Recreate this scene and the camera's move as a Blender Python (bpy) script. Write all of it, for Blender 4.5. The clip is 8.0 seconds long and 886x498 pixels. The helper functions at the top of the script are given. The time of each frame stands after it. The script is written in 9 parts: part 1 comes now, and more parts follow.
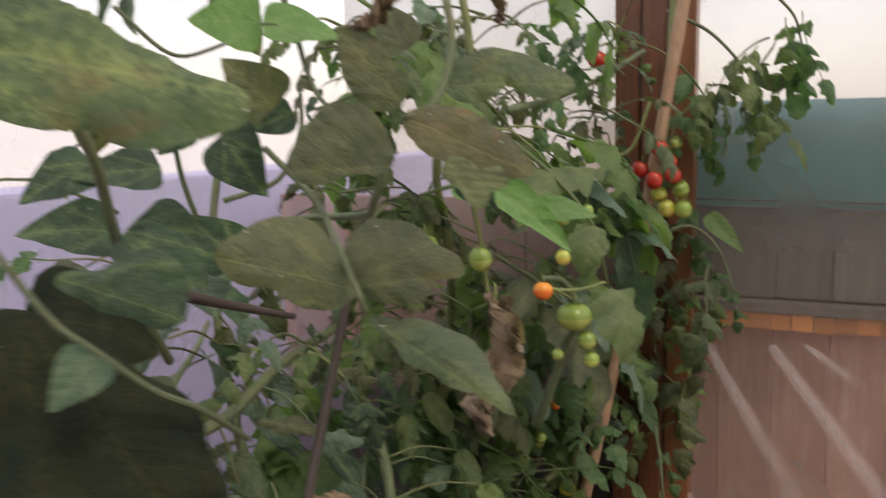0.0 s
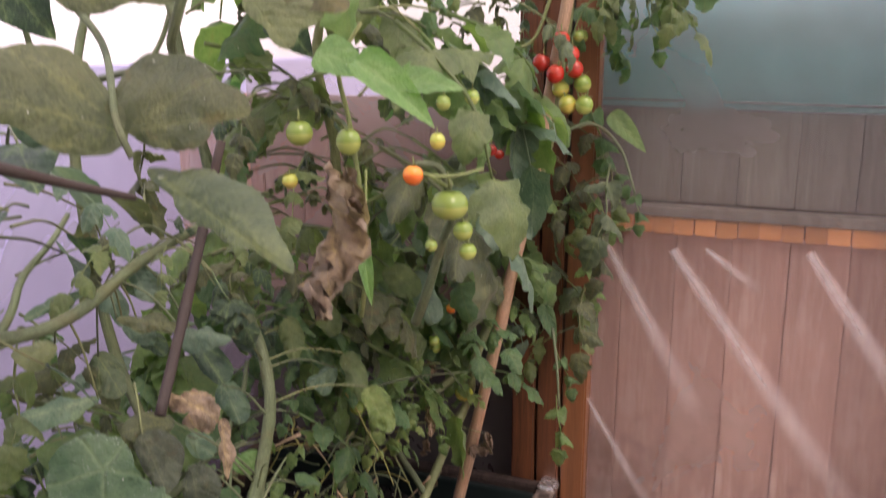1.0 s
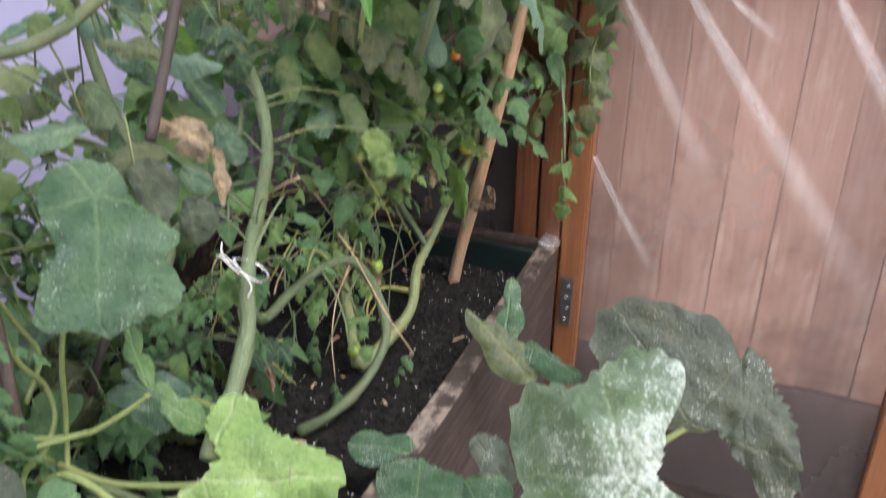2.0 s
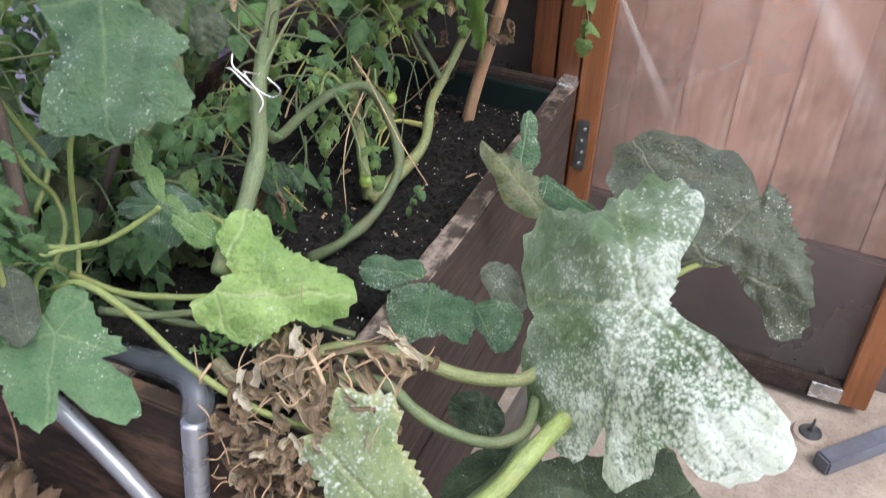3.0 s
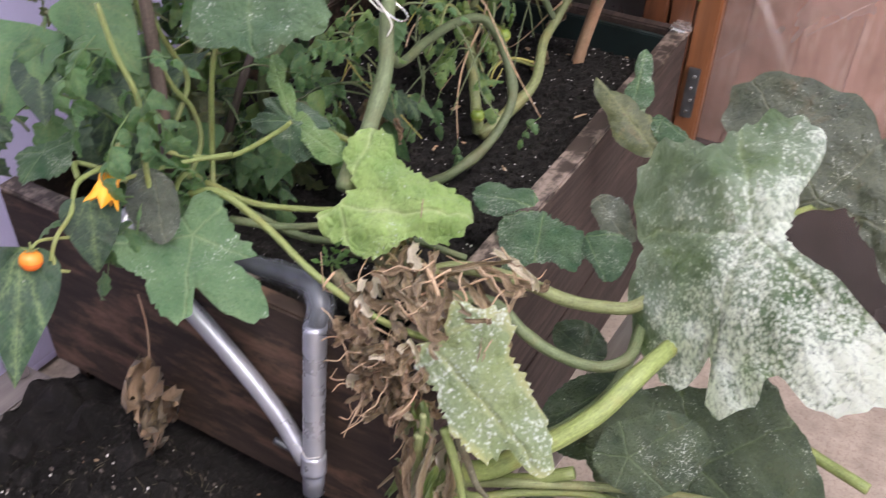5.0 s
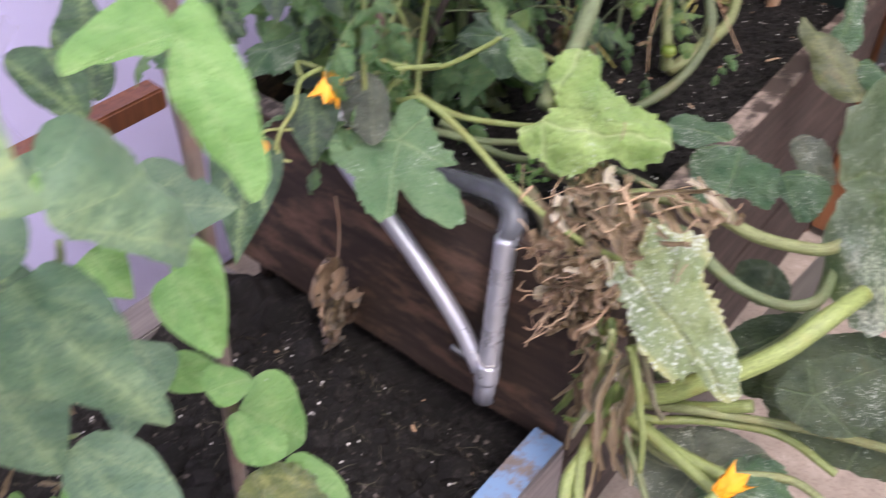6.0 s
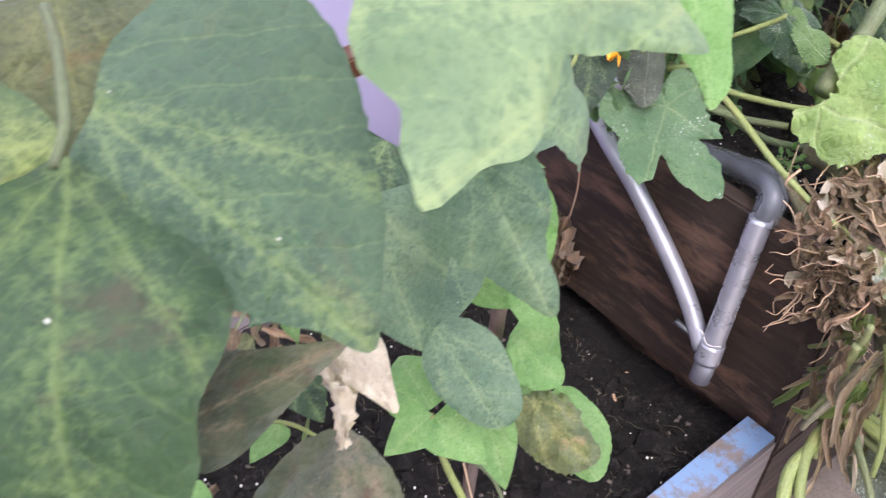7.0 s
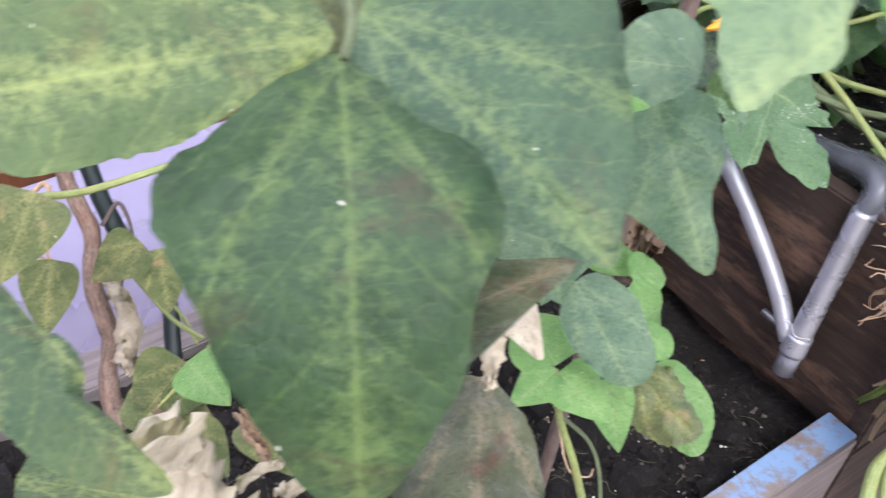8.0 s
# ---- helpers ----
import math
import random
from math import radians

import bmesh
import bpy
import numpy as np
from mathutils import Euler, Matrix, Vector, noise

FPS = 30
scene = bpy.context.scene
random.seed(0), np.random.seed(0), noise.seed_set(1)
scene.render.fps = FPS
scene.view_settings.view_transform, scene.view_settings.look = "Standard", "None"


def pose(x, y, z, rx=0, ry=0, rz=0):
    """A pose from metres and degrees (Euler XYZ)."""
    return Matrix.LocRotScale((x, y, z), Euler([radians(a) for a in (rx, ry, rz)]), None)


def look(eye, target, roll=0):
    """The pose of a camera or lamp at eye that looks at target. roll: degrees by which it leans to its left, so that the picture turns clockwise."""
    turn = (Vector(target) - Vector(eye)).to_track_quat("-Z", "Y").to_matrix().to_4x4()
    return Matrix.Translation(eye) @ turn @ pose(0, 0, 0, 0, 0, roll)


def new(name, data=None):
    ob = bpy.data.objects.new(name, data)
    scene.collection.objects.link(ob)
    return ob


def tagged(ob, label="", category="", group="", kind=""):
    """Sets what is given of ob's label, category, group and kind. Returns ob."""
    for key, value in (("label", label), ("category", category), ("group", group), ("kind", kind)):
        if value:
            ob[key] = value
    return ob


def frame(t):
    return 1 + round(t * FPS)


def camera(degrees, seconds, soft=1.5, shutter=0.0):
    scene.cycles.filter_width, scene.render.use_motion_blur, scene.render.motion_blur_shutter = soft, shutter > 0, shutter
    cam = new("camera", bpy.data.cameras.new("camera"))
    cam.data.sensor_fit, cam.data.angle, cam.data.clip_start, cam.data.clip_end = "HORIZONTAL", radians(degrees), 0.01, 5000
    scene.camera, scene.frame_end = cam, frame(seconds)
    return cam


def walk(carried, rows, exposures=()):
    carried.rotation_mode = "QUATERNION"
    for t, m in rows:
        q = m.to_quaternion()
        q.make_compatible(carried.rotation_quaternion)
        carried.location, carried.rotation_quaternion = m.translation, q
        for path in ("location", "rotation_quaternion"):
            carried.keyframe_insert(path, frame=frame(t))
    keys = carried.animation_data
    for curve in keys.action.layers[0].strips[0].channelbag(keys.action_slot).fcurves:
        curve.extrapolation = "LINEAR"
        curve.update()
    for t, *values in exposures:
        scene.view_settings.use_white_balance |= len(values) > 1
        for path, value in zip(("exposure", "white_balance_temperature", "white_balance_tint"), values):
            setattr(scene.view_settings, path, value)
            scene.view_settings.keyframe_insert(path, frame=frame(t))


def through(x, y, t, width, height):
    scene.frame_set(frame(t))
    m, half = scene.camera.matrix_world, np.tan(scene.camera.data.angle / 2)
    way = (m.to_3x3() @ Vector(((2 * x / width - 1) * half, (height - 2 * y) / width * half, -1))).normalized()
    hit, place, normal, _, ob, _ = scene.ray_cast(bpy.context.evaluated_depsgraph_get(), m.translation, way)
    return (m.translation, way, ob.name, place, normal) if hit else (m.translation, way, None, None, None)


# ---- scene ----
import itertools

cam = camera(52.9, 8.0, soft=1.15, shutter=0.5)
METRES, EYE, TILT, LEAN, TURN = 0.55, 1.35, -8.2, 1.2, 25.4
ROWS = [
    (0.0, 0.0, 0.0, 0.0, 0.0, 0.0, 0.0),
    (0.5, 0.1004, 0.0845, -0.0284, -2.6, -2.16, 0.43),
    (1.0, 0.1309, 0.1082, -0.0697, -3.82, -4.93, -0.7),
    (1.5, 0.1307, 0.1284, -0.128, -3.8, -11.4, -0.88),
    (2.0, 0.1394, 0.1639, -0.1879, -3.37, -18.46, -1.58),
    (3.5, 0.1195, 0.1593, -0.2884, -1.7, -28.81, -3.48),
    (4.0, 0.113, 0.1381, -0.2912, -0.77, -28.94, -2.96),
    (5.5, 0.0189, 0.053, -0.3368, 7.59, -31.62, -3.39),
    (6.0, -0.0513, 0.0002, -0.3627, 13.17, -33.61, -3.39),
    (6.5, -0.1533, -0.0656, -0.3928, 20.91, -35.13, -4.7),
    (7.0, -0.2205, -0.1209, -0.4091, 25.56, -35.61, -5.39),
    (7.5, -0.2394, -0.1541, -0.4239, 27.15, -36.28, -6.15),
    (8.0, -0.2874, -0.1839, -0.4412, 30.28, -37.07, -6.84),
]
EXPOSURES = [(0.0, 0.50, 7750, 17), (0.5, 0.79, 7650, 23), (1.0, 1.19, 7500, 31), (1.5, 1.42, 7250, 25), (2.0, 1.8, 6600, 13), (3.5, 1.72, 6500, 14), (5.5, 1.64, 6900, 24), (6.5, 1.96, 6700, 25), (8.0, 1.95, 6500, 19)]
walk(cam, [(t, pose(0, 0, EYE, TILT, LEAN, TURN) @ pose(METRES * x, METRES * y, METRES * z, 90 + pitch, roll, yaw)) for t, x, y, z, yaw, pitch, roll in ROWS], EXPOSURES)

# ---- world and sun ----
world = bpy.data.worlds.new("sky")
scene.world = world
world.use_nodes = True
sky = world.node_tree.nodes.new("ShaderNodeTexSky")
sky.sky_type, sky.sun_disc = "NISHITA", False
sky.sun_elevation, sky.sun_rotation = radians(58), radians(121)
sky.air_density, sky.dust_density, sky.ozone_density = 1.0, 2.0, 1.0
# a bright, even overcast over the clear sky's gradient
cloud = world.node_tree.nodes.new("ShaderNodeMix")
cloud.data_type = "RGBA"
cloud.inputs[0].default_value, cloud.inputs[7].default_value = 0.6, (5.2, 5.3, 5.6, 1)
world.node_tree.links.new(sky.outputs[0], cloud.inputs[6])
world.node_tree.links.new(cloud.outputs[2], world.node_tree.nodes["Background"].inputs[0])
world.node_tree.nodes["Background"].inputs[1].default_value = 0.17
sun = new("sun", bpy.data.lights.new("sun", "SUN"))
sun.data.energy, sun.data.angle, sun.data.color = 1.7, radians(16), (1.0, 0.97, 0.93)
sun.matrix_world = look((2.0, -1.2, 4.2), (0, 0, 0.4))

# ---- materials ----
def graph(name):
    m = bpy.data.materials.new(name)
    m.use_nodes = True
    return m, m.node_tree, m.node_tree.nodes["Principled BSDF"]


def node(nt, kind, **values):
    n = nt.nodes.new(kind)
    for key, value in values.items():
        n.inputs[key.replace("_", " ")].default_value = value
    return n


def coords(nt, space="Object", scale=(1, 1, 1)):
    c = nt.nodes.new("ShaderNodeTexCoord")
    mp = node(nt, "ShaderNodeMapping", Scale=scale)
    nt.links.new(c.outputs[space], mp.inputs["Vector"])
    return mp.outputs[0]


def grain(nt, vec, scale, detail=5.0, rough=0.6, distort=0.0):
    n = node(nt, "ShaderNodeTexNoise", Scale=scale, Detail=detail, Roughness=rough, Distortion=distort)
    nt.links.new(vec, n.inputs["Vector"])
    return n.outputs["Fac"]


def node_colour(nt, vec, scale):
    n = node(nt, "ShaderNodeTexNoise", Scale=scale, Detail=2.0)
    nt.links.new(vec, n.inputs["Vector"])
    return n.outputs["Color"]


def ramp(nt, fac, *stops):
    r = nt.nodes.new("ShaderNodeValToRGB")
    els = r.color_ramp.elements
    while len(els) < len(stops):
        els.new(0.5)
    for e, (at, colour) in zip(els, stops):
        e.position, e.color = at, (*colour, 1) if len(colour) == 3 else colour
    nt.links.new(fac, r.inputs[0])
    return r.outputs[0]


def blend(nt, fac, a, b, mode="MIX"):
    n = nt.nodes.new("ShaderNodeMix")
    n.data_type, n.blend_type = "RGBA", mode
    for socket, value in ((n.inputs[0], fac), (n.inputs[6], a), (n.inputs[7], b)):
        if isinstance(value, (int, float)):
            socket.default_value = value
        elif isinstance(value, tuple):
            socket.default_value = (*value, 1)
        else:
            nt.links.new(value, socket)
    return n.outputs[2]


def calc(nt, op, a, b=0.0, c=0.0):
    n = nt.nodes.new("ShaderNodeMath")
    n.operation = op
    for socket, value in zip(n.inputs, (a, b, c)):
        if isinstance(value, (int, float)):
            socket.default_value = value
        else:
            nt.links.new(value, socket)
    return n.outputs[0]


def bump(nt, bsdf, height, strength=0.3, distance=0.002):
    b = node(nt, "ShaderNodeBump", Strength=strength, Distance=distance)
    nt.links.new(height, b.inputs["Height"])
    nt.links.new(b.outputs[0], bsdf.inputs["Normal"])
    return b.outputs[0]


def piece_tint(nt, colour, low=0.75, high=1.2):
    """Each piece a little lighter or darker than the next."""
    info = nt.nodes.new("ShaderNodeObjectInfo")
    v = calc(nt, "MULTIPLY_ADD", info.outputs["Random"], high - low, low)
    c = nt.nodes.new("ShaderNodeCombineColor")
    for i in range(3):
        nt.links.new(v, c.inputs[i])
    return blend(nt, 1.0, colour, c.outputs[0], "MULTIPLY")


def wood(name, dark, light, along=(40, 40, 2.2), rough=0.6, stain=0.5, low=0.75, high=1.2, coat=0.0, wear=None):
    """Grain runs along the axis with the small scale."""
    m, nt, b = graph(name)
    vec = coords(nt, "Object", along)
    fibre = grain(nt, vec, 2.0, 8, 0.7, 0.6)
    big = grain(nt, coords(nt), 4.0, 4, 0.6)
    colour = ramp(nt, fibre, (0.3, dark), (0.75, light))
    colour = blend(nt, ramp(nt, big, (0.35, (0, 0, 0)), (0.7, (stain, stain, stain))), colour, tuple(c * 0.45 for c in dark))
    if wear:
        worn = calc(nt, "ADD", calc(nt, "MULTIPLY", grain(nt, coords(nt, "Object", tuple(1 + c * 0.12 for c in along)), 5.0, 6, 0.7), 0.7), calc(nt, "MULTIPLY", fibre, 0.3))
        colour = blend(nt, ramp(nt, worn, (0.50, (0, 0, 0)), (0.62, (0.85,) * 3)), colour, wear)
    nt.links.new(piece_tint(nt, colour, low, high), b.inputs["Base Color"])
    nt.links.new(ramp(nt, fibre, (0.2, (rough + 0.15,) * 3), (0.8, (rough - 0.1,) * 3)), b.inputs["Roughness"])
    b.inputs["Coat Weight"].default_value = coat
    bump(nt, b, fibre, 0.5, 0.0015)
    return m


def plain(name, colour, rough=0.5, metal=0.0, spread=0.25, scale=60.0, relief=0.2):
    m, nt, b = graph(name)
    g = grain(nt, coords(nt), scale, 6, 0.65)
    col = ramp(nt, g, (0.3, tuple(c * (1 - spread) for c in colour)), (0.7, tuple(min(1, c * (1 + spread)) for c in colour)))
    nt.links.new(col, b.inputs["Base Color"])
    nt.links.new(ramp(nt, g, (0.3, (rough - 0.08,) * 3), (0.7, (min(1, rough + 0.1),) * 3)), b.inputs["Roughness"])
    b.inputs["Metallic"].default_value = metal
    bump(nt, b, g, relief, 0.001)
    return m


def film(name, colour, clear, haze_scale=1.5, gloss=0.35):
    """Plastic sheet: partly clear, partly milky, with a wavy gloss."""
    m, nt, b = graph(name)
    vec = coords(nt)
    cloud = grain(nt, vec, haze_scale, 5, 0.6, 0.4)
    clear_node = nt.nodes.new("ShaderNodeBsdfTransparent")
    milk = nt.nodes.new("ShaderNodeBsdfTranslucent")
    milk.inputs[0].default_value = (*colour, 1)
    b.inputs["Base Color"].default_value, b.inputs["Roughness"].default_value = (*colour, 1), 0.3
    mix1 = node(nt, "ShaderNodeMixShader", Fac=gloss)
    nt.links.new(milk.outputs[0], mix1.inputs[1])
    nt.links.new(b.outputs[0], mix1.inputs[2])
    mix2 = nt.nodes.new("ShaderNodeMixShader")
    nt.links.new(ramp(nt, cloud, (0.3, (clear - 0.14,) * 3), (0.7, (min(1, clear + 0.07),) * 3)), mix2.inputs[0])
    nt.links.new(mix1.outputs[0], mix2.inputs[1])
    nt.links.new(clear_node.outputs[0], mix2.inputs[2])
    nt.links.new(mix2.outputs[0], nt.nodes["Material Output"].inputs[0])
    bump(nt, b, grain(nt, vec, 6, 3), 0.3, 0.004)
    return m


def leafy(name, dark, light, veins="bean", vein_colour=(0.2, 0.28, 0.08), powder=0.0, blight=0.3, rough=0.43, through=0.3, edge=None, mottle=0.5, grow=0.0, pucker=0.0035, rot=(0.16, 0.10, 0.045), gloss=0.5, sheen=0.14, vary=(0.82, 1.14)):
    """Leaf blade: veins from the blade's own coordinates, mottling, powdery spots, brown blight, light passing through."""
    m, nt, b = graph(name)
    uv = nt.nodes.new("ShaderNodeUVMap")
    uv.uv_map = "UVMap"
    sep = nt.nodes.new("ShaderNodeSeparateXYZ")
    nt.links.new(uv.outputs[0], sep.inputs[0])
    u, v = sep.outputs[0], sep.outputs[1]
    info = nt.nodes.new("ShaderNodeObjectInfo")
    shift = nt.nodes.new("ShaderNodeVectorMath")
    shift.operation = "MULTIPLY_ADD"
    shift.inputs[1].default_value = (1, 1, 1)
    nt.links.new(uv.outputs[0], shift.inputs[0])
    off = nt.nodes.new("ShaderNodeCombineXYZ")
    for i in range(3):
        nt.links.new(calc(nt, "MULTIPLY", info.outputs["Random"], 37.0 + 11 * i), off.inputs[i])
    nt.links.new(off.outputs[0], shift.inputs[2])
    vec = shift.outputs[0]
    ax = calc(nt, "ABSOLUTE", u)
    wob = calc(nt, "MULTIPLY_ADD", grain(nt, vec, 5.0, 2), 0.12, -0.06)
    if veins == "bean":
        near_mid = calc(nt, "MULTIPLY", ax, 1.0)
        phase = calc(nt, "ADD", calc(nt, "SUBTRACT", v, calc(nt, "MULTIPLY", ax, 0.9)), wob)
        saw = calc(nt, "PINGPONG", calc(nt, "MULTIPLY", phase, 5.0), 0.5)
        lateral = calc(nt, "ABSOLUTE", calc(nt, "SUBTRACT", ax, calc(nt, "ADD", calc(nt, "MULTIPLY", v, 0.5), calc(nt, "MULTIPLY", wob, 0.4))))
        near_mid = calc(nt, "MINIMUM", near_mid, calc(nt, "MULTIPLY_ADD", lateral, 1.3, 0.004))
        mid = calc(nt, "SUBTRACT", 1.0, calc(nt, "MULTIPLY", near_mid, 80.0))
        side = calc(nt, "SUBTRACT", 1.0, calc(nt, "MULTIPLY", saw, 20.0))
        halo = calc(nt, "MAXIMUM", calc(nt, "SUBTRACT", 1.1, calc(nt, "MULTIPLY", near_mid, 7.0)), calc(nt, "SUBTRACT", 0.5, calc(nt, "MULTIPLY", saw, 3.5)))
    else:
        ang = calc(nt, "ARCTAN2", u, v)
        saw = calc(nt, "PINGPONG", calc(nt, "ADD", calc(nt, "MULTIPLY", ang, 5 / 6.2832), wob), 0.5)
        rad = calc(nt, "POWER", calc(nt, "ADD", calc(nt, "MULTIPLY", u, u), calc(nt, "MULTIPLY", v, v)), 0.5)
        near_mid = calc(nt, "MULTIPLY", saw, rad)
        mid = calc(nt, "SUBTRACT", 1.0, calc(nt, "MULTIPLY", near_mid, 50.0))
        saw2 = calc(nt, "PINGPONG", calc(nt, "ADD", calc(nt, "MULTIPLY", calc(nt, "SUBTRACT", rad, calc(nt, "MULTIPLY", saw, 0.8)), 6.0), calc(nt, "MULTIPLY", wob, 3.0)), 0.5)
        side = calc(nt, "SUBTRACT", 0.45, calc(nt, "MULTIPLY", saw2, 14.0))
        halo = calc(nt, "SUBTRACT", 0.8, calc(nt, "MULTIPLY", near_mid, 14.0))
    line = calc(nt, "MAXIMUM", calc(nt, "MAXIMUM", mid, 0.0), calc(nt, "MULTIPLY", calc(nt, "MAXIMUM", side, 0.0), 0.4))
    soft = grain(nt, vec, 3.0, 4, 0.6)
    broad = grain(nt, vec, 1.3, 3, 0.5)
    fine = grain(nt, vec, 30.0, 8, 0.74, 0.1)
    net = nt.nodes.new("ShaderNodeTexVoronoi")
    net.feature = "DISTANCE_TO_EDGE"
    net.inputs["Scale"].default_value = 17.0 if veins == "bean" else 15.0
    warp = nt.nodes.new("ShaderNodeVectorMath")
    warp.operation = "MULTIPLY_ADD"
    warp.inputs[1].default_value = (0.10, 0.10, 0.10)
    nt.links.new(node_colour(nt, vec, 9.0), warp.inputs[0])
    nt.links.new(vec, warp.inputs[2])
    nt.links.new(warp.outputs[0], net.inputs["Vector"])
    cell = calc(nt, "MINIMUM", calc(nt, "MULTIPLY", net.outputs["Distance"], 3.0), 1.0)
    colour = ramp(nt, calc(nt, "ADD", calc(nt, "MULTIPLY", soft, 0.6), calc(nt, "MULTIPLY", broad, 0.4)), (0.36, dark), (0.64, light))
    colour = blend(nt, ramp(nt, fine, (0.35, (0.45,) * 3), (0.5, (0, 0, 0))), colour, tuple(c * 0.6 for c in dark))
    colour = blend(nt, ramp(nt, cell, (0.0, (0.08,) * 3), (0.25, (0, 0, 0))), colour, vein_colour)
    colour = blend(nt, calc(nt, "MULTIPLY", calc(nt, "MULTIPLY", line, soft), 0.6 if veins == "bean" else 0.9), colour, vein_colour)
    mosaic = ramp(nt, calc(nt, "ADD", calc(nt, "ADD", fine, calc(nt, "MULTIPLY_ADD", broad, 0.16, -0.08)), calc(nt, "MULTIPLY", calc(nt, "MULTIPLY", calc(nt, "MAXIMUM", halo, 0.0), soft), 0.46)), (0.63, (0, 0, 0)), (0.92, (mottle,) * 3))
    colour = blend(nt, mosaic, colour, vein_colour)
    if blight:
        spots = ramp(nt, grain(nt, vec, 2.2, 7, 0.75, 0.5), (0.56, (0, 0, 0)), (0.72, (blight,) * 3))
        colour = blend(nt, spots, colour, rot)
    if edge:
        edge_map = nt.nodes.new("ShaderNodeUVMap")
        edge_map.uv_map = "Rim"
        out = nt.nodes.new("ShaderNodeSeparateXYZ")
        nt.links.new(edge_map.outputs[0], out.inputs[0])
        r2 = out.outputs[0]
        rim = ramp(nt, calc(nt, "ADD", r2, calc(nt, "MULTIPLY_ADD", soft, 0.8, -0.4)), (0.86, (0, 0, 0)), (1.08, (0.8,) * 3))
        colour = blend(nt, rim, colour, edge)
    if powder:
        patch = grain(nt, vec, 2.3, 4, 0.6)
        blot = node(nt, "ShaderNodeTexVoronoi", Scale=40.0, Randomness=1.0)
        nt.links.new(vec, blot.inputs["Vector"])
        dots = calc(nt, "ADD", calc(nt, "MULTIPLY", grain(nt, vec, 24.0, 9, 0.8), 0.85), calc(nt, "MULTIPLY_ADD", blot.outputs["Distance"], -0.22, 0.16))
        colour = blend(nt, ramp(nt, patch, (0.36, (0, 0, 0)), (0.66, (0.58 * powder * powder,) * 3)), colour, (0.44, 0.53, 0.49))
        spot = calc(nt, "ADD", calc(nt, "ADD", dots, calc(nt, "MULTIPLY_ADD", patch, 0.5, 0.0)), calc(nt, "MULTIPLY_ADD", v, grow, -0.25 - 0.2 * grow))
        low = 0.65 - 0.22 * powder
        dust = ramp(nt, spot, (low, (0, 0, 0)), (low + 0.05, (0.45,) * 3), (low + 0.15, (0.95,) * 3))
        colour = blend(nt, dust, colour, (0.66, 0.72, 0.70))
    fly = node(nt, "ShaderNodeTexVoronoi", Scale=6.0, Randomness=1.0)
    nt.links.new(warp.outputs[0], fly.inputs["Vector"])
    colour = blend(nt, ramp(nt, calc(nt, "ADD", fly.outputs["Distance"], calc(nt, "MULTIPLY", soft, 0.09)), (0.070, (0.8, 0.8, 0.8)), (0.095, (0, 0, 0))), colour, (0.6, 0.62, 0.58))
    nt.links.new(piece_tint(nt, colour, *vary), b.inputs["Base Color"])
    nt.links.new(ramp(nt, soft, (0.3, (rough - 0.12,) * 3), (0.7, (rough + 0.1,) * 3)), b.inputs["Roughness"])
    b.inputs["Specular IOR Level"].default_value = gloss
    b.inputs["Sheen Weight"].default_value, b.inputs["Sheen Roughness"].default_value = sheen, 0.4
    b.inputs["Sheen Tint"].default_value = (0.78, 0.9, 0.88, 1)
    relief = calc(nt, "ADD", calc(nt, "ADD", calc(nt, "MULTIPLY_ADD", saw, 0.6 if veins == "bean" else 0.0, calc(nt, "MULTIPLY", line, -0.10 if veins == "bean" else -0.45)), calc(nt, "MULTIPLY", fine, 0.5)), calc(nt, "ADD", calc(nt, "MULTIPLY", cell, 0.16 if veins == "bean" else 0.24), calc(nt, "MULTIPLY", soft, 0.35 if veins == "bean" else 0.8)))
    nrm = bump(nt, b, relief, 0.6, pucker)
    tr = nt.nodes.new("ShaderNodeBsdfTranslucent")
    bright = blend(nt, 1.0, colour, (1.8, 2.0, 1.15), "MULTIPLY")
    nt.links.new(bright, tr.inputs[0])
    nt.links.new(nrm, tr.inputs["Normal"])
    mix = node(nt, "ShaderNodeMixShader", Fac=through)
    nt.links.new(b.outputs[0], mix.inputs[1])
    nt.links.new(tr.outputs[0], mix.inputs[2])
    nt.links.new(mix.outputs[0], nt.nodes["Material Output"].inputs[0])
    return m


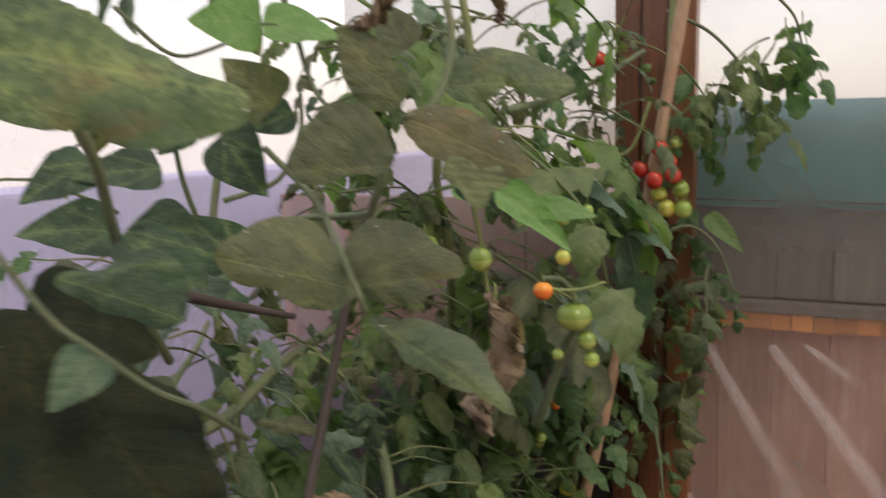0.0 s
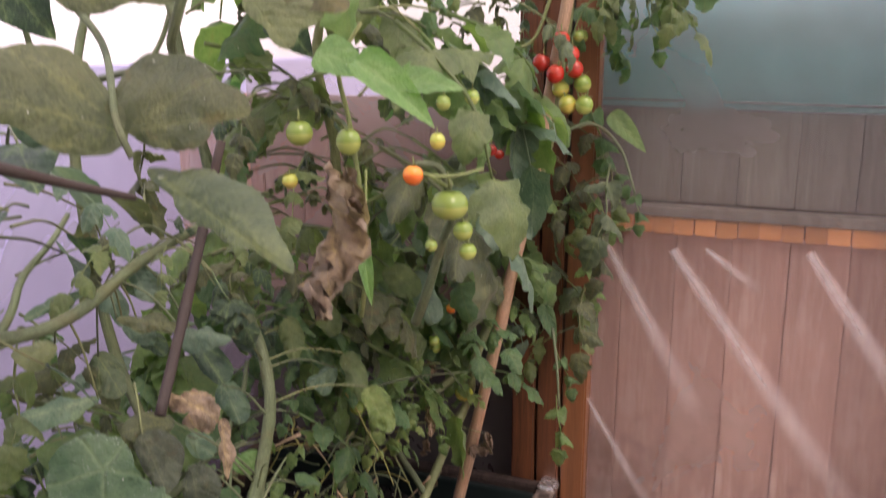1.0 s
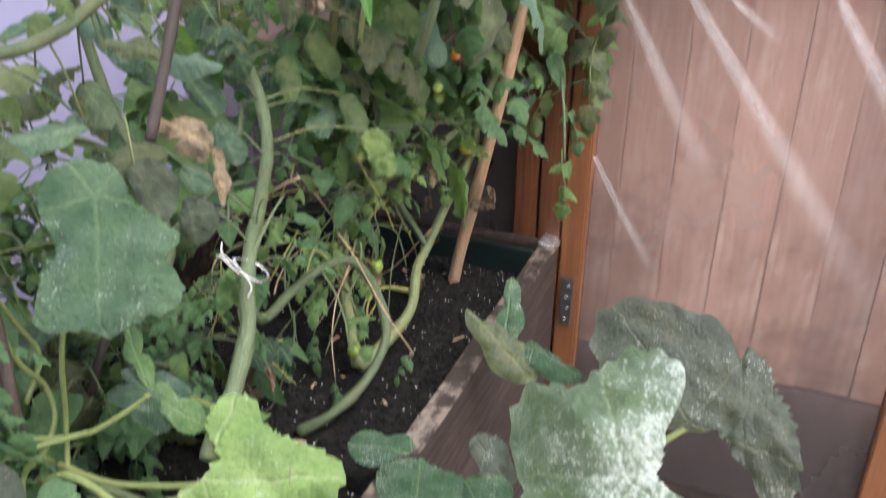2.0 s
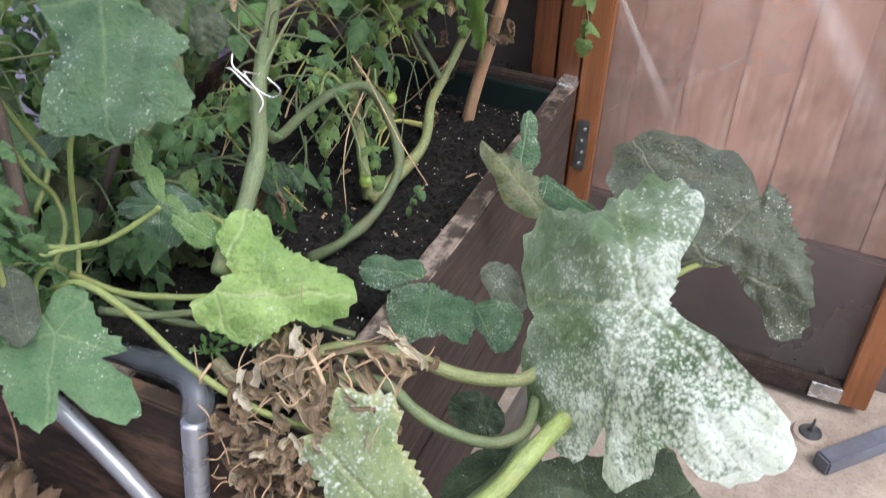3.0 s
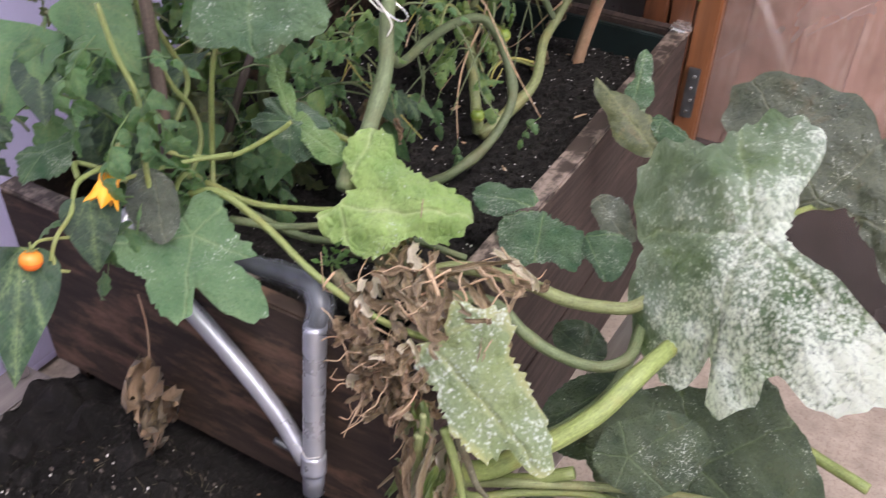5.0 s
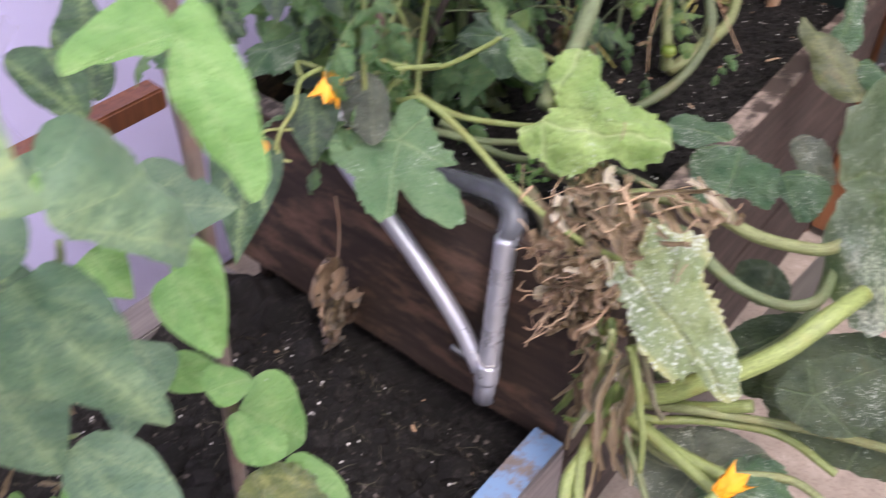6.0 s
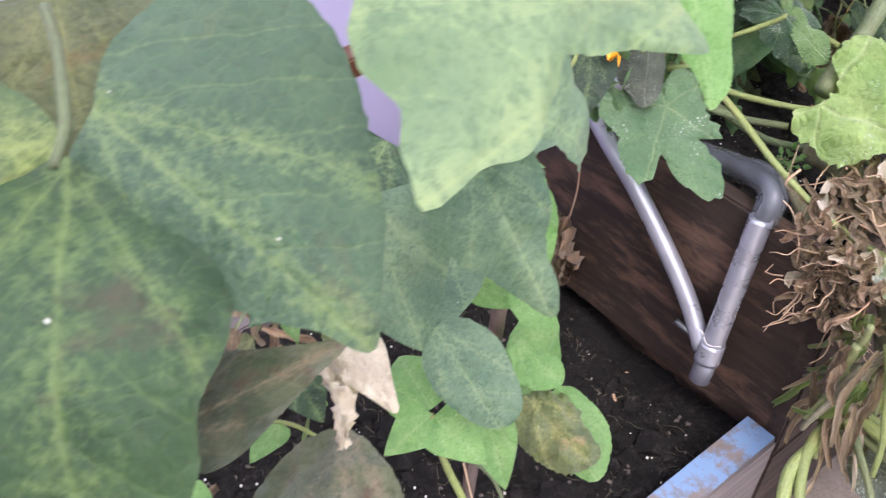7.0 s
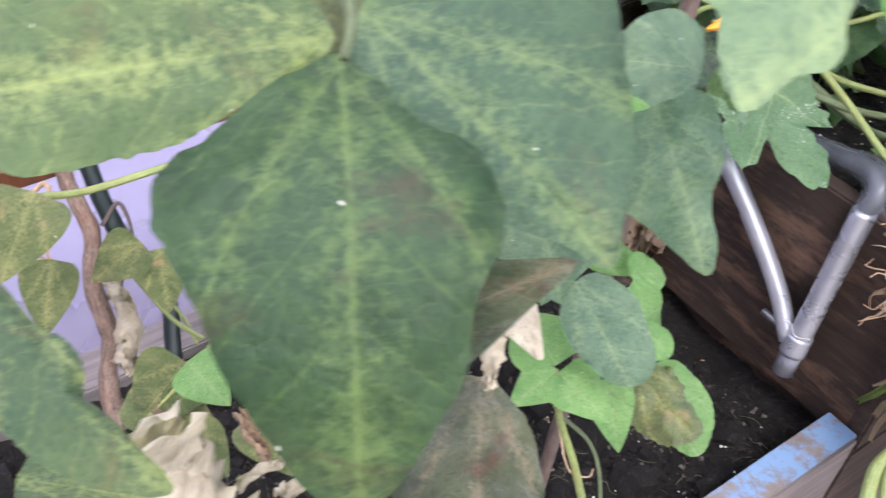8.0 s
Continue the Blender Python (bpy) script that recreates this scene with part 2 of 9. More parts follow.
def stalky(name, colour, scale=(60, 60, 6), rough=0.5, spread=0.35):
    """Stalk skin: streaks along its length, fine specks, dull patches."""
    m, nt, b = graph(name)
    uv = nt.nodes.new("ShaderNodeUVMap")
    uv.uv_map = "UVMap"
    lane = node(nt, "ShaderNodeMapping", Scale=(9.0, 45.0, 1.0))
    nt.links.new(uv.outputs[0], lane.inputs["Vector"])
    g = grain(nt, lane.outputs[0], 1.0, 6, 0.7, 0.3)
    speck = grain(nt, coords(nt), 320.0, 4, 0.7)
    p = grain(nt, coords(nt), 26.0, 4)
    col = ramp(nt, calc(nt, "ADD", calc(nt, "MULTIPLY", g, 0.65), calc(nt, "MULTIPLY", speck, 0.35)), (0.33, tuple(c * (1 - spread) for c in colour)), (0.66, tuple(c * (1 + spread) for c in colour)))
    col = blend(nt, ramp(nt, p, (0.5, (0, 0, 0)), (0.72, (0.55,) * 3)), col, (colour[0] * 1.15, colour[1] * 0.75, colour[2] * 0.6))
    col = blend(nt, ramp(nt, speck, (0.66, (0, 0, 0)), (0.74, (0.6,) * 3)), col, tuple(min(1, c * 2.2 + 0.05) for c in colour))
    nt.links.new(piece_tint(nt, col, 0.8, 1.2), b.inputs["Base Color"])
    b.inputs["Roughness"].default_value = rough
    bump(nt, b, calc(nt, "ADD", g, calc(nt, "MULTIPLY", speck, 0.6)), 0.6, 0.0015)
    return m


def fruit_skin(name, top, low):
    m, nt, b = graph(name)
    sep = nt.nodes.new("ShaderNodeSeparateXYZ")
    nt.links.new(coords(nt), sep.inputs[0])
    g = grain(nt, coords(nt), 90.0, 4)
    h = calc(nt, "ADD", calc(nt, "MULTIPLY_ADD", sep.outputs[2], 25.0, 0.6), calc(nt, "MULTIPLY_ADD", g, 0.4, -0.2))
    nt.links.new(piece_tint(nt, ramp(nt, h, (0.1, low), (0.9, top)), 0.85, 1.15), b.inputs["Base Color"])
    b.inputs["Roughness"].default_value, b.inputs["Subsurface Weight"].default_value = 0.25, 0.15
    b.inputs["Subsurface Radius"].default_value = (0.006, 0.003, 0.001)
    return m


def soil_material():
    m, nt, b = graph("soil")
    vec = coords(nt)
    clod, fine = grain(nt, vec, 38.0, 8, 0.75, 0.5), grain(nt, vec, 190.0, 5, 0.7)
    big = grain(nt, vec, 7.0, 4)
    mixed = calc(nt, "ADD", calc(nt, "MULTIPLY", clod, 0.6), calc(nt, "MULTIPLY", fine, 0.4))
    col = ramp(nt, mixed, (0.40, (0.003, 0.0028, 0.003)), (0.54, (0.011, 0.0098, 0.0094)), (0.67, (0.09, 0.079, 0.072)))
    nt.links.new(blend(nt, calc(nt, "MULTIPLY", big, 0.6), col, (0.008, 0.007, 0.006)), b.inputs["Base Color"])
    b.inputs["Roughness"].default_value, b.inputs["Specular IOR Level"].default_value = 0.85, 0.35
    bump(nt, b, mixed, 1.0, 0.014)
    return m


def concrete_material():
    m, nt, b = graph("concrete")
    vec = coords(nt)
    a, c = grain(nt, vec, 14.0, 8, 0.7), grain(nt, vec, 160.0, 4, 0.7)
    col = ramp(nt, a, (0.3, (0.19, 0.16, 0.135)), (0.55, (0.30, 0.255, 0.215)), (0.75, (0.41, 0.355, 0.305)))
    pit = ramp(nt, c, (0.36, (0.5, 0.5, 0.5)), (0.5, (0.0, 0.0, 0.0)))
    nt.links.new(blend(nt, pit, col, (0.16, 0.12, 0.09)), b.inputs["Base Color"])
    b.inputs["Roughness"].default_value = 0.85
    bump(nt, b, c, 0.4, 0.002)
    return m


def worn_paint(name, paint, under, amount=0.5, along=(60, 60, 6)):
    m, nt, b = graph(name)
    fibre = grain(nt, coords(nt, "Object", along), 1.5, 8, 0.75)
    patch = grain(nt, coords(nt), 22.0, 6, 0.7)
    base = ramp(nt, fibre, (0.3, tuple(c * 0.5 for c in under)), (0.75, under))
    mask = ramp(nt, calc(nt, "ADD", calc(nt, "MULTIPLY", patch, 0.7), calc(nt, "MULTIPLY", fibre, 0.3)), (amount - 0.03, (1, 1, 1)), (amount + 0.05, (0, 0, 0)))
    nt.links.new(piece_tint(nt, blend(nt, mask, base, paint), 0.9, 1.1), b.inputs["Base Color"])
    b.inputs["Roughness"].default_value = 0.6
    bump(nt, b, blend(nt, mask, fibre, (0.8, 0.8, 0.8)), 0.5, 0.0015)
    return m


def low_shade_material():
    """Shade painted over plastic, in ragged clouds that thin out upwards."""
    m, nt, b = graph("painted_low_shade")
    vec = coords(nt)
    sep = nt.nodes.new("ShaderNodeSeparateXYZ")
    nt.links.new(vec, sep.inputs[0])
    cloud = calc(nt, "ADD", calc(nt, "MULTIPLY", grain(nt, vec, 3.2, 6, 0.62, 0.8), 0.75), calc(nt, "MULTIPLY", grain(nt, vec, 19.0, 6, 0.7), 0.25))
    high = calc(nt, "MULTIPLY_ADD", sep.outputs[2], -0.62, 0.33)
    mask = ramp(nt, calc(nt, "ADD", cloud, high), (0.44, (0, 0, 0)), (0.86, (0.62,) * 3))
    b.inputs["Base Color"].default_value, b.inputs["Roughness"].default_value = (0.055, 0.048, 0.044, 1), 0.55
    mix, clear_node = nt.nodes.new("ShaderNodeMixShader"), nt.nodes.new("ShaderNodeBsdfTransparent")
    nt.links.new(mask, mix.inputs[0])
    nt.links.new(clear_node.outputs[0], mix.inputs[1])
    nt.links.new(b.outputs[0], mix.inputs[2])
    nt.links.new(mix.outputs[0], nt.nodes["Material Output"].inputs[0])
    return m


def streak_material():
    """Pale streak of painted light on plastic that fades out to its sides and its end."""
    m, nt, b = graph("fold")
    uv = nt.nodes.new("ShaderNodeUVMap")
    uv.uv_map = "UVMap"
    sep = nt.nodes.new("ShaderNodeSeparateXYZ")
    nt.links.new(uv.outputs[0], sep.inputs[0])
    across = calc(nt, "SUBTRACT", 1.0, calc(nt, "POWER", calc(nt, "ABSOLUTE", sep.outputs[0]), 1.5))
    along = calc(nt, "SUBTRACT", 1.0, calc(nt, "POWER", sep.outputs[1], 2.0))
    streak_noise = calc(nt, "MULTIPLY_ADD", grain(nt, coords(nt), 45.0, 4), 0.6, 0.7)
    amount = calc(nt, "MULTIPLY", calc(nt, "MULTIPLY", across, along), calc(nt, "MULTIPLY", streak_noise, 0.34))
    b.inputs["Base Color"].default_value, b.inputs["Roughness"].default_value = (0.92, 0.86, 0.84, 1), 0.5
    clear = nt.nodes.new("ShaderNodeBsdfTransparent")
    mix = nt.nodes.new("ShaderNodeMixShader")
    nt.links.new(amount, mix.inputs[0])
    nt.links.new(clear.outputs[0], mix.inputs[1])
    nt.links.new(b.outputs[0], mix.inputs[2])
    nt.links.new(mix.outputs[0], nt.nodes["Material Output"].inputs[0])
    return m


WOOD_BED = wood("stained_bed_board", (0.014, 0.0085, 0.006), (0.060, 0.035, 0.023), (4.5, 24, 24), 0.75, 0.55, wear=(0.155, 0.09, 0.058))
WOOD_SIDE = wood("stained_side_board", (0.014, 0.009, 0.007), (0.048, 0.029, 0.022), (40, 2.2, 40), 0.82, 0.4, coat=0.0, wear=(0.060, 0.040, 0.032))
WOOD_RIM = worn_paint("bed_rim", (0.23, 0.185, 0.155), (0.05, 0.036, 0.03), 0.47, (40, 4, 40))
WOOD_POST = wood("varnished_post", (0.055, 0.018, 0.009), (0.25, 0.092, 0.038), (40, 40, 2.2), 0.42, 0.5, coat=0.2)
WOOD_DOOR = wood("varnished_door", (0.13, 0.05, 0.02), (0.27, 0.105, 0.043), (30, 30, 1.6), 0.42, 0.3, coat=0.2)
WOOD_FENCE = wood("fence_plank", (0.41, 0.235, 0.175), (0.62, 0.375, 0.285), (22, 22, 1.1), 0.6, 0.35, 0.78, 1.18, wear=(0.57, 0.41, 0.33))
WOOD_GREY = wood("weathered_plank", (0.130, 0.118, 0.094), (0.28, 0.26, 0.205), (30, 30, 1.6), 0.75, 0.4)
WOOD_BATTEN = wood("pale_grey_batten", (0.17, 0.15, 0.16), (0.34, 0.30, 0.31), (40, 40, 2.2), 0.75, 0.4)
# sunlight falling on the beam is put into this bright orange
WOOD_BEAM = wood("sunlit_orange_beam", (0.62, 0.22, 0.06), (0.95, 0.46, 0.15), (4, 40, 40), 0.5, 0.15, 0.65, 1.25)
WOOD_SILL = wood("old_sill", (0.085, 0.078, 0.078), (0.225, 0.20, 0.195), (40, 2.0, 40), 0.75, 0.5)
PAINT_BLUE = worn_paint("blue_paint", (0.13, 0.225, 0.37), (0.20, 0.17, 0.155), 0.485, (40, 4, 40))
SOIL = soil_material()
CONCRETE = concrete_material()
FILM_SIDE = film("milky_sheet", (0.88, 0.88, 0.96), 0.80, 1.5, 0.1)
FILM_ROOF = film("roof_sheet", (0.9, 0.9, 0.9), 0.5)
FILM_DOOR = film("clear_sheet", (0.60, 0.55, 0.56), 0.71, 2.2, 0.3)
FILM_STREAK = streak_material()
LOW_SHADE = low_shade_material()
NET_TEAL = film("teal_net", (0.20, 0.52, 0.52), 0.24, 9.0)
PIPE = plain("grey_pipe", (0.38, 0.40, 0.45), 0.30, 0.55, 0.16, 14.0, 0.06)
DUCT = plain("dark_grey_duct", (0.10, 0.11, 0.14), 0.45, 0.0, 0.3, 20.0, 0.2)
IRON = plain("dark_iron", (0.12, 0.13, 0.14), 0.45, 0.8)
FOIL = plain("silver_tape", (0.65, 0.65, 0.66), 0.25, 0.85, 0.2, 80.0, 0.6)
BLACK_SHEET = plain("pond_liner", (0.012, 0.022, 0.022), 0.4, 0.0, 0.4, 12.0, 0.8)
BAMBOO = stalky("bamboo", (0.46, 0.30, 0.19), (90, 90, 7), 0.45)
STICK = stalky("old_stick", (0.052, 0.038, 0.032), (90, 90, 8), 0.7)
STEM = stalky("tomato_stem", (0.100, 0.135, 0.066), (60, 60, 6), 0.6, 0.5)
STEM_PALE = stalky("petiole", (0.175, 0.225, 0.075), (90, 90, 5), 0.5, 0.45)
STRAW = stalky("dry_stalk", (0.42, 0.305, 0.20), (80, 80, 12), 0.85, 0.6)
LEAF_BEAN = leafy("bean_leaf", (0.010, 0.036, 0.021), (0.042, 0.094, 0.050), "bean", (0.20, 0.29, 0.12), blight=0.5, mottle=0.6, rot=(0.055, 0.05, 0.028))
LEAF_MOSAIC = leafy("mosaic_bean_leaf", (0.034, 0.078, 0.038), (0.090, 0.138, 0.055), "bean", (0.26, 0.32, 0.12), blight=0.6, mottle=0.75)
LEAF_PALE = leafy("pale_bean_leaf", (0.085, 0.165, 0.092), (0.165, 0.250, 0.135), "bean", (0.28, 0.36, 0.17), blight=0.15, through=0.32, mottle=0.6)
LEAF_BEAN_OLD = leafy("old_bean_leaf", (0.050, 0.072, 0.036), (0.105, 0.122, 0.058), "bean", (0.20, 0.22, 0.09), blight=0.75, mottle=0.5)
LEAF_YOUNG = leafy("young_bean_leaf", (0.100, 0.235, 0.070), (0.180, 0.345, 0.120), "bean", (0.28, 0.40, 0.20), blight=0.08, through=0.4, mottle=0.4)
LEAF_TOM = leafy("tomato_leaf", (0.050, 0.130, 0.056), (0.124, 0.236, 0.102), "bean", (0.19, 0.25, 0.10), blight=0.35, through=0.42, mottle=0.35)
LEAF_SQUASH = leafy("squash_leaf", (0.030, 0.090, 0.046), (0.085, 0.17, 0.085), "palm", (0.20, 0.31, 0.15), powder=0.42, blight=0.1, mottle=0.5, pucker=0.016)
LEAF_LIME = leafy("pale_squash_leaf", (0.20, 0.35, 0.10), (0.40, 0.55, 0.20), "palm", (0.50, 0.59, 0.32), powder=0.34, blight=0.1, through=0.32, mottle=0.6, pucker=0.016)
LEAF_MILDEW = leafy("mildewed_squash_leaf", (0.062, 0.122, 0.058), (0.16, 0.235, 0.12), "palm", (0.25, 0.33, 0.17), powder=1.0, blight=0.05, mottle=0.5, grow=0.14, pucker=0.016)
LEAF_TOM_LIGHT = leafy("light_tomato_leaf", (0.088, 0.182, 0.064), (0.190, 0.298, 0.105), "bean", (0.19, 0.22, 0.085), blight=0.4, through=0.42, mottle=0.35)
LEAF_YELLOW = leafy("yellowing_squash_leaf", (0.13, 0.20, 0.08), (0.26, 0.33, 0.15), "palm", (0.36, 0.40, 0.17), powder=0.66, blight=0.1, edge=(0.40, 0.41, 0.17), mottle=0.5, pucker=0.016)
LEAF_GREY = leafy("dull_squash_leaf", (0.040, 0.056, 0.042), (0.118, 0.138, 0.104), "palm", (0.19, 0.21, 0.155), powder=0.32, blight=0.4, mottle=0.35, pucker=0.007)
LEAF_DRY = leafy("dry_leaf", (0.10, 0.058, 0.036), (0.44, 0.31, 0.205), "bean", (0.22, 0.15, 0.09), blight=0.6, rough=0.85, through=0.15, vary=(0.45, 1.3))
LEAF_STRAW = leafy("bleached_leaf", (0.50, 0.43, 0.34), (0.72, 0.66, 0.56), "bean", (0.6, 0.5, 0.38), blight=0.25, rough=0.85, through=0.25, pucker=0.01)
RED = fruit_skin("ripe_skin", (0.42, 0.04, 0.02), (0.54, 0.035, 0.022))
ORANGE = fruit_skin("orange_skin", (0.75, 0.28, 0.04), (0.80, 0.17, 0.03))
YELLOW = fruit_skin("turning_skin", (0.38, 0.42, 0.08), (0.55, 0.46, 0.10))
GREEN = fruit_skin("green_skin", (0.20, 0.30, 0.06), (0.36, 0.42, 0.11))
PETAL = plain("squash_petal", (0.85, 0.36, 0.02), 0.5, 0.0, 0.25, 40.0)
SLEEVE = film("clear_sleeve", (0.24, 0.27, 0.32), 0.68, 12.0, 0.75)
PERLITE = plain("perlite", (0.7, 0.69, 0.66), 0.8)
CRUMB = plain("dry_crumb", (0.10, 0.086, 0.076), 0.9, 0.0, 0.6, 90.0, 0.4)
PLINTH = plain("plinth", (0.088, 0.066, 0.064), 0.8, 0.0, 0.45, 9.0, 0.4)
PALE_WOOD = wood("pale_lath", (0.38, 0.35, 0.33), (0.62, 0.58, 0.55), (40, 40, 2.2), 0.7, 0.2)
LILAC = plain("lilac_render", (0.46, 0.44, 0.66), 0.85, 0.0, 0.08, 3.0, 0.2)
WHITE_BACKDROP = plain("white_backdrop", (0.82, 0.82, 0.83), 0.85, 0.0, 0.05, 3.0, 0.2)
DARK_BACK = plain("added_dark_wall", (0.20, 0.15, 0.12), 0.85, 0.0, 0.35, 6.0, 0.5)
OLD_STEM = stalky("old_squash_stem", (0.15, 0.145, 0.095), (40, 40, 20), 0.85, 0.7)
DARK_SKIN = plain("courgette_skin", (0.012, 0.03, 0.018), 0.15, 0.0, 0.5, 40.0, 0.1)

# near black: the shade on these leaves is put into their colour
LEAF_DARK = leafy("shade_black_bean_leaf", (0.009, 0.015, 0.009), (0.024, 0.030, 0.015), "bean", (0.045, 0.05, 0.022), blight=0.5, through=0.06, mottle=0.4, rot=(0.04, 0.03, 0.015), gloss=0.08, sheen=0.0)
STEM_YELLOW = stalky("yellowed_twig", (0.26, 0.25, 0.07), (90, 90, 6), 0.6, 0.4)
LEAF_BROWN = leafy("browning_leaf", (0.026, 0.045, 0.022), (0.115, 0.135, 0.075), "bean", (0.26, 0.20, 0.14), blight=1.0, through=0.12, mottle=0.7, rot=(0.085, 0.042, 0.028), pucker=0.012)
LEAF_BEAN_BROWNED = leafy("browned_bean_leaf", (0.009, 0.036, 0.015), (0.040, 0.092, 0.034), "bean", (0.17, 0.25, 0.08), blight=0.85, mottle=0.5, gloss=0.5, sheen=0.03, rough=0.40, rot=(0.055, 0.040, 0.026))
LEAF_BLOTCH = leafy("blotched_leaf", (0.055, 0.095, 0.035), (0.17, 0.20, 0.08), "bean", (0.32, 0.32, 0.14), blight=0.95, mottle=0.8, rot=(0.36, 0.25, 0.14), pucker=0.014)
CANE = stalky("brown_cane", (0.130, 0.100, 0.085), (90, 90, 7), 0.6, 0.5)
# paler bean leaf copy with a bluish sheen mixed into its colour
LEAF_MID = leafy("pale_sheen_bean_leaf", (0.050, 0.118, 0.078), (0.135, 0.222, 0.140), "bean", (0.27, 0.36, 0.20), blight=0.15, mottle=0.5)
CANE_TAN = stalky("weathered_cane", (0.135, 0.095, 0.075), (90, 90, 12), 0.8, 0.8)
FILM_NORTH = film("dull_sheet", (0.34, 0.32, 0.31), 0.55, 3.0, 0.3)
LEAF_SQUASH_PALE = leafy("light_squash_leaf", (0.058, 0.135, 0.070), (0.145, 0.250, 0.132), "palm", (0.22, 0.33, 0.17), powder=0.44, blight=0.1, mottle=0.55, pucker=0.016)
LEAF_SQUASH_LOBED = leafy("deep_lobed_squash_leaf", (0.075, 0.175, 0.080), (0.165, 0.285, 0.145), "palm", (0.26, 0.37, 0.20), powder=0.25, blight=0.08, mottle=0.5, pucker=0.01)
STEM_LIGHT = stalky("light_tomato_stem", (0.165, 0.195, 0.085), (60, 60, 6), 0.6, 0.5)
LEAF_LIGHT = leafy("yellowish_tomato_leaf", (0.125, 0.205, 0.064), (0.235, 0.32, 0.105), "bean", (0.25, 0.28, 0.10), blight=0.3, through=0.35, mottle=0.4)
# darker squash leaf copies: shade from other leaves is put into the colour
LEAF_SQUASH_DULL = leafy("shade_painted_squash_leaf", (0.030, 0.052, 0.030), (0.075, 0.105, 0.058), "palm", (0.13, 0.18, 0.10), powder=0.26, blight=0.2, mottle=0.5, pucker=0.016)
LEAF_SQUASH_DARK = leafy("shade_dark_squash_leaf", (0.016, 0.036, 0.020), (0.045, 0.075, 0.042), "palm", (0.08, 0.12, 0.07), powder=0.2, blight=0.2, mottle=0.4, pucker=0.016)
LEAF_LIME_DULL = leafy("soft_lime_squash_leaf", (0.12, 0.24, 0.09), (0.25, 0.39, 0.16), "palm", (0.30, 0.42, 0.2), powder=0.3, blight=0.1, mottle=0.5, pucker=0.016)
LEAF_BEAN_DULL = leafy("dull_bean_leaf", (0.06, 0.10, 0.055), (0.12, 0.165, 0.085), "bean", (0.24, 0.29, 0.12), blight=0.35, mottle=0.5)
LEAF_RUST = leafy("rusty_bean_leaf", (0.060, 0.080, 0.038), (0.13, 0.125, 0.058), "bean", (0.20, 0.17, 0.07), blight=0.95, mottle=0.5, rot=(0.24, 0.11, 0.045))
LEAF_BEAN_SHINE = leafy("shining_bean_leaf", (0.017, 0.062, 0.034), (0.058, 0.128, 0.068), "bean", (0.22, 0.31, 0.12), blight=0.25, mottle=0.6, gloss=0.7, sheen=0.07, rough=0.38)
LEAF_HUSK = leafy("grey_brown_husk", (0.085, 0.055, 0.034), (0.38, 0.28, 0.185), "bean", (0.48, 0.37, 0.25), blight=0.5, rough=0.85, through=0.12, mottle=0.6, pucker=0.008, vary=(0.55, 1.3), rot=(0.06, 0.04, 0.028), gloss=0.25, sheen=0.05)
LEAF_DUSKY = leafy("bluish_leaf", (0.062, 0.130, 0.088), (0.138, 0.215, 0.150), "bean", (0.24, 0.33, 0.20), blight=0.15, mottle=0.4)
LEAF_GREYED = leafy("wilting_grey_green_leaf", (0.060, 0.085, 0.058), (0.135, 0.165, 0.115), "bean", (0.20, 0.23, 0.14), blight=0.4, mottle=0.5, pucker=0.008)
LEAF_OLIVE = leafy("olive_tomato_leaf", (0.095, 0.150, 0.060), (0.185, 0.252, 0.104), "bean", (0.22, 0.25, 0.11), blight=0.3, mottle=0.4, through=0.4)
LEAF_TAN = leafy("tan_withered_leaf", (0.15, 0.105, 0.07), (0.40, 0.31, 0.22), "bean", (0.5, 0.38, 0.17), blight=0.6, rough=0.8, through=0.2, mottle=0.7, pucker=0.01, rot=(0.10, 0.06, 0.03))
LEAF_PALE_UNDER = leafy("pale_leaf_underside", (0.13, 0.17, 0.08), (0.22, 0.26, 0.13), "bean", (0.28, 0.31, 0.15), blight=0.2, mottle=0.4)

# ---- building tools ----
def mesh_of(name, verts, faces, uvs=None, smooth=True):
    me = bpy.data.meshes.new(name)
    me.from_pydata([tuple(v) for v in verts], [], faces)
    if uvs is not None:
        layer = me.uv_layers.new(name="UVMap")
        for loop in me.loops:
            layer.data[loop.index].uv = uvs[loop.vertex_index]
    if smooth:
        me.polygons.foreach_set("use_smooth", [True] * len(me.polygons))
    me.update()
    return me


def put(name, me, material, parent=None, m=None, label="", **tags):
    """A mesh as an object of its own, under a thing or on its own."""
    if isinstance(me, bmesh.types.BMesh):
        bm, me = me, bpy.data.meshes.new(name)
        bm.to_mesh(me)
        bm.free()
    if not me.materials:
        me.materials.append(material)
    ob = new(name, me)
    if parent is not None:
        ob.parent = parent
    ob.matrix_local = m if m is not None else Matrix()
    if label or tags:
        tagged(ob, label, **tags)
    return ob


def own(me, material):
    """The same shape with another material."""
    c = me.copy()
    c.materials.clear()
    c.materials.append(material)
    return c


def thing(name, place, label, category, group="", kind=""):
    ob = new(name)
    ob.location = place
    ob.empty_display_size = 0.05
    return tagged(ob, label, category, group, kind)


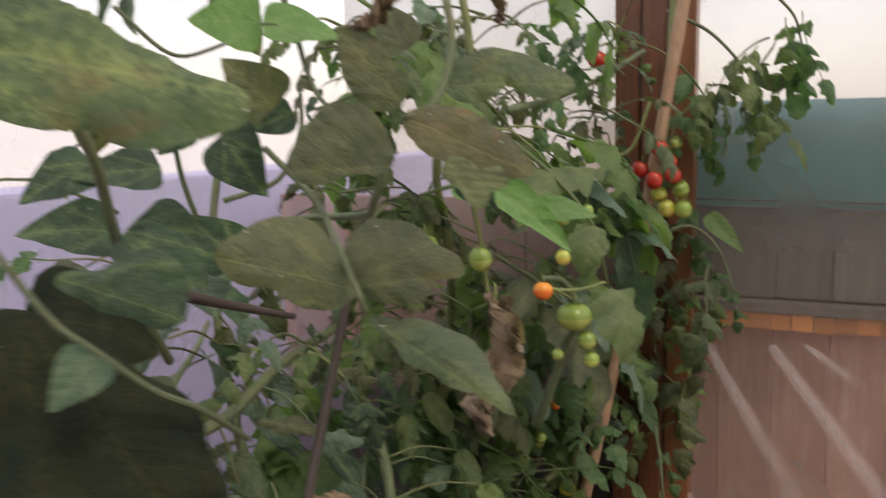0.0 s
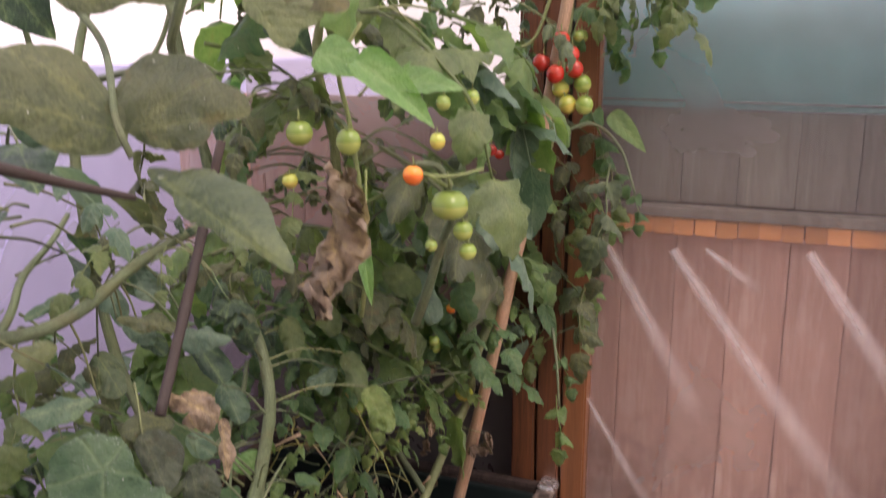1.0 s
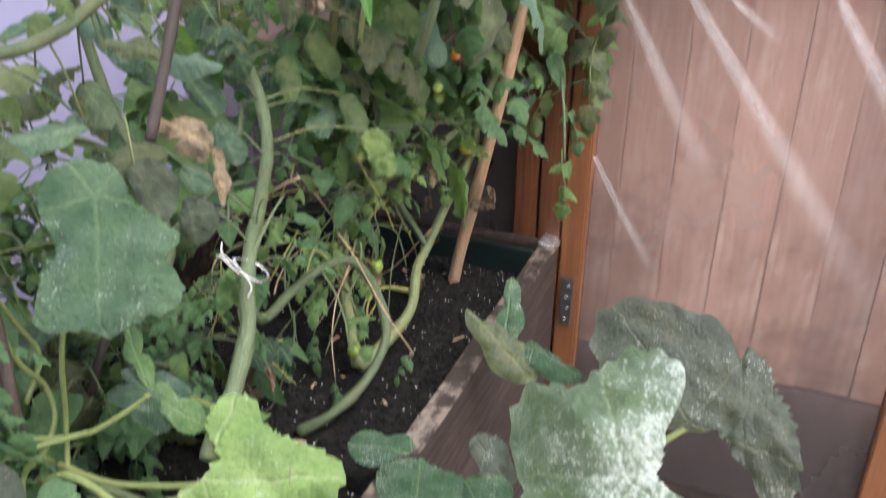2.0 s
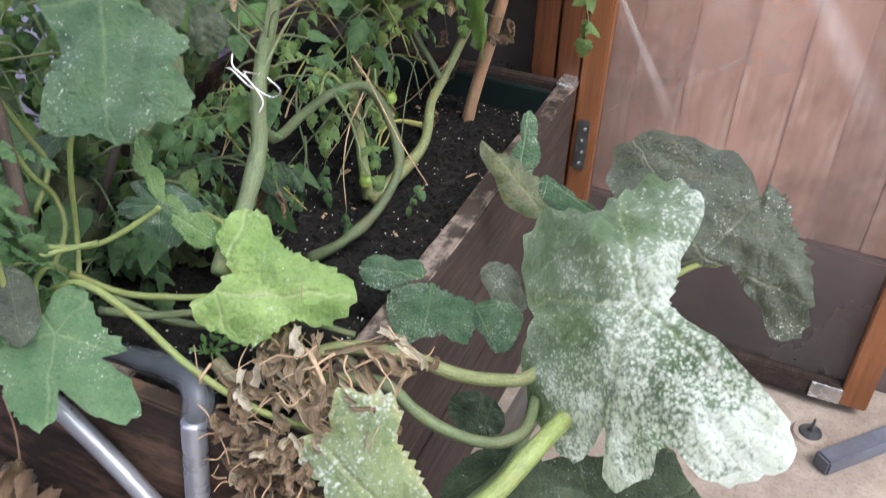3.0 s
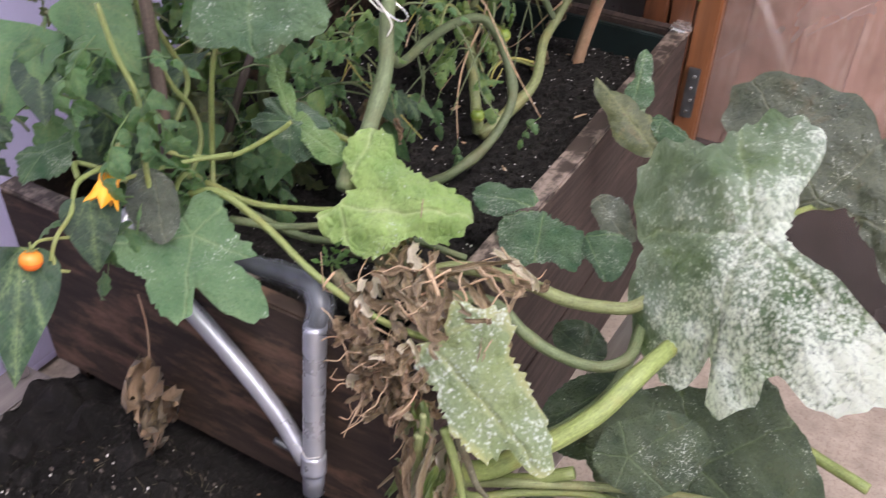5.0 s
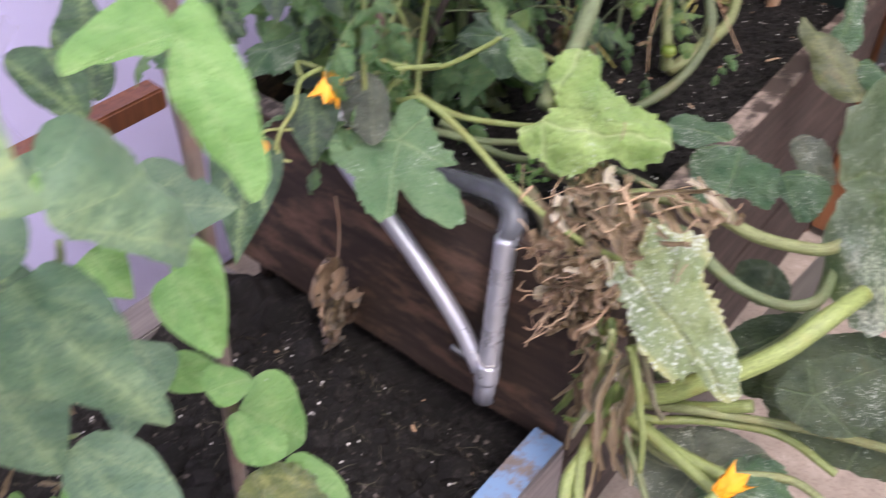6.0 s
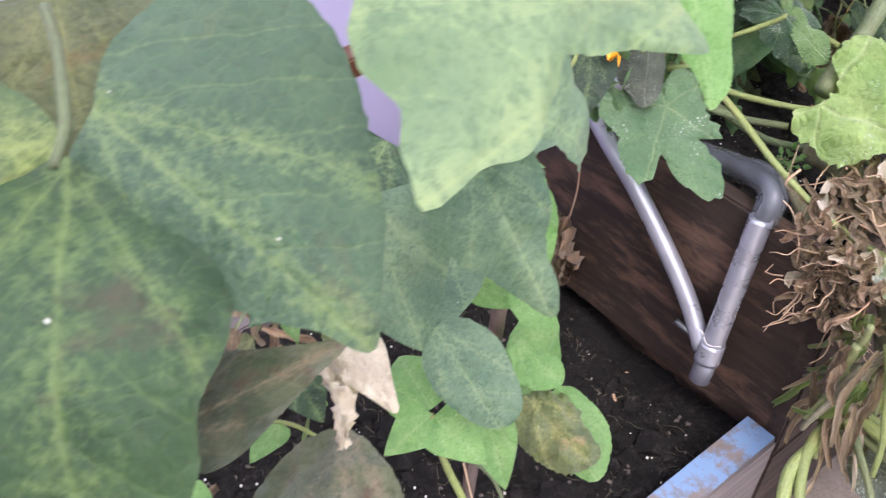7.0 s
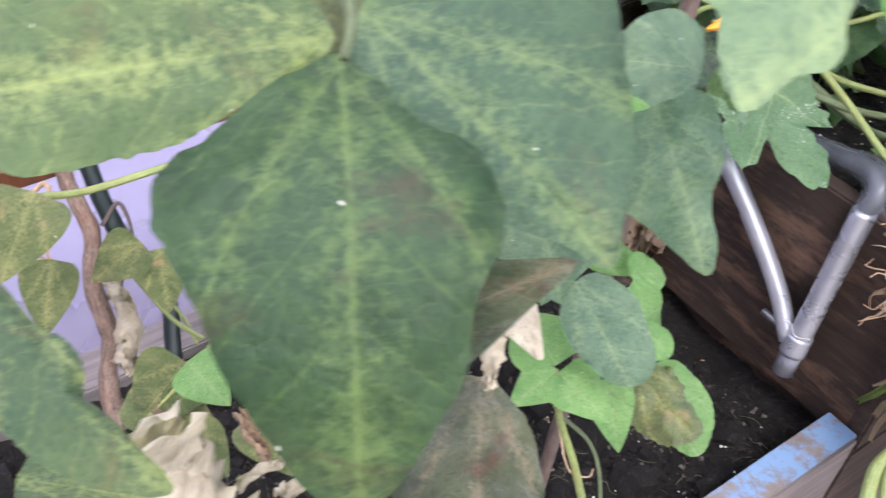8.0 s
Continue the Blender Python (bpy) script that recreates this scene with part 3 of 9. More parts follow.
def block(x0, x1, y0, y1, z0, z1, bevel=0.003, wear=0.0, cuts=0):
    """A sawn piece of timber with rounded, slightly uneven edges."""
    bm = bmesh.new()
    bmesh.ops.create_cube(bm, size=1)
    sx, sy, sz = x1 - x0, y1 - y0, z1 - z0
    for v in bm.verts:
        v.co = Vector((x0 + (v.co.x + 0.5) * sx, y0 + (v.co.y + 0.5) * sy, z0 + (v.co.z + 0.5) * sz))
    if cuts:
        axis = max(range(3), key=lambda i: (sx, sy, sz)[i])
        long = [e for e in bm.edges if abs((e.verts[0].co - e.verts[1].co)[axis]) > 1e-6]
        bmesh.ops.subdivide_edges(bm, edges=long, cuts=cuts, use_grid_fill=True)
    if wear:
        for v in bm.verts:
            v.co += wear * noise.noise_vector(v.co * 9.0 + Vector((x0, y0, z0)) * 3)
    if bevel:
        sharp = [e for e in bm.edges if e.is_manifold and e.calc_face_angle(0) > 0.6]
        bmesh.ops.bevel(bm, geom=sharp, offset=bevel, segments=2, affect="EDGES", clamp_overlap=True)
    return bm


def spline(points, per=6):
    """A smooth line through the points."""
    pts = [Vector(p) for p in points]
    if len(pts) < 3:
        a, b = pts[0], pts[-1]
        return [a.lerp(b, i / per) for i in range(per + 1)]
    ext = [2 * pts[0] - pts[1], *pts, 2 * pts[-1] - pts[-2]]
    out = []
    for i in range(1, len(ext) - 2):
        a, b, c, d = ext[i - 1:i + 3]
        for k in range(per):
            t = k / per
            out.append(0.5 * (2 * b + (c - a) * t + (2 * a - 5 * b + 4 * c - d) * t * t + (3 * b - a - 3 * c + d) * t ** 3))
    return out + [pts[-1]]


def tube(points, radii, sides=8, knobs=0.0, per=6, rough=0.0, straight=False):
    """Verts and faces of a stalk along points; radii is one number or one for each end; knobs swell it here and there."""
    line = [Vector(p) for p in points] if straight else spline(points, per)
    r0, r1 = radii if isinstance(radii, tuple) else (radii, radii)
    verts, faces, n = [], [], len(line)
    side = None
    for i, p in enumerate(line):
        d = (line[min(i + 1, n - 1)] - line[max(i - 1, 0)]).normalized()
        if side is None:
            side = d.orthogonal().normalized()
        side = (side - d * side.dot(d)).normalized()
        up = d.cross(side)
        t = i / (n - 1)
        r = r0 + (r1 - r0) * t
        if knobs:
            r *= 1 + knobs * max(0.0, noise.noise(p * 22.0)) * 1.6
        for k in range(sides):
            a = 2 * math.pi * k / sides
            q = r * (1 + rough * noise.noise(p * 60 + Vector((k, 0, 0))))
            verts.append(p + q * (math.cos(a) * side + math.sin(a) * up))
    for i in range(n - 1):
        for k in range(sides):
            k2 = (k + 1) % sides
            faces.append((i * sides + k, i * sides + k2, (i + 1) * sides + k2, (i + 1) * sides + k))
    faces.append(tuple(range(sides))[::-1])
    faces.append(tuple((n - 1) * sides + k for k in range(sides)))
    return verts, faces


def stalk(name, points, radii, material, parent, label="", **kw):
    verts, faces = tube([Vector(p) - parent.location for p in points], radii, **kw)
    sides, uvs, run = kw.get("sides", 8), [], random.uniform(0, 3)
    for i, v in enumerate(verts):
        if i >= sides and i % sides == 0:
            run += (v - verts[i - sides]).length
        uvs.append((abs(2 * (i % sides) / sides - 1), run))
    return put(name, mesh_of(name, verts, faces, uvs), material, parent, None, label)


# ---- the plan: x along the end wall, y towards it ----
WALL_Y, SIDE_X, BED_R, BED_F, BED_TOP, SOIL_Z = 1.505, -0.915, -0.30, 0.56, 0.545, 0.50

# ground and paving
g = bmesh.new()
bmesh.ops.create_grid(g, x_segments=8, y_segments=8, size=400)
ground = put("ground", g, CONCRETE, None, pose(0, 0, -0.03), "pale trodden concrete and earth outside the greenhouse", category="ground", kind="structure")
floor = put("floor", block(-1.1, 1.9, -2.0, 1.6, -0.028, 0.0, 0.0), CONCRETE, None, None, "rough sandy concrete slab floor of the greenhouse", category="floor", kind="structure")


def sheet(name, material, corners, label, n=14, sag=0.01):
    """A plastic sheet between four corners, a little slack."""
    a, b, c, d = (Vector(p) for p in corners)
    nrm = (b - a).cross(d - a).normalized()
    verts, faces = [], []
    for i in range(n + 1):
        for j in range(n + 1):
            s, t = i / n, j / n
            p = a.lerp(b, s).lerp(d.lerp(c, s), t)
            verts.append(p + nrm * sag * noise.noise(p * 2.3))
    for i in range(n):
        for j in range(n):
            k = i * (n + 1) + j
            faces.append((k, k + n + 1, k + n + 2, k + 1))
    return put(name, mesh_of(name, verts, faces), material, None, None, label, category="plastic wall", kind="structure")


sheet("wall_west", FILM_SIDE, ((SIDE_X - 0.03, -2, 0.2), (SIDE_X - 0.03, 1.52, 0.2), (SIDE_X - 0.03, 1.52, 2.2), (SIDE_X - 0.03, -2, 2.2)), "milky white plastic sheet side wall of the greenhouse")
sheet("wall_east", FILM_SIDE, ((1.85, -2, 0), (1.85, 1.52, 0), (1.85, 1.52, 2.2), (1.85, -2, 2.2)), "milky white plastic sheet side wall")
# unseen dark wall, added to cut fill light from behind the camera
put("wall_south", block(-0.98, 1.95, -2.1, -2.0, 0.0, 2.3, 0.004, 0.003, 20), DARK_BACK, None, None, "dull brown wall added behind the camera", category="wall", kind="structure")
sheet("ceiling", FILM_ROOF, ((-0.95, -2, 2.2), (1.85, -2, 2.2), (1.85, 1.52, 2.2), (-0.95, 1.52, 2.2)), "clear plastic sheet roof of the greenhouse", sag=0.03)
sheet("wall_north", FILM_NORTH, ((-0.94, 1.535, 0.0), (-0.385, 1.535, 0.0), (-0.385, 1.535, 2.2), (-0.94, 1.535, 2.2)), "clear plastic sheet beside the door post")

# rails and posts of the side wall
for name, box, material, label in (
    ("sill", (-0.955, -0.885, -2.0, 0.545, 0.12, 0.225), WOOD_SILL, "weathered grey wooden sill along the plastic wall"),
    ("side_post", (-0.926, -0.912, 0.518, 0.534, 0.226, 0.60), WOOD_BATTEN, "weathered grey post on the plastic side wall"),
    ("rail", (-0.935, -0.90, -2.0, 0.503, 0.535, 0.565), WOOD_POST, "thin brown wooden rail across the plastic wall"),
):
    put(name, block(*box, 0.003, 0.003, 10), material, None, None, label, category="timber", kind="structure")

# door post and door frame
post = thing("door_post", (-0.342, 1.5, 0), "tall reddish brown varnished door post beside the bed", "post", kind="structure")
for x0, x1 in ((-0.386, -0.345), (-0.341, -0.302)):
    put("plank", block(x0 + 0.342, x1 + 0.342, -0.02, 0.05, 0, 2.2, 0.003, 0.002, 16), WOOD_POST, post)
door = thing("door", (-0.02, 1.5, 0), "closed greenhouse door of brown wood and clear plastic", "door", kind="structure")
for name, box in (("stile", (-0.298, -0.257, -0.015, 0.025, 0.02, 2.05)), ("stile", (0.268, 0.318, -0.015, 0.025, 0.02, 2.05)),
                  ("bottom_rail", (-0.2565, 0.2675, -0.012, 0.022, 0.015, 0.06)), ("top_rail", (-0.2565, 0.2675, -0.012, 0.022, 1.98, 2.05))):
    put(name, block(box[0] + 0.02, box[1] + 0.02, *box[2:], 0.003, 0.001, 12), WOOD_DOOR if name == "stile" else WOOD_SIDE, door)
panel = []
for i in range(9):
    for j in range(30):
        panel.append((-0.2565 + 0.02 + 0.524 * i / 8, 0.008 + 0.004 * noise.noise(Vector((i * 0.6, j * 0.35, 2))), 0.06 + 1.92 * j / 29))
pane_faces = [(i * 30 + j, (i + 1) * 30 + j, (i + 1) * 30 + j + 1, i * 30 + j + 1) for i in range(8) for j in range(29)]
pane = put("pane", mesh_of("pane", panel, pane_faces), FILM_DOOR, door, None, "clear scuffed plastic pane")


def pale_streak(x0, z0, x1, z1, w):
    """A pale streak painted on the door's plastic, fading out towards its end."""
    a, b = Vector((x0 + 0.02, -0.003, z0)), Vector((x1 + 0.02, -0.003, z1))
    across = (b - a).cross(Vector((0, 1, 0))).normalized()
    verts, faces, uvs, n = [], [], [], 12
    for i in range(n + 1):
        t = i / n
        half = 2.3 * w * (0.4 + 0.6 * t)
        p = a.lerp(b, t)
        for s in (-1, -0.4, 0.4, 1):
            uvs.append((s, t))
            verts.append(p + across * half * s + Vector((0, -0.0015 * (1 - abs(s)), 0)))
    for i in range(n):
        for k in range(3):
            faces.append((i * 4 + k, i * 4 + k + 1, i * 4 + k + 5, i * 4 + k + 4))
    # each fold object is a painted pale streak, no crease in the sheet
    return put("fold", mesh_of("fold", verts, faces, uvs), FILM_STREAK, door, None, "pale streak on the plastic")


# streaks of light painted on the pane; the last two thin ones are scratches
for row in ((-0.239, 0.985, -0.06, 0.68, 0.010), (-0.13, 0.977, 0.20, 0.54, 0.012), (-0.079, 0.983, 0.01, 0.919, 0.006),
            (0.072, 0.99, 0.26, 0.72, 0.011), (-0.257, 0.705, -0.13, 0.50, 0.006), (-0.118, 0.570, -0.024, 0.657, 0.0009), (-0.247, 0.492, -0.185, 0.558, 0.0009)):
    pale_streak(*row)
# thin sheet over the lower pane, its darkening is painted shade
shade_verts = [(x, y - 0.004, z) for x, y, z in panel]
put("grime", mesh_of("grime", shade_verts, pane_faces), LOW_SHADE, door, None, "sheet of painted shade on the lower plastic")
hinge = put("hinge", block(-0.288 + 0.02, -0.268 + 0.02, -0.022, -0.0155, 0.38, 0.475, 0.001), IRON, door, None, "small dark iron hinge")
for i in range(4):
    bm = bmesh.new()
    bmesh.ops.create_cone(bm, cap_ends=True, segments=10, radius1=0.0035, radius2=0.0025, depth=0.004)
    put("screw", bm, FOIL, hinge, pose(-0.258 + 0.003 * (i % 2), -0.0235, 0.393 + 0.023 * i, 90))

# a pale rendered wall outside the plastic side wall
outer = put("outer_wall", block(-1.3, -1.15, -4.0, 3.0, -0.02, 1.255, 0.004, 0.002, 20), LILAC, None, None, "pale lilac rendered garden wall outside", category="wall", kind="structure")

# added white backdrop hides the ground's horizon and stands in for bright sky
put("backdrop", block(-9.2, -9.0, -30.0, 30.0, -0.03, 1.75, 0), WHITE_BACKDROP, None, None, "far white backdrop added for bright sky", category="wall", kind="structure")

# the boarded fence outside, seen through the plastic
fence = thing("fence", (0, 1.60, 0), "reddish brown vertical board fence behind the plastic", "fence", kind="structure")
plank_mesh = {}
for key, z0, z1, material in (("low", 0.285, 0.99, WOOD_FENCE), ("left", 0.80, 1.20, WOOD_FENCE), ("grey", 1.037, 1.372, WOOD_GREY)):
    bm = block(-0.0446, 0.0446, -0.01, 0.01, z0, z1, 0.002, 0.0008, 8)
    me = bpy.data.meshes.new("plank")
    bm.to_mesh(me)
    bm.free()
    me.materials.append(material)
    plank_mesh[key] = me
for i in range(-14, 16):
    x = 0.0 + 0.09 * i
    left = x < -0.36
    put("plank", plank_mesh["left" if left else "low"], None, fence, pose(x, random.uniform(-0.003, 0.003), 0))
    if not left:
        put("plank", plank_mesh["grey"], None, fence, pose(x, 0.01 + random.uniform(-0.004, 0.004), 0))
batten = block(-0.0163, 0.0163, -0.045, -0.012, 0.990, 1.018, 0.002, 0.001, 0)
batten_mesh = bpy.data.meshes.new("batten")
batten.to_mesh(batten_mesh)
batten.free()
batten_mesh.materials.append(WOOD_BEAM)
for i in range(52):
    put("batten", batten_mesh, None, fence, pose(-0.322 + 0.0335 * i, random.uniform(-0.003, 0.002), random.uniform(-0.0015, 0.0015), 0, 0, random.uniform(-1.5, 1.5)))
put("ledge", block(-0.34, 1.4, -0.055, -0.012, 1.0205, 1.036, 0.002, 0.001, 20), WOOD_GREY, fence)
# unseen backing, added to block bright sky between the planks
put("backing", block(-1.3, 1.4, 0.022, 0.03, 0.0, 1.19, 0), WOOD_SIDE, fence, None, "dark sheet added to close the gaps between planks")
put("upper_backing", block(-0.36, 1.4, 0.032, 0.04, 1.191, 1.368, 0), WOOD_GREY, fence)
put("plinth", block(-1.3, 1.4, -0.02, 0.02, 0.0, 0.28, 0.004, 0.002, 30), PLINTH, fence, None, "purple-grey concrete plinth")
# dark board added behind the bed in place of the foliage's shadow
put("base_board", block(-1.3, -0.36, -0.02, 0.015, 0.284, 0.797, 0.004, 0.002, 20), PLINTH, fence, None, "dark grey board added as shade behind the bed")
net_verts = [(x, -0.03 + 0.006 * noise.noise(Vector((x * 5, z * 9, 0))), z) for x in [-0.34 + 0.08 * i for i in range(23)] for z in [1.212 + 0.02 * j for j in range(9)]]
put("shade_net", mesh_of("net", net_verts, [(i * 9 + j, i * 9 + 9 + j, i * 9 + 10 + j, i * 9 + j + 1) for i in range(22) for j in range(8)]), NET_TEAL, fence, None, "strip of teal shade net")
fold_verts = [(x, -0.04 + 0.006 * noise.noise(Vector((x * 5, z * 9, 4))), z) for x in [-0.34 + 0.08 * i for i in range(23)] for z in [1.196 + 0.012 * j for j in range(9)]]
put("net_hem", mesh_of("net", fold_verts, [(i * 9 + j, i * 9 + 9 + j, i * 9 + 10 + j, i * 9 + j + 1) for i in range(22) for j in range(8)]), NET_TEAL, fence, None, "doubled darker hem of the net")
for z in (1.198, 1.21):
    stalk("wire", ((-0.34, 1.553, z), (0.4, 1.553, z - 0.004), (1.4, 1.553, z)), (0.0016, 0.0016), IRON, fence, sides=6)

# the raised bed in the corner
bed = thing("raised_bed", (-0.6, 1.0, 0), "raised bed of dark stained boards filled with soil", "raised bed")


def board(name, parent, x0, x1, y0, y1, z0, z1, material, label="", bevel=0.003, wear=0.0025, cuts=12):
    p = parent.location
    return put(name, block(x0 - p.x, x1 - p.x, y0 - p.y, y1 - p.y, z0 - p.z, z1 - p.z, bevel, wear, cuts), material, parent, None, label)


board("front_board", bed, -0.885, -0.303, BED_F + 0.035, BED_F + 0.055, 0.02, 0.30, WOOD_BED)
board("front_board", bed, -0.885, -0.303, BED_F, BED_F + 0.024, 0.252, 0.543, WOOD_BED)
board("front_rim", bed, -0.884, -0.50, BED_F - 0.003, BED_F + 0.027, 0.5435, 0.549, WOOD_RIM, "worn pale top edge")
for z0, z1 in ((0.02, 0.245), (0.25, 0.541)):
    board("side_board", bed, BED_R - 0.022, BED_R, BED_F - 0.004, 1.478, z0, z1, WOOD_SIDE)
board("side_rim", bed, BED_R - 0.027, BED_R + 0.004, BED_F + 0.03, 1.47, 0.5415, 0.5475, WOOD_RIM, "worn pale top edge")
board("back_board", bed, -0.885, -0.327, 1.455, 1.478, 0.02, 0.545, WOOD_SIDE)
board("left_board", bed, -0.885, -0.862, BED_F + 0.026, 1.452, 0.02, 0.545, WOOD_BED)
put("liner", block(-0.86 + 0.6, -0.33 + 0.6, 0.44, 0.452, 0.44, 0.535, 0.002, 0.006, 16), BLACK_SHEET, bed, None, "dark green plastic liner")


def soil_patch(name, x0, x1, y0, y1, z, nx, ny, rise, label, parent):
    p = parent.location
    verts, faces = [], []
    for i in range(nx + 1):
        for j in range(ny + 1):
            x, y = x0 + (x1 - x0) * i / nx, y0 + (y1 - y0) * j / ny
            q = Vector((x, y, 0))
            h = rise * (noise.noise(q * 5) + 0.5 * noise.noise(q * 17) + 0.4 * abs(noise.noise(q * 48)) + 0.25 * noise.noise(q * 110))
            verts.append((x - p.x, y - p.y, z + h - p.z))
    for i in range(nx):
        for j in range(ny):
            k = i * (ny + 1) + j
            faces.append((k, k + ny + 1, k + ny + 2, k + 1))
    return put(name, mesh_of(name, verts, faces), SOIL, parent, None, label)


soil_patch("soil", -0.863, BED_R - 0.022, BED_F + 0.022, 1.456, SOIL_Z - 0.012, 120, 180, 0.012, "black crumbly potting soil with white grains", bed)
# silver tape folded over the corner of the boards
tape = block(0.272, 0.303, 0.440, 0.484, 0.535, 0.552, 0.004, 0.006, 4)
put("corner_tape", tape, FOIL, bed, None, "crumpled silver tape")

# the lower bed in front
low_bed = thing("low_bed", (-0.6, -0.3, 0), "lower soil bed edged with a blue painted board", "raised bed")
board("edge_board", low_bed, -0.345, -0.302, -1.6, 0.553, 0.02, 0.283, WOOD_SILL, "", 0.004, 0.002, 20)
board("painted_edge", low_bed, -0.343, -0.304, -1.6, 0.550, 0.2845, 0.2875, PAINT_BLUE, "chipped blue paint", 0.001, 0.0, 0)
soil_patch("soil", -0.885, -0.347, -1.6, 0.594, 0.205, 110, 260, 0.02, "dark loose soil with dry bits", low_bed)

# gully and grey hose on the paving
drain = thing("floor_drain", (0.232, 1.405, 0), "small round rusty metal drain in the concrete", "drain")
bm = bmesh.new()
bmesh.ops.create_cone(bm, cap_ends=True, segments=28, radius1=0.034, radius2=0.03, depth=0.006)
put("ring", bm, CONCRETE, drain, pose(0, 0, 0.003))
bm = bmesh.new()
bmesh.ops.create_cone(bm, cap_ends=True, segments=24, radius1=0.021, radius2=0.019, depth=0.003)
put("cover", bm, IRON, drain, pose(0, 0, 0.0078))
bm = bmesh.new()
bmesh.ops.create_cone(bm, cap_ends=True, segments=8, radius1=0.004, radius2=0.002, depth=0.03)
put("pin", bm, IRON, drain, pose(0, 0, 0.024))
hose = thing("grey_duct", (0.31, 1.385, 0.018), "grey square plastic duct lying on the paving", "duct")
put("duct", block(-0.085, 0.12, -0.017, 0.017, -0.018, 0.016, 0.004, 0.001, 6), DUCT, hose, pose(0, 0, 0, 0, 0, 48))
put("bracket", block(0.235, 0.29, -0.0185, -0.0155, 0.022, 0.058, 0.001), FOIL, door, None, "galvanised corner bracket")
lath = thing("pale_lath", (-0.19, 0.62, 0.0), "pale weathered lath leaning under the squash leaves", "lath")
foot, head = Vector((-0.279, 0.84, 0.003)) - lath.location, Vector((-0.137, 0.836, 0.47)) - lath.location
run = (head - foot).normalized()
side = run.cross(Vector((0.1, -0.6, 0.8))).normalized()
m = Matrix((side, run.cross(side), run)).transposed().to_4x4()
m.translation = foot
put("lath", block(-0.02, 0.02, -0.006, 0.006, 0.0, (head - foot).length, 0.002, 0.001, 10), PALE_WOOD, lath, m)

# ---- leaf shapes: base at the origin, tip towards +y, upper side +z, one unit long ----
def blade(seed, width=0.40, droop=0.5, fold=0.25, ripple=0.03, lobes=0.0, nu=14, nv=8, shape=0.6, curl=0.0, ragged=0.0, power=0.78):
    """An ovate leaf blade with a pointed tip."""
    rnd = random.Random(seed)
    o = Vector((rnd.uniform(0, 50), rnd.uniform(0, 50), 0))
    verts, uvs, faces = [], [], []
    py = pz = 0.0
    for i in range(nu + 1):
        u = i / nu
        a = droop * (u - 0.25)
        if i:
            py += math.cos(a) / nu
            pz -= math.sin(a) / nu
        w = width * max(0.0, math.sin(math.pi * min(1, u ** shape))) ** power * (1 - 0.30 * u) * (1 + lobes * math.sin(u * 21 + seed))
        if power > 1:
            w = width * (u / 0.34) ** 1.2 * math.exp(1.2 * (1 - u / 0.34)) * (1 - u) ** 0.35
        w *= 1 + ragged * noise.noise(Vector((u * 9, seed, 1)))
        for j in range(nv + 1):
            s = 2 * j / nv - 1
            bend = curl * abs(s)
            x = s * w * (1 - 0.25 * bend)
            q = Vector((x * 3, u * 3, 0)) + o
            z = pz + fold * abs(x) - bend * w * 0.9 * abs(s) + ripple * (noise.noise(q * 1.6) + 0.5 * noise.noise(q * 4)) * (0.3 + abs(s))
            verts.append((x, py - 0.12 * w * abs(s) ** 2 * (1 if u < 0.3 else 0.4), z))
            uvs.append((x, u))
    for i in range(nu):
        for j in range(nv):
            k = i * (nv + 1) + j
            faces.append((k, k + 1, k + nv + 2, k + nv + 1))
    return verts, faces, uvs


def palm(seed, depth=0.07, droop=0.25, ripple=0.06, teeth=0.05, cup=0.0, open_back=0.5, stretch=1.0, rings=12, around=156, fold=0.0, cut=2.5, ruffle=0.05):
    """A lobed, toothed squash leaf round its stalk's end."""
    rnd = random.Random(seed)
    o = Vector((rnd.uniform(0, 50), rnd.uniform(0, 50), 3))
    verts, uvs, faces = [(0, 0, 0)], [(0, 0)], []
    for r in range(1, rings + 1):
        f = r / rings
        for k in range(around + 1):
            a = -math.pi + 2 * math.pi * k / around
            big = 0.82 + depth * (2 * abs(math.cos(2.5 * a)) ** 0.7 - 1) + 0.10 * math.cos(a) + 0.025 * math.cos(10 * a + 1)
            back = max(0.0, (abs(a) - cut) / (math.pi - cut))
            big *= 1 - open_back * back * back
            big *= 1 + 0.10 * noise.noise(Vector((math.cos(a) * 2.4, math.sin(a) * 2.4, seed)))
            tooth = ((k * 26 / around + 0.25 * noise.noise(Vector((k * 0.3, seed, 0)))) % 1.0)
            rad = f * big * (1 + (teeth * (tooth - 0.5) * 1.6 if r == rings else 0))
            x, y = math.sin(a) * rad, math.cos(a) * rad * stretch
            q = Vector((x, y, 0)) * 2.2 + o
            z = -droop * rad * rad + cup * rad - fold * abs(x) * (0.3 + abs(x)) + ripple * f * (noise.noise(q) + 0.8 * noise.noise(q * 2.7) + 0.5 * f * noise.noise(q * 5.5)) - 0.03 * f * math.cos(5 * a)
            z += ruffle * f ** 4 * (noise.noise(Vector((math.cos(a) * 7, math.sin(a) * 7, seed))) + 0.5 * math.sin(a * 17 + seed))
            # the blade swells between its main ribs
            z += 0.035 * f * (1 - f) * abs(math.sin(2.5 * a)) * 4 * 0.5
            verts.append((x, y, z))
            uvs.append((x, y))
    row = around + 1
    for k in range(around):
        faces.append((0, 1 + k + 1, 1 + k))
        for r in range(rings - 1):
            a0 = 1 + r * row + k
            faces.append((a0, a0 + 1, a0 + row + 1, a0 + row))
    return verts, faces, uvs


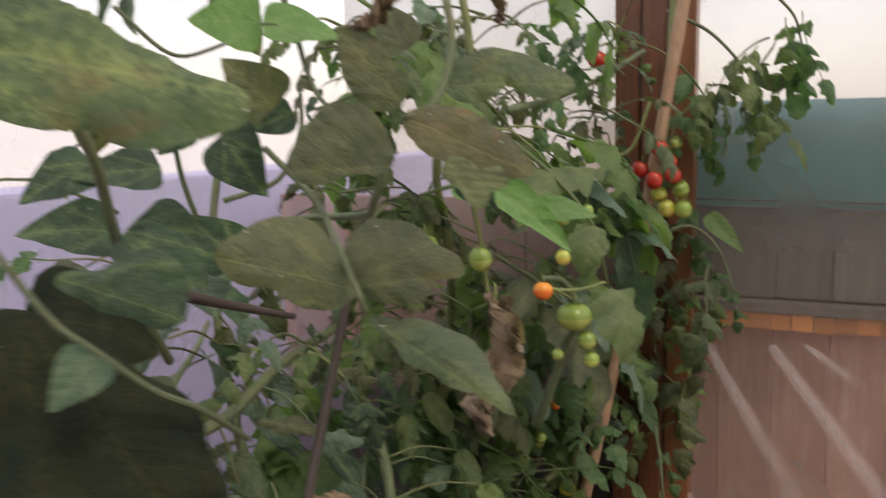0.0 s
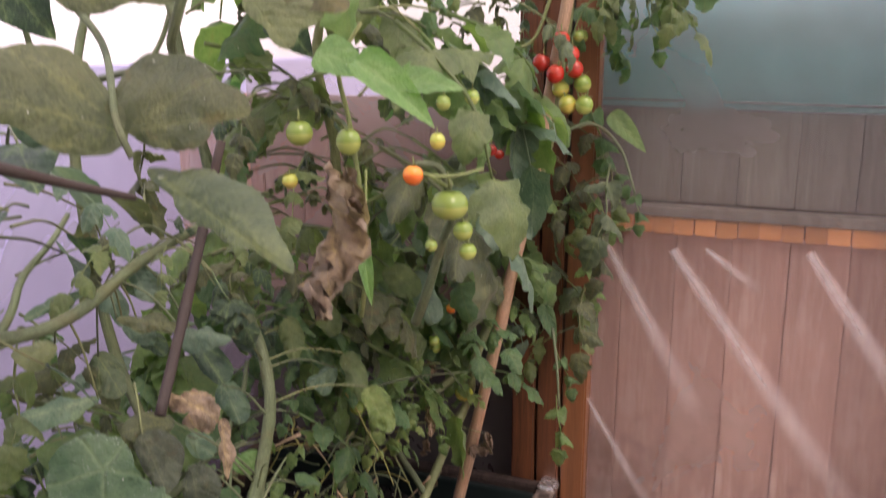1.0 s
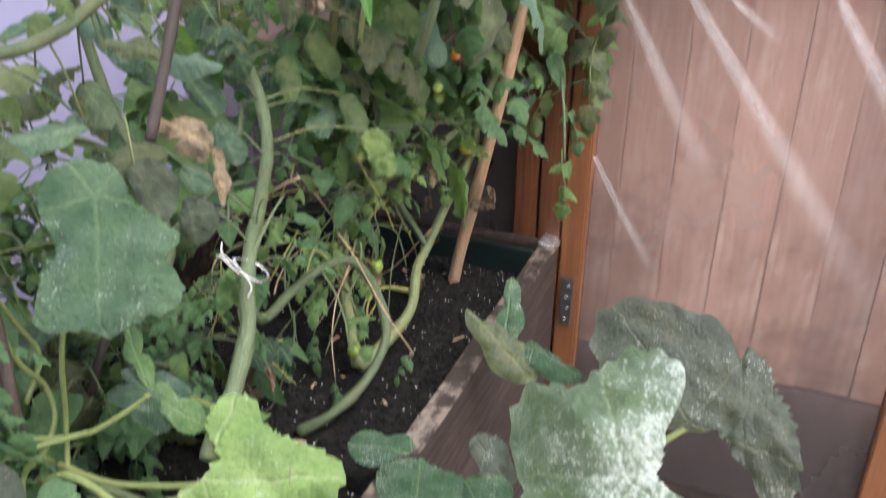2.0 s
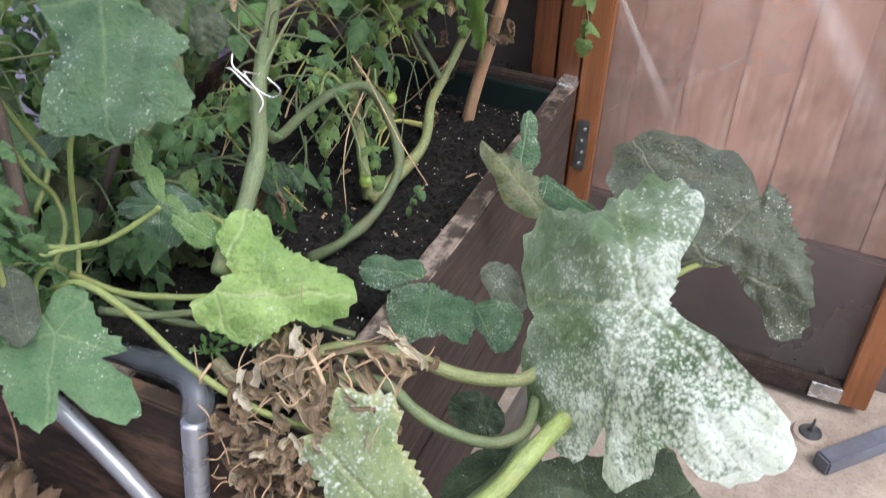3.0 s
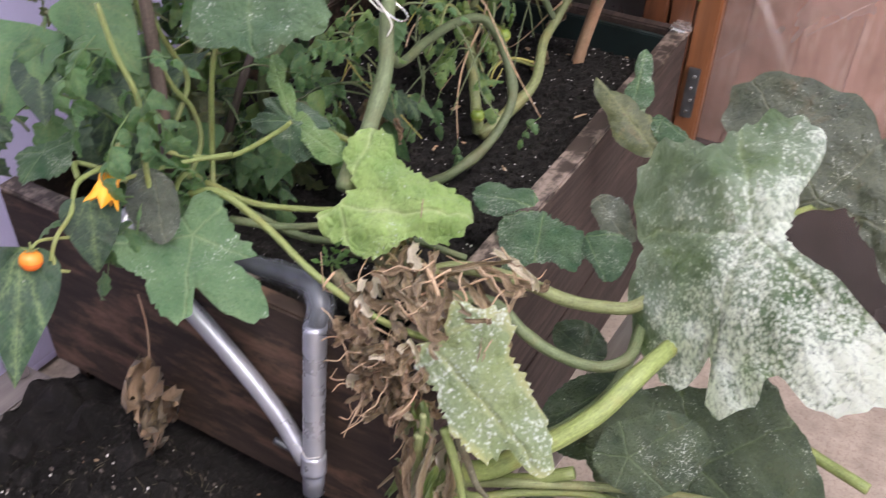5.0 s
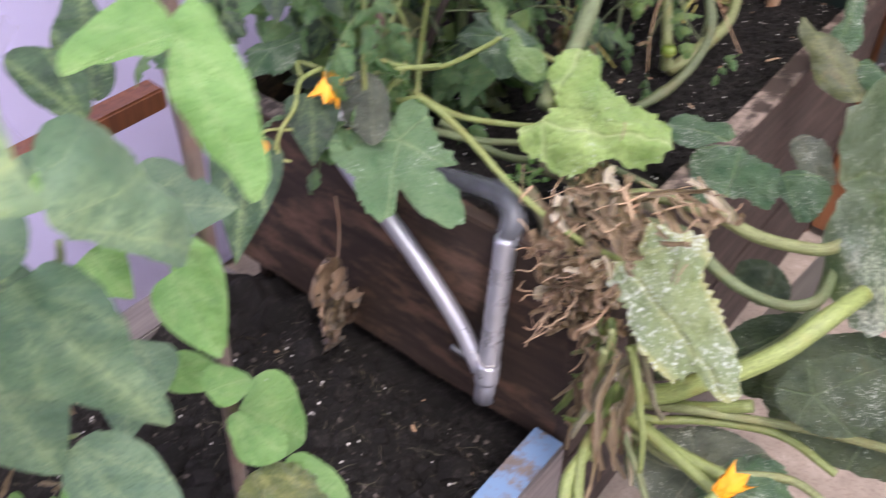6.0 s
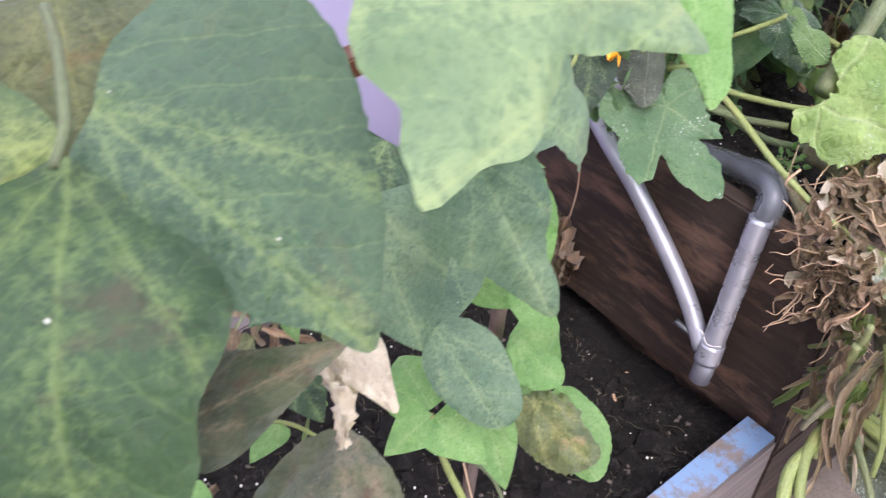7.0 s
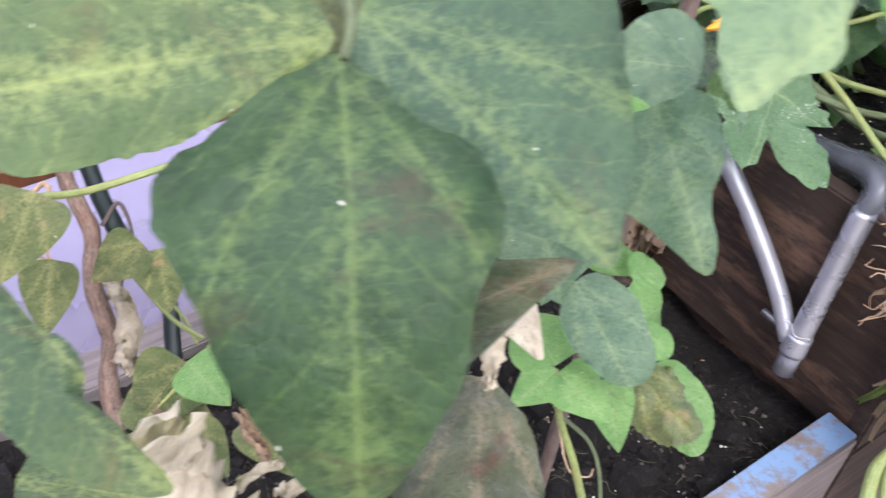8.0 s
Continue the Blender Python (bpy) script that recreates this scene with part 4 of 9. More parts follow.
def joined(pieces):
    """Several shapes as one."""
    verts, faces, uvs = [], [], []
    for (v, f, t), m in pieces:
        n = len(verts)
        verts += [m @ Vector(p) for p in v]
        faces += [tuple(i + n for i in face) for face in f]
        uvs += t
    return verts, faces, uvs


def compound(seed, pairs=3, droop=0.7):
    """A tomato leaf: a bent rib with lobed leaflets in pairs and one at its end."""
    rnd = random.Random(seed)
    rib = [(0, 0, 0), (0.02, 0.35, 0.02), (rnd.uniform(-0.03, 0.03), 0.68, -0.05 * droop), (rnd.uniform(-0.06, 0.06), 0.95, -0.22 * droop)]
    line = spline(rib, 5)
    v, f = tube(rib, (0.016, 0.007), 5, per=5)
    pieces = [((v, f, [(0.0, 0.3)] * len(v)), Matrix())]
    for i in range(pairs):
        p = line[int((0.32 + 0.56 * i / max(1, pairs - 0.4)) * (len(line) - 1))]
        for s in (-1, 1):
            size = rnd.uniform(0.30, 0.50)
            m = Matrix.Translation(p) @ pose(0, 0, 0, rnd.uniform(-55, -5), s * rnd.uniform(0, 35), -s * rnd.uniform(48, 82)) @ Matrix.Scale(size, 4)
            pieces.append((blade(seed * 17 + i * 2 + s, 0.40, rnd.uniform(0.2, 1.7), rnd.uniform(-0.3, 0.6), 0.10, 0.13, 14, 4, 0.7, rnd.uniform(0, 0.9), 0.25), m))
    pieces.append((blade(seed * 31, 0.42, rnd.uniform(0.4, 1.4), 0.2, 0.10, 0.13, 15, 4, 0.7, 0.45, 0.25), Matrix.Translation(line[-1]) @ pose(0, 0, 0, rnd.uniform(-60, -15), 0, rnd.uniform(-20, 20)) @ Matrix.Scale(0.50, 4)))
    return joined(pieces)


def crumple(seed, long=1.0, wide=0.3, twist=2.5):
    """A dead leaf, shrivelled and rolled up."""
    rnd = random.Random(seed)
    o = Vector((rnd.uniform(0, 40), 0, 0))
    verts, uvs, faces, nu, nv = [], [], [], 24, 14
    for i in range(nu + 1):
        u = i / nu
        w = wide * (0.25 + math.sin(math.pi * min(1, u * 0.9 + 0.08)) ** 0.7) * (1 + 0.5 * noise.noise(Vector((u * 5, seed, 0))))
        turn = twist * u + 0.8 * noise.noise(Vector((u * 3, 2, seed)))
        for j in range(nv + 1):
            s = 2 * j / nv - 1
            a = s * 2.2
            x, z = w * math.sin(a) * 0.55, w * (1 - math.cos(a)) * 0.5
            q = Vector((u * 4, s * 2, seed)) + o
            x, z = x * math.cos(turn) - z * math.sin(turn), x * math.sin(turn) + z * math.cos(turn)
            x += 0.22 * wide * noise.noise(q * 5.5)
            z += 0.30 * wide * noise.noise(q * 4.5 + Vector((7, 3, 1)))
            verts.append((x + 0.12 * wide * noise.noise(q * 2.2) * 3, u * long + 0.2 * wide * noise.noise(q * 3), z + 0.16 * wide * noise.noise(q * 2.5 + o) * 3))
            uvs.append((s * 0.4, u))
    for i in range(nu):
        for j in range(nv):
            k = i * (nv + 1) + j
            faces.append((k, k + 1, k + nv + 2, k + nv + 1))
    return verts, faces, uvs


SHAPES, MADE = {}, {}
for s in range(5):
    SHAPES["bean", s] = mesh_of("bean_leaf", *blade(s + 1, 0.40 + 0.03 * (s % 3), 0.25 + 0.2 * s, 0.12 + 0.06 * (s % 2), 0.035))
    SHAPES["tomato", s] = mesh_of("tomato_leaf", *compound(s + 1, 3 if s % 2 else 2, 0.5 + 0.25 * s))
    SHAPES["dry", s] = mesh_of("dry_leaf", *crumple(s + 3, 1.0, 0.2 + 0.05 * s, 1.5 + s))
for s in (1, 2):
    SHAPES["palm", s] = mesh_of("squash_leaf", *palm(s + 2, 0.06 + 0.02 * s, 0.15 + 0.12 * s, 0.09))
# broad, folded and drooping leaves
SHAPES["bean", 5] = mesh_of("bean_leaf", *blade(40, 0.50, 0.35, 0.10, 0.06, 0, 28, 16, 0.60, power=1.05))
SHAPES["bean", 6] = mesh_of("bean_leaf", *blade(41, 0.50, 0.25, 0.14, 0.06, 0, 28, 16, 0.58, power=0.95))
SHAPES["bean", 7] = mesh_of("bean_leaf", *blade(42, 0.36, 0.9, 0.35, 0.05, 0, 20, 12, 0.65))

SHAPES["bean", 8] = mesh_of("bean_leaf", *blade(44, 0.46, 0.45, 0.12, 0.07, 0, 28, 16, 0.68, 0.05, power=0.72))
SHAPES["bean", 9] = mesh_of("bean_leaf", *blade(45, 0.50, 0.85, 0.10, 0.09, 0, 30, 18, 0.60, 0.22, power=1.05))


def leaf(parent, kind, variant, material, base, tip, facing, width=1.0, label="", name="leaf"):
    """A leaf from base to tip whose upper side faces along facing."""
    key = (kind, variant, material.name)
    if key not in MADE:
        MADE[key] = own(SHAPES[kind, variant], material)
    base, tip = Vector(base), Vector(tip)
    y = tip - base
    size = y.length
    y.normalize()
    z = Vector(facing)
    z = (z - y * z.dot(y)).normalized()
    x = y.cross(z)
    m = Matrix((x * width, y, z)).transposed().to_4x4() @ Matrix.Scale(size, 4)
    m.translation = base - parent.location
    return put(name, MADE[key], material, parent, m, label)


COUNT = itertools.count(101)


def shaped_leaf(parent, veins, material, base, tip, facing, mid, rim, teeth=0.0, ripple=0.05, bends=(), label="", rings=14):
    """One leaf, its lobes and notches shaped to fit the camera's view: rim gives turns from the tip and reaches from
    the blade's middle; bends fold it over a line.
    """
    seed, around = next(COUNT), 150
    turns = [(rim[-2][0] - 360, rim[-2][1]), (rim[-1][0] - 360, rim[-1][1]), *rim, (rim[0][0] + 360, rim[0][1]), (rim[1][0] + 360, rim[1][1])]
    o = Vector((seed * 1.7, seed * 0.9, 3))
    verts, uvs, faces, edge = [], [], [], []
    for r in range(rings + 1):
        f = r / rings
        for k in range(around):
            edge.append((f, k / around))
            a = 360 * k / around
            i = max(j for j in range(len(turns) - 1) if turns[j][0] <= a)
            (a0, r0), (a1, r1) = turns[i], turns[i + 1]
            before, after = turns[max(i - 1, 0)], turns[min(i + 2, len(turns) - 1)]
            wide, t = a1 - a0, (a - a0) / max(1e-6, a1 - a0)
            g0, g1 = (r1 - before[1]) / max(1, a1 - before[0]) * wide, (after[1] - r0) / max(1, after[0] - a0) * wide
            reach = (2 * t ** 3 - 3 * t * t + 1) * r0 + (t ** 3 - 2 * t * t + t) * g0 + (3 * t * t - 2 * t ** 3) * r1 + (t ** 3 - t * t) * g1
            reach = min(max(reach, 0.85 * min(r0, r1)), 1.12 * max(r0, r1))
            if teeth:
                saw = (k * 30 / around + 1.3 * noise.noise(Vector((k * 0.13, seed, 0)))) % 1.0
                deep = 1.0 + 1.3 * noise.noise(Vector((k * 0.11, seed, 5)))
                reach += f ** 6 * teeth * deep * (1.6 * abs(saw - 0.5) - 0.4) * 1.7
            reach += 0.012 * f ** 5 * noise.noise(Vector((k * 0.35, seed, 7)))
            x, y = mid[0] + f * reach * math.sin(radians(a)), mid[1] + f * reach * math.cos(radians(a))
            uvs.append((x, y))
            q = Vector((x, y, 0)) * 2.0 + o
            z = ripple * (0.9 * noise.noise(q) + 0.6 * noise.noise(q * 2.6) + 0.5 * f * f * noise.noise(q * 5.5)) - 0.05 * f * f
            if veins == "palm":
                z += 0.35 * ripple * abs(math.sin(2.5 * math.atan2(x, y))) * min(1.0, 2 * math.hypot(x, y)) * (1.2 - f)
            else:
                z += 0.10 * abs(x)
            for px, py, way, turn, soft in bends:
                d = (math.sin(radians(way)), math.cos(radians(way)))
                s, b = (x - px) * d[0] + (y - py) * d[1], radians(turn)
                if s > 0:
                    arc = min(s, soft)
                    run = soft / b * math.sin(b * arc / soft) + max(0.0, s - soft) * math.cos(b)
                    z -= soft / b * (1 - math.cos(b * arc / soft)) + max(0.0, s - soft) * math.sin(b)
                    x, y = x + (run - s) * d[0], y + (run - s) * d[1]
            verts.append((x, y, z))
    for r in range(rings):
        for k in range(around):
            k2 = (k + 1) % around
            faces.append((r * around + k, (r + 1) * around + k, (r + 1) * around + k2, r * around + k2)[::-1])
    base, y = Vector(base), Vector(tip) - Vector(base)
    size = y.length
    y.normalize()
    z = Vector(facing)
    z = (z - y * z.dot(y)).normalized()
    m = Matrix((y.cross(z), y, z)).transposed().to_4x4() @ Matrix.Scale(size, 4)
    m.translation = base - parent.location
    me = mesh_of("leaf", verts, faces, uvs)
    layer = me.uv_layers.new(name="Rim")
    for loop in me.loops:
        layer.data[loop.index].uv = edge[loop.vertex_index]
    me.uv_layers.active_index = 0
    return put("leaf", me, material, parent, m, label)


def berry(seed, lobes=0, squash=0.95):
    """A tomato of one unit across, its stalk end up."""
    verts, faces, n, k = [], [], 16, 10
    for i in range(k + 1):
        a = math.pi * i / k
        for j in range(n):
            b = 2 * math.pi * j / n
            r = 0.5 * (1 + (0.05 * math.cos(lobes * b) * math.sin(a) if lobes else 0.01 * math.sin(3 * b + seed)))
            dent = -0.06 * math.exp(-(a / 0.35) ** 2)
            verts.append((r * math.sin(a) * math.cos(b), r * math.sin(a) * math.sin(b), squash * 0.5 * math.cos(a) + dent))
    for i in range(k):
        for j in range(n):
            faces.append((i * n + j, (i + 1) * n + j, (i + 1) * n + (j + 1) % n, i * n + (j + 1) % n))
    return mesh_of("tomato", verts, faces)


def sepals():
    verts, faces = [], []
    for k in range(5):
        a = 2 * math.pi * k / 5
        d, s = Vector((math.cos(a), math.sin(a), 0)), Vector((-math.sin(a), math.cos(a), 0))
        n = len(verts)
        for t, w, h in ((0.04, 0.05, 0.46), (0.22, 0.06, 0.50), (0.42, 0.01, 0.56 + 0.04 * (k % 2))):
            verts += [d * t - s * w + Vector((0, 0, h)), d * t + s * w + Vector((0, 0, h))]
        faces += [(n, n + 1, n + 3, n + 2), (n + 2, n + 3, n + 5, n + 4)]
    n = len(verts)
    v, f = tube([(0, 0, 0.44), (0.02, 0, 0.62), (0.06, 0.02, 0.85)], (0.05, 0.04), 6, per=3)
    return mesh_of("calyx", verts + v, faces + [tuple(i + n for i in face) for face in f])


BERRIES = {s: berry(s, 0, 0.96 + 0.06 * s) for s in range(3)}
BERRIES[3] = berry(5, 6, 0.8)
CALYX = sepals()


def tomato(parent, at, size, material, variant=0, lean=(0, 0), label=""):
    key = ("tomato", variant, material.name)
    if key not in MADE:
        MADE[key] = own(BERRIES[variant], material)
    m = pose(*(Vector(at) - parent.location), lean[0], lean[1], random.uniform(0, 360)) @ Matrix.Scale(size, 4)
    ob = put("tomato", MADE[key], material, parent, m, label)
    put("calyx", CALYX, STEM_PALE, ob)
    return ob

# ---- climbing bean over the bed ----
vine = thing("climbing_bean", (-0.42, 0.25, 0.22), "tall climbing bean with large dull blotched leaves", "bean plant")
shaped_leaf(vine, "bean", LEAF_MOSAIC, (-0.277, 0.195, 1.381), (-0.193, 0.274, 1.359), (0.698, -0.675, 0.239), (0.02, 0.44), ((6, 0.45), (28, 0.33), (50, 0.27), (92, 0.17), (141, 0.29), (161, 0.41), (182, 0.46), (217, 0.36), (242, 0.23), (301, 0.15), (346, 0.27), (354, 0.42)), ripple=0.03)
shaped_leaf(vine, "bean", LEAF_BEAN_OLD, (-0.250, 0.412, 1.260), (-0.299, 0.357, 1.284), (0.775, -0.540, 0.328), (0.09, 0.52), ((21, 0.37), (72, 0.33), (110, 0.36), (153, 0.39), (189, 0.54), (205, 0.52), (231, 0.38), (290, 0.23), (349, 0.49)), ripple=0.04, bends=((0, 0, 90, 14, 0.3), (0, 0, -90, 14, 0.3)))
shaped_leaf(vine, "bean", LEAF_BEAN_OLD, (-0.250, 0.412, 1.261), (-0.191, 0.422, 1.271), (0.092, -0.918, 0.385), (-0.20, 0.41), ((18, 0.63), (35, 0.41), (63, 0.45), (104, 0.40), (153, 0.47), (196, 0.58), (233, 0.57), (261, 0.43), (339, 0.35)), ripple=0.04, bends=((0, 0, 90, 14, 0.3), (0, 0, -90, 14, 0.3)))
shaped_leaf(vine, "bean", LEAF_BEAN_DULL, (-0.249, 0.420, 1.244), (-0.153, 0.388, 1.211), (-0.006, -0.720, 0.694), (-0.05, 0.47), ((5, 0.54), (12, 0.33), (62, 0.11), (160, 0.25), (174, 0.48), (186, 0.31), (245, 0.14), (317, 0.21), (351, 0.35)), ripple=0.03)
shaped_leaf(vine, "bean", LEAF_BEAN_OLD, (-0.258, 0.486, 1.362), (-0.287, 0.466, 1.404), (0.622, -0.780, 0.066), (-0.07, 0.46), ((6, 0.55), (38, 0.46), (90, 0.29), (172, 0.49), (226, 0.37), (277, 0.28), (338, 0.38)), ripple=0.04)
shaped_leaf(vine, "bean", LEAF_BEAN_OLD, (-0.255, 0.464, 1.325), (-0.300, 0.424, 1.323), (0.621, -0.718, 0.315), (0.27, 0.45), ((12, 0.40), (69, 0.38), (117, 0.42), (168, 0.46), (209, 0.54), (263, 0.33), (333, 0.61)), ripple=0.04)
shaped_leaf(vine, "bean", LEAF_RUST, (-0.258, 0.486, 1.354), (-0.179, 0.498, 1.319), (0.292, -0.890, 0.351), (-0.03, 0.42), ((3, 0.59), (19, 0.42), (74, 0.21), (143, 0.30), (175, 0.43), (193, 0.35), (238, 0.22), (316, 0.25), (347, 0.45)), ripple=0.04)
shaped_leaf(vine, "bean", LEAF_PALE_UNDER, (-0.228, 0.483, 1.325), (-0.207, 0.485, 1.299), (0.425, -0.861, 0.281), (-0.24, 0.60), ((29, 0.50), (100, 0.34), (157, 0.70), (231, 0.21), (297, 0.62), (346, 0.33)), ripple=0.04)
shaped_leaf(vine, "bean", LEAF_BEAN_DULL, (-0.256, 0.542, 1.374), (-0.176, 0.573, 1.373), (0.353, -0.905, 0.238), (-0.12, 0.45), ((12, 0.57), (71, 0.13), (164, 0.48), (205, 0.29), (286, 0.16), (351, 0.31)), ripple=0.04)
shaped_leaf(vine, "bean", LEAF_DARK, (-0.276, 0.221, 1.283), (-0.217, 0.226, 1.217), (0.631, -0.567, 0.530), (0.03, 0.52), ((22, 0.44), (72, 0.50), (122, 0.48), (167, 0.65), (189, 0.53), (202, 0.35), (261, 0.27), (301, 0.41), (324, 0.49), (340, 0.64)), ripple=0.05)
shaped_leaf(vine, "bean", LEAF_BEAN, (-0.315, 0.270, 1.287), (-0.263, 0.290, 1.268), (0.462, -0.724, 0.512), (-0.08, 0.52), ((15, 0.47), (59, 0.22), (143, 0.30), (170, 0.54), (199, 0.26), (313, 0.42), (346, 0.44)), ripple=0.05, bends=((0, 0, 90, 20, 0.3),))
shaped_leaf(vine, "bean", LEAF_BEAN, (-0.331, 0.329, 1.300), (-0.300, 0.340, 1.270), (0.613, -0.671, 0.416), (-0.04, 0.51), ((28, 0.41), (117, 0.31), (159, 0.50), (189, 0.50), (248, 0.33), (324, 0.46), (357, 0.49)), ripple=0.05)
leaf(vine, "bean", 2, LEAF_BEAN, (-0.392, 0.481, 1.345), (-0.360, 0.478, 1.302), (0.539, -0.687, -0.487), 1)
leaf(vine, "bean", 1, LEAF_BEAN, (-0.409, 0.466, 1.359), (-0.408, 0.439, 1.332), (0.576, -0.639, -0.510), 1.1)
leaf(vine, "bean", 0, LEAF_YOUNG, (-0.426, 0.575, 1.427), (-0.455, 0.526, 1.428), (0.622, -0.778, 0.091), 1.1)
leaf(vine, "bean", 1, LEAF_YOUNG, (-0.426, 0.575, 1.426), (-0.374, 0.611, 1.420), (0.458, -0.678, 0.575), 0.8)
leaf(vine, "bean", 3, LEAF_BEAN_OLD, (-0.364, 0.502, 1.361), (-0.376, 0.466, 1.392), (0.606, -0.793, 0.057), 1.2)
leaf(vine, "bean", 4, LEAF_BEAN, (-0.463, 0.466, 1.284), (-0.409, 0.480, 1.240), (0.642, -0.696, 0.321), 1.1)
leaf(vine, "bean", 1, LEAF_MID, (-0.236, 0.217, 1.273), (-0.240, 0.198, 1.258), (0.653, -0.569, 0.501), 1)
leaf(vine, "bean", 0, LEAF_BEAN, (-0.490, 0.526, 1.318), (-0.521, 0.467, 1.317), (0.599, -0.588, 0.543), 0.8)
leaf(vine, "bean", 2, LEAF_BEAN, (-0.525, 0.492, 1.324), (-0.544, 0.438, 1.302), (0.632, -0.550, 0.547), 0.8)
leaf(vine, "bean", 3, LEAF_BEAN, (-0.501, 0.483, 1.274), (-0.510, 0.414, 1.286), (0.668, -0.592, 0.451), 0.9)
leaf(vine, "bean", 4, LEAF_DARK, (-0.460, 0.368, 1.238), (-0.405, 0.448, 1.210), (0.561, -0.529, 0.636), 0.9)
leaf(vine, "bean", 2, LEAF_BEAN, (-0.495, 0.617, 1.233), (-0.516, 0.580, 1.276), (0.630, -0.746, 0.217), 1)
leaf(vine, "bean", 0, LEAF_BEAN_OLD, (-0.277, 0.530, 1.396), (-0.300, 0.536, 1.431), (0.476, -0.879, -0.004), 1)
leaf(vine, "bean", 1, LEAF_BEAN, (-0.428, 0.616, 1.359), (-0.458, 0.594, 1.346), (0.566, -0.774, 0.284), 1)
leaf(vine, "bean", 4, LEAF_BEAN, (-0.229, 0.510, 1.316), (-0.205, 0.507, 1.294), (0.378, -0.885, 0.271), 0.9)
leaf(vine, "dry", 1, LEAF_DRY, (-0.262, 0.489, 1.429), (-0.291, 0.475, 1.405), (0.496, -0.865, 0.081), 1, "dark shrivelled leaf")
leaf(vine, "dry", 2, LEAF_DRY, (-0.235, 0.567, 1.437), (-0.226, 0.574, 1.415), (0.373, -0.924, 0.078), 1, "dark shrivelled leaf")
leaf(vine, "dry", 3, LEAF_TAN, (-0.256, 0.627, 1.214), (-0.249, 0.594, 1.115), (0.459, -0.832, 0.313), 0.6, "long shrivelled brown leaf")
leaf(vine, "dry", 0, LEAF_DRY, (-0.238, 0.631, 1.185), (-0.254, 0.615, 1.202), (0.450, -0.852, 0.268), 1.2, "shrivelled brown leaf")
leaf(vine, "bean", 7, LEAF_YOUNG, (-0.299, 0.739, 1.287), (-0.224, 0.739, 1.239), (0.284, -0.803, 0.523), 0.55)
leaf(vine, "bean", 3, LEAF_YOUNG, (-0.265, 0.750, 1.269), (-0.254, 0.745, 1.286), (0.282, -0.812, 0.511), 0.6)
leaf(vine, "bean", 1, LEAF_YOUNG, (-0.263, 0.751, 1.269), (-0.213, 0.767, 1.267), (0.222, -0.707, 0.672), 0.7)
leaf(vine, "bean", 2, LEAF_YOUNG, (-0.364, 0.791, 1.293), (-0.309, 0.798, 1.274), (0.414, -0.784, 0.464), 0.8)
stalk("stem", ((-0.289, 0.212, 1.320), (-0.256, 0.214, 1.286), (-0.237, 0.217, 1.274), (-0.225, 0.230, 1.258), (-0.215, 0.243, 1.248), (-0.224, 0.280, 1.223)), (0.0014, 0.0012), STEM, vine, knobs=0.5)
stalk("stem", ((-0.370, 0.497, 1.334), (-0.309, 0.465, 1.301), (-0.245, 0.399, 1.268), (-0.234, 0.395, 1.251)), (0.0022, 0.0016), STEM, vine)
stalk("stem", ((-0.527, 0.526, 1.442), (-0.494, 0.548, 1.406), (-0.455, 0.555, 1.409), (-0.426, 0.575, 1.426), (-0.400, 0.595, 1.419)), (0.0018, 0.0012), STEM, vine)
stalk("stem", ((-0.405, 0.591, 1.419), (-0.400, 0.597, 1.389), (-0.381, 0.587, 1.367), (-0.316, 0.534, 1.341), (-0.267, 0.492, 1.331)), (0.0022, 0.0016), STEM, vine)
stalk("stem", ((-0.265, 0.482, 1.331), (-0.278, 0.484, 1.303), (-0.304, 0.514, 1.289), (-0.364, 0.546, 1.282), (-0.407, 0.565, 1.276)), (0.003, 0.0022), STEM, vine)
stalk("stem", ((-0.252, 0.539, 1.428), (-0.242, 0.525, 1.397), (-0.244, 0.504, 1.362), (-0.257, 0.486, 1.352)), (0.003, 0.002), STEM, vine)
stalk("stem", ((-0.445, 0.402, 1.366), (-0.451, 0.425, 1.327), (-0.472, 0.456, 1.282), (-0.488, 0.486, 1.228), (-0.531, 0.565, 1.152)), (0.004, 0.004), STEM, vine)
stalk("stem", ((-0.493, 0.548, 1.214), (-0.489, 0.613, 1.192), (-0.481, 0.678, 1.171)), (0.005, 0.003), STICK, vine)

# ---- bean plants in the low bed ----
bean = thing("bean_plant", (-0.33, -0.05, 0.22), "broad-leaved bean plant with mottled green leaves", "bean plant")
shaped_leaf(bean, "bean", LEAF_BEAN_BROWNED, (-0.255, -0.106, 1.017), (-0.161, -0.155, 0.978), (0.315, -0.143, 0.938), (0.03, 0.45), ((6, 0.58), (23, 0.40), (58, 0.29), (82, 0.30), (106, 0.37), (118, 0.39), (133, 0.36), (157, 0.38), (175, 0.44), (183, 0.46), (193, 0.42), (210, 0.34), (232, 0.35), (249, 0.36), (264, 0.34), (294, 0.29), (319, 0.36), (335, 0.43), (353, 0.60), (358, 0.66)), ripple=0.045, bends=((0, 0.42, 0, 62, 0.4), (0.12, 0, 90, 26, 0.3), (-0.12, 0, -90, 26, 0.3)), label="large mottled dark green leaf")
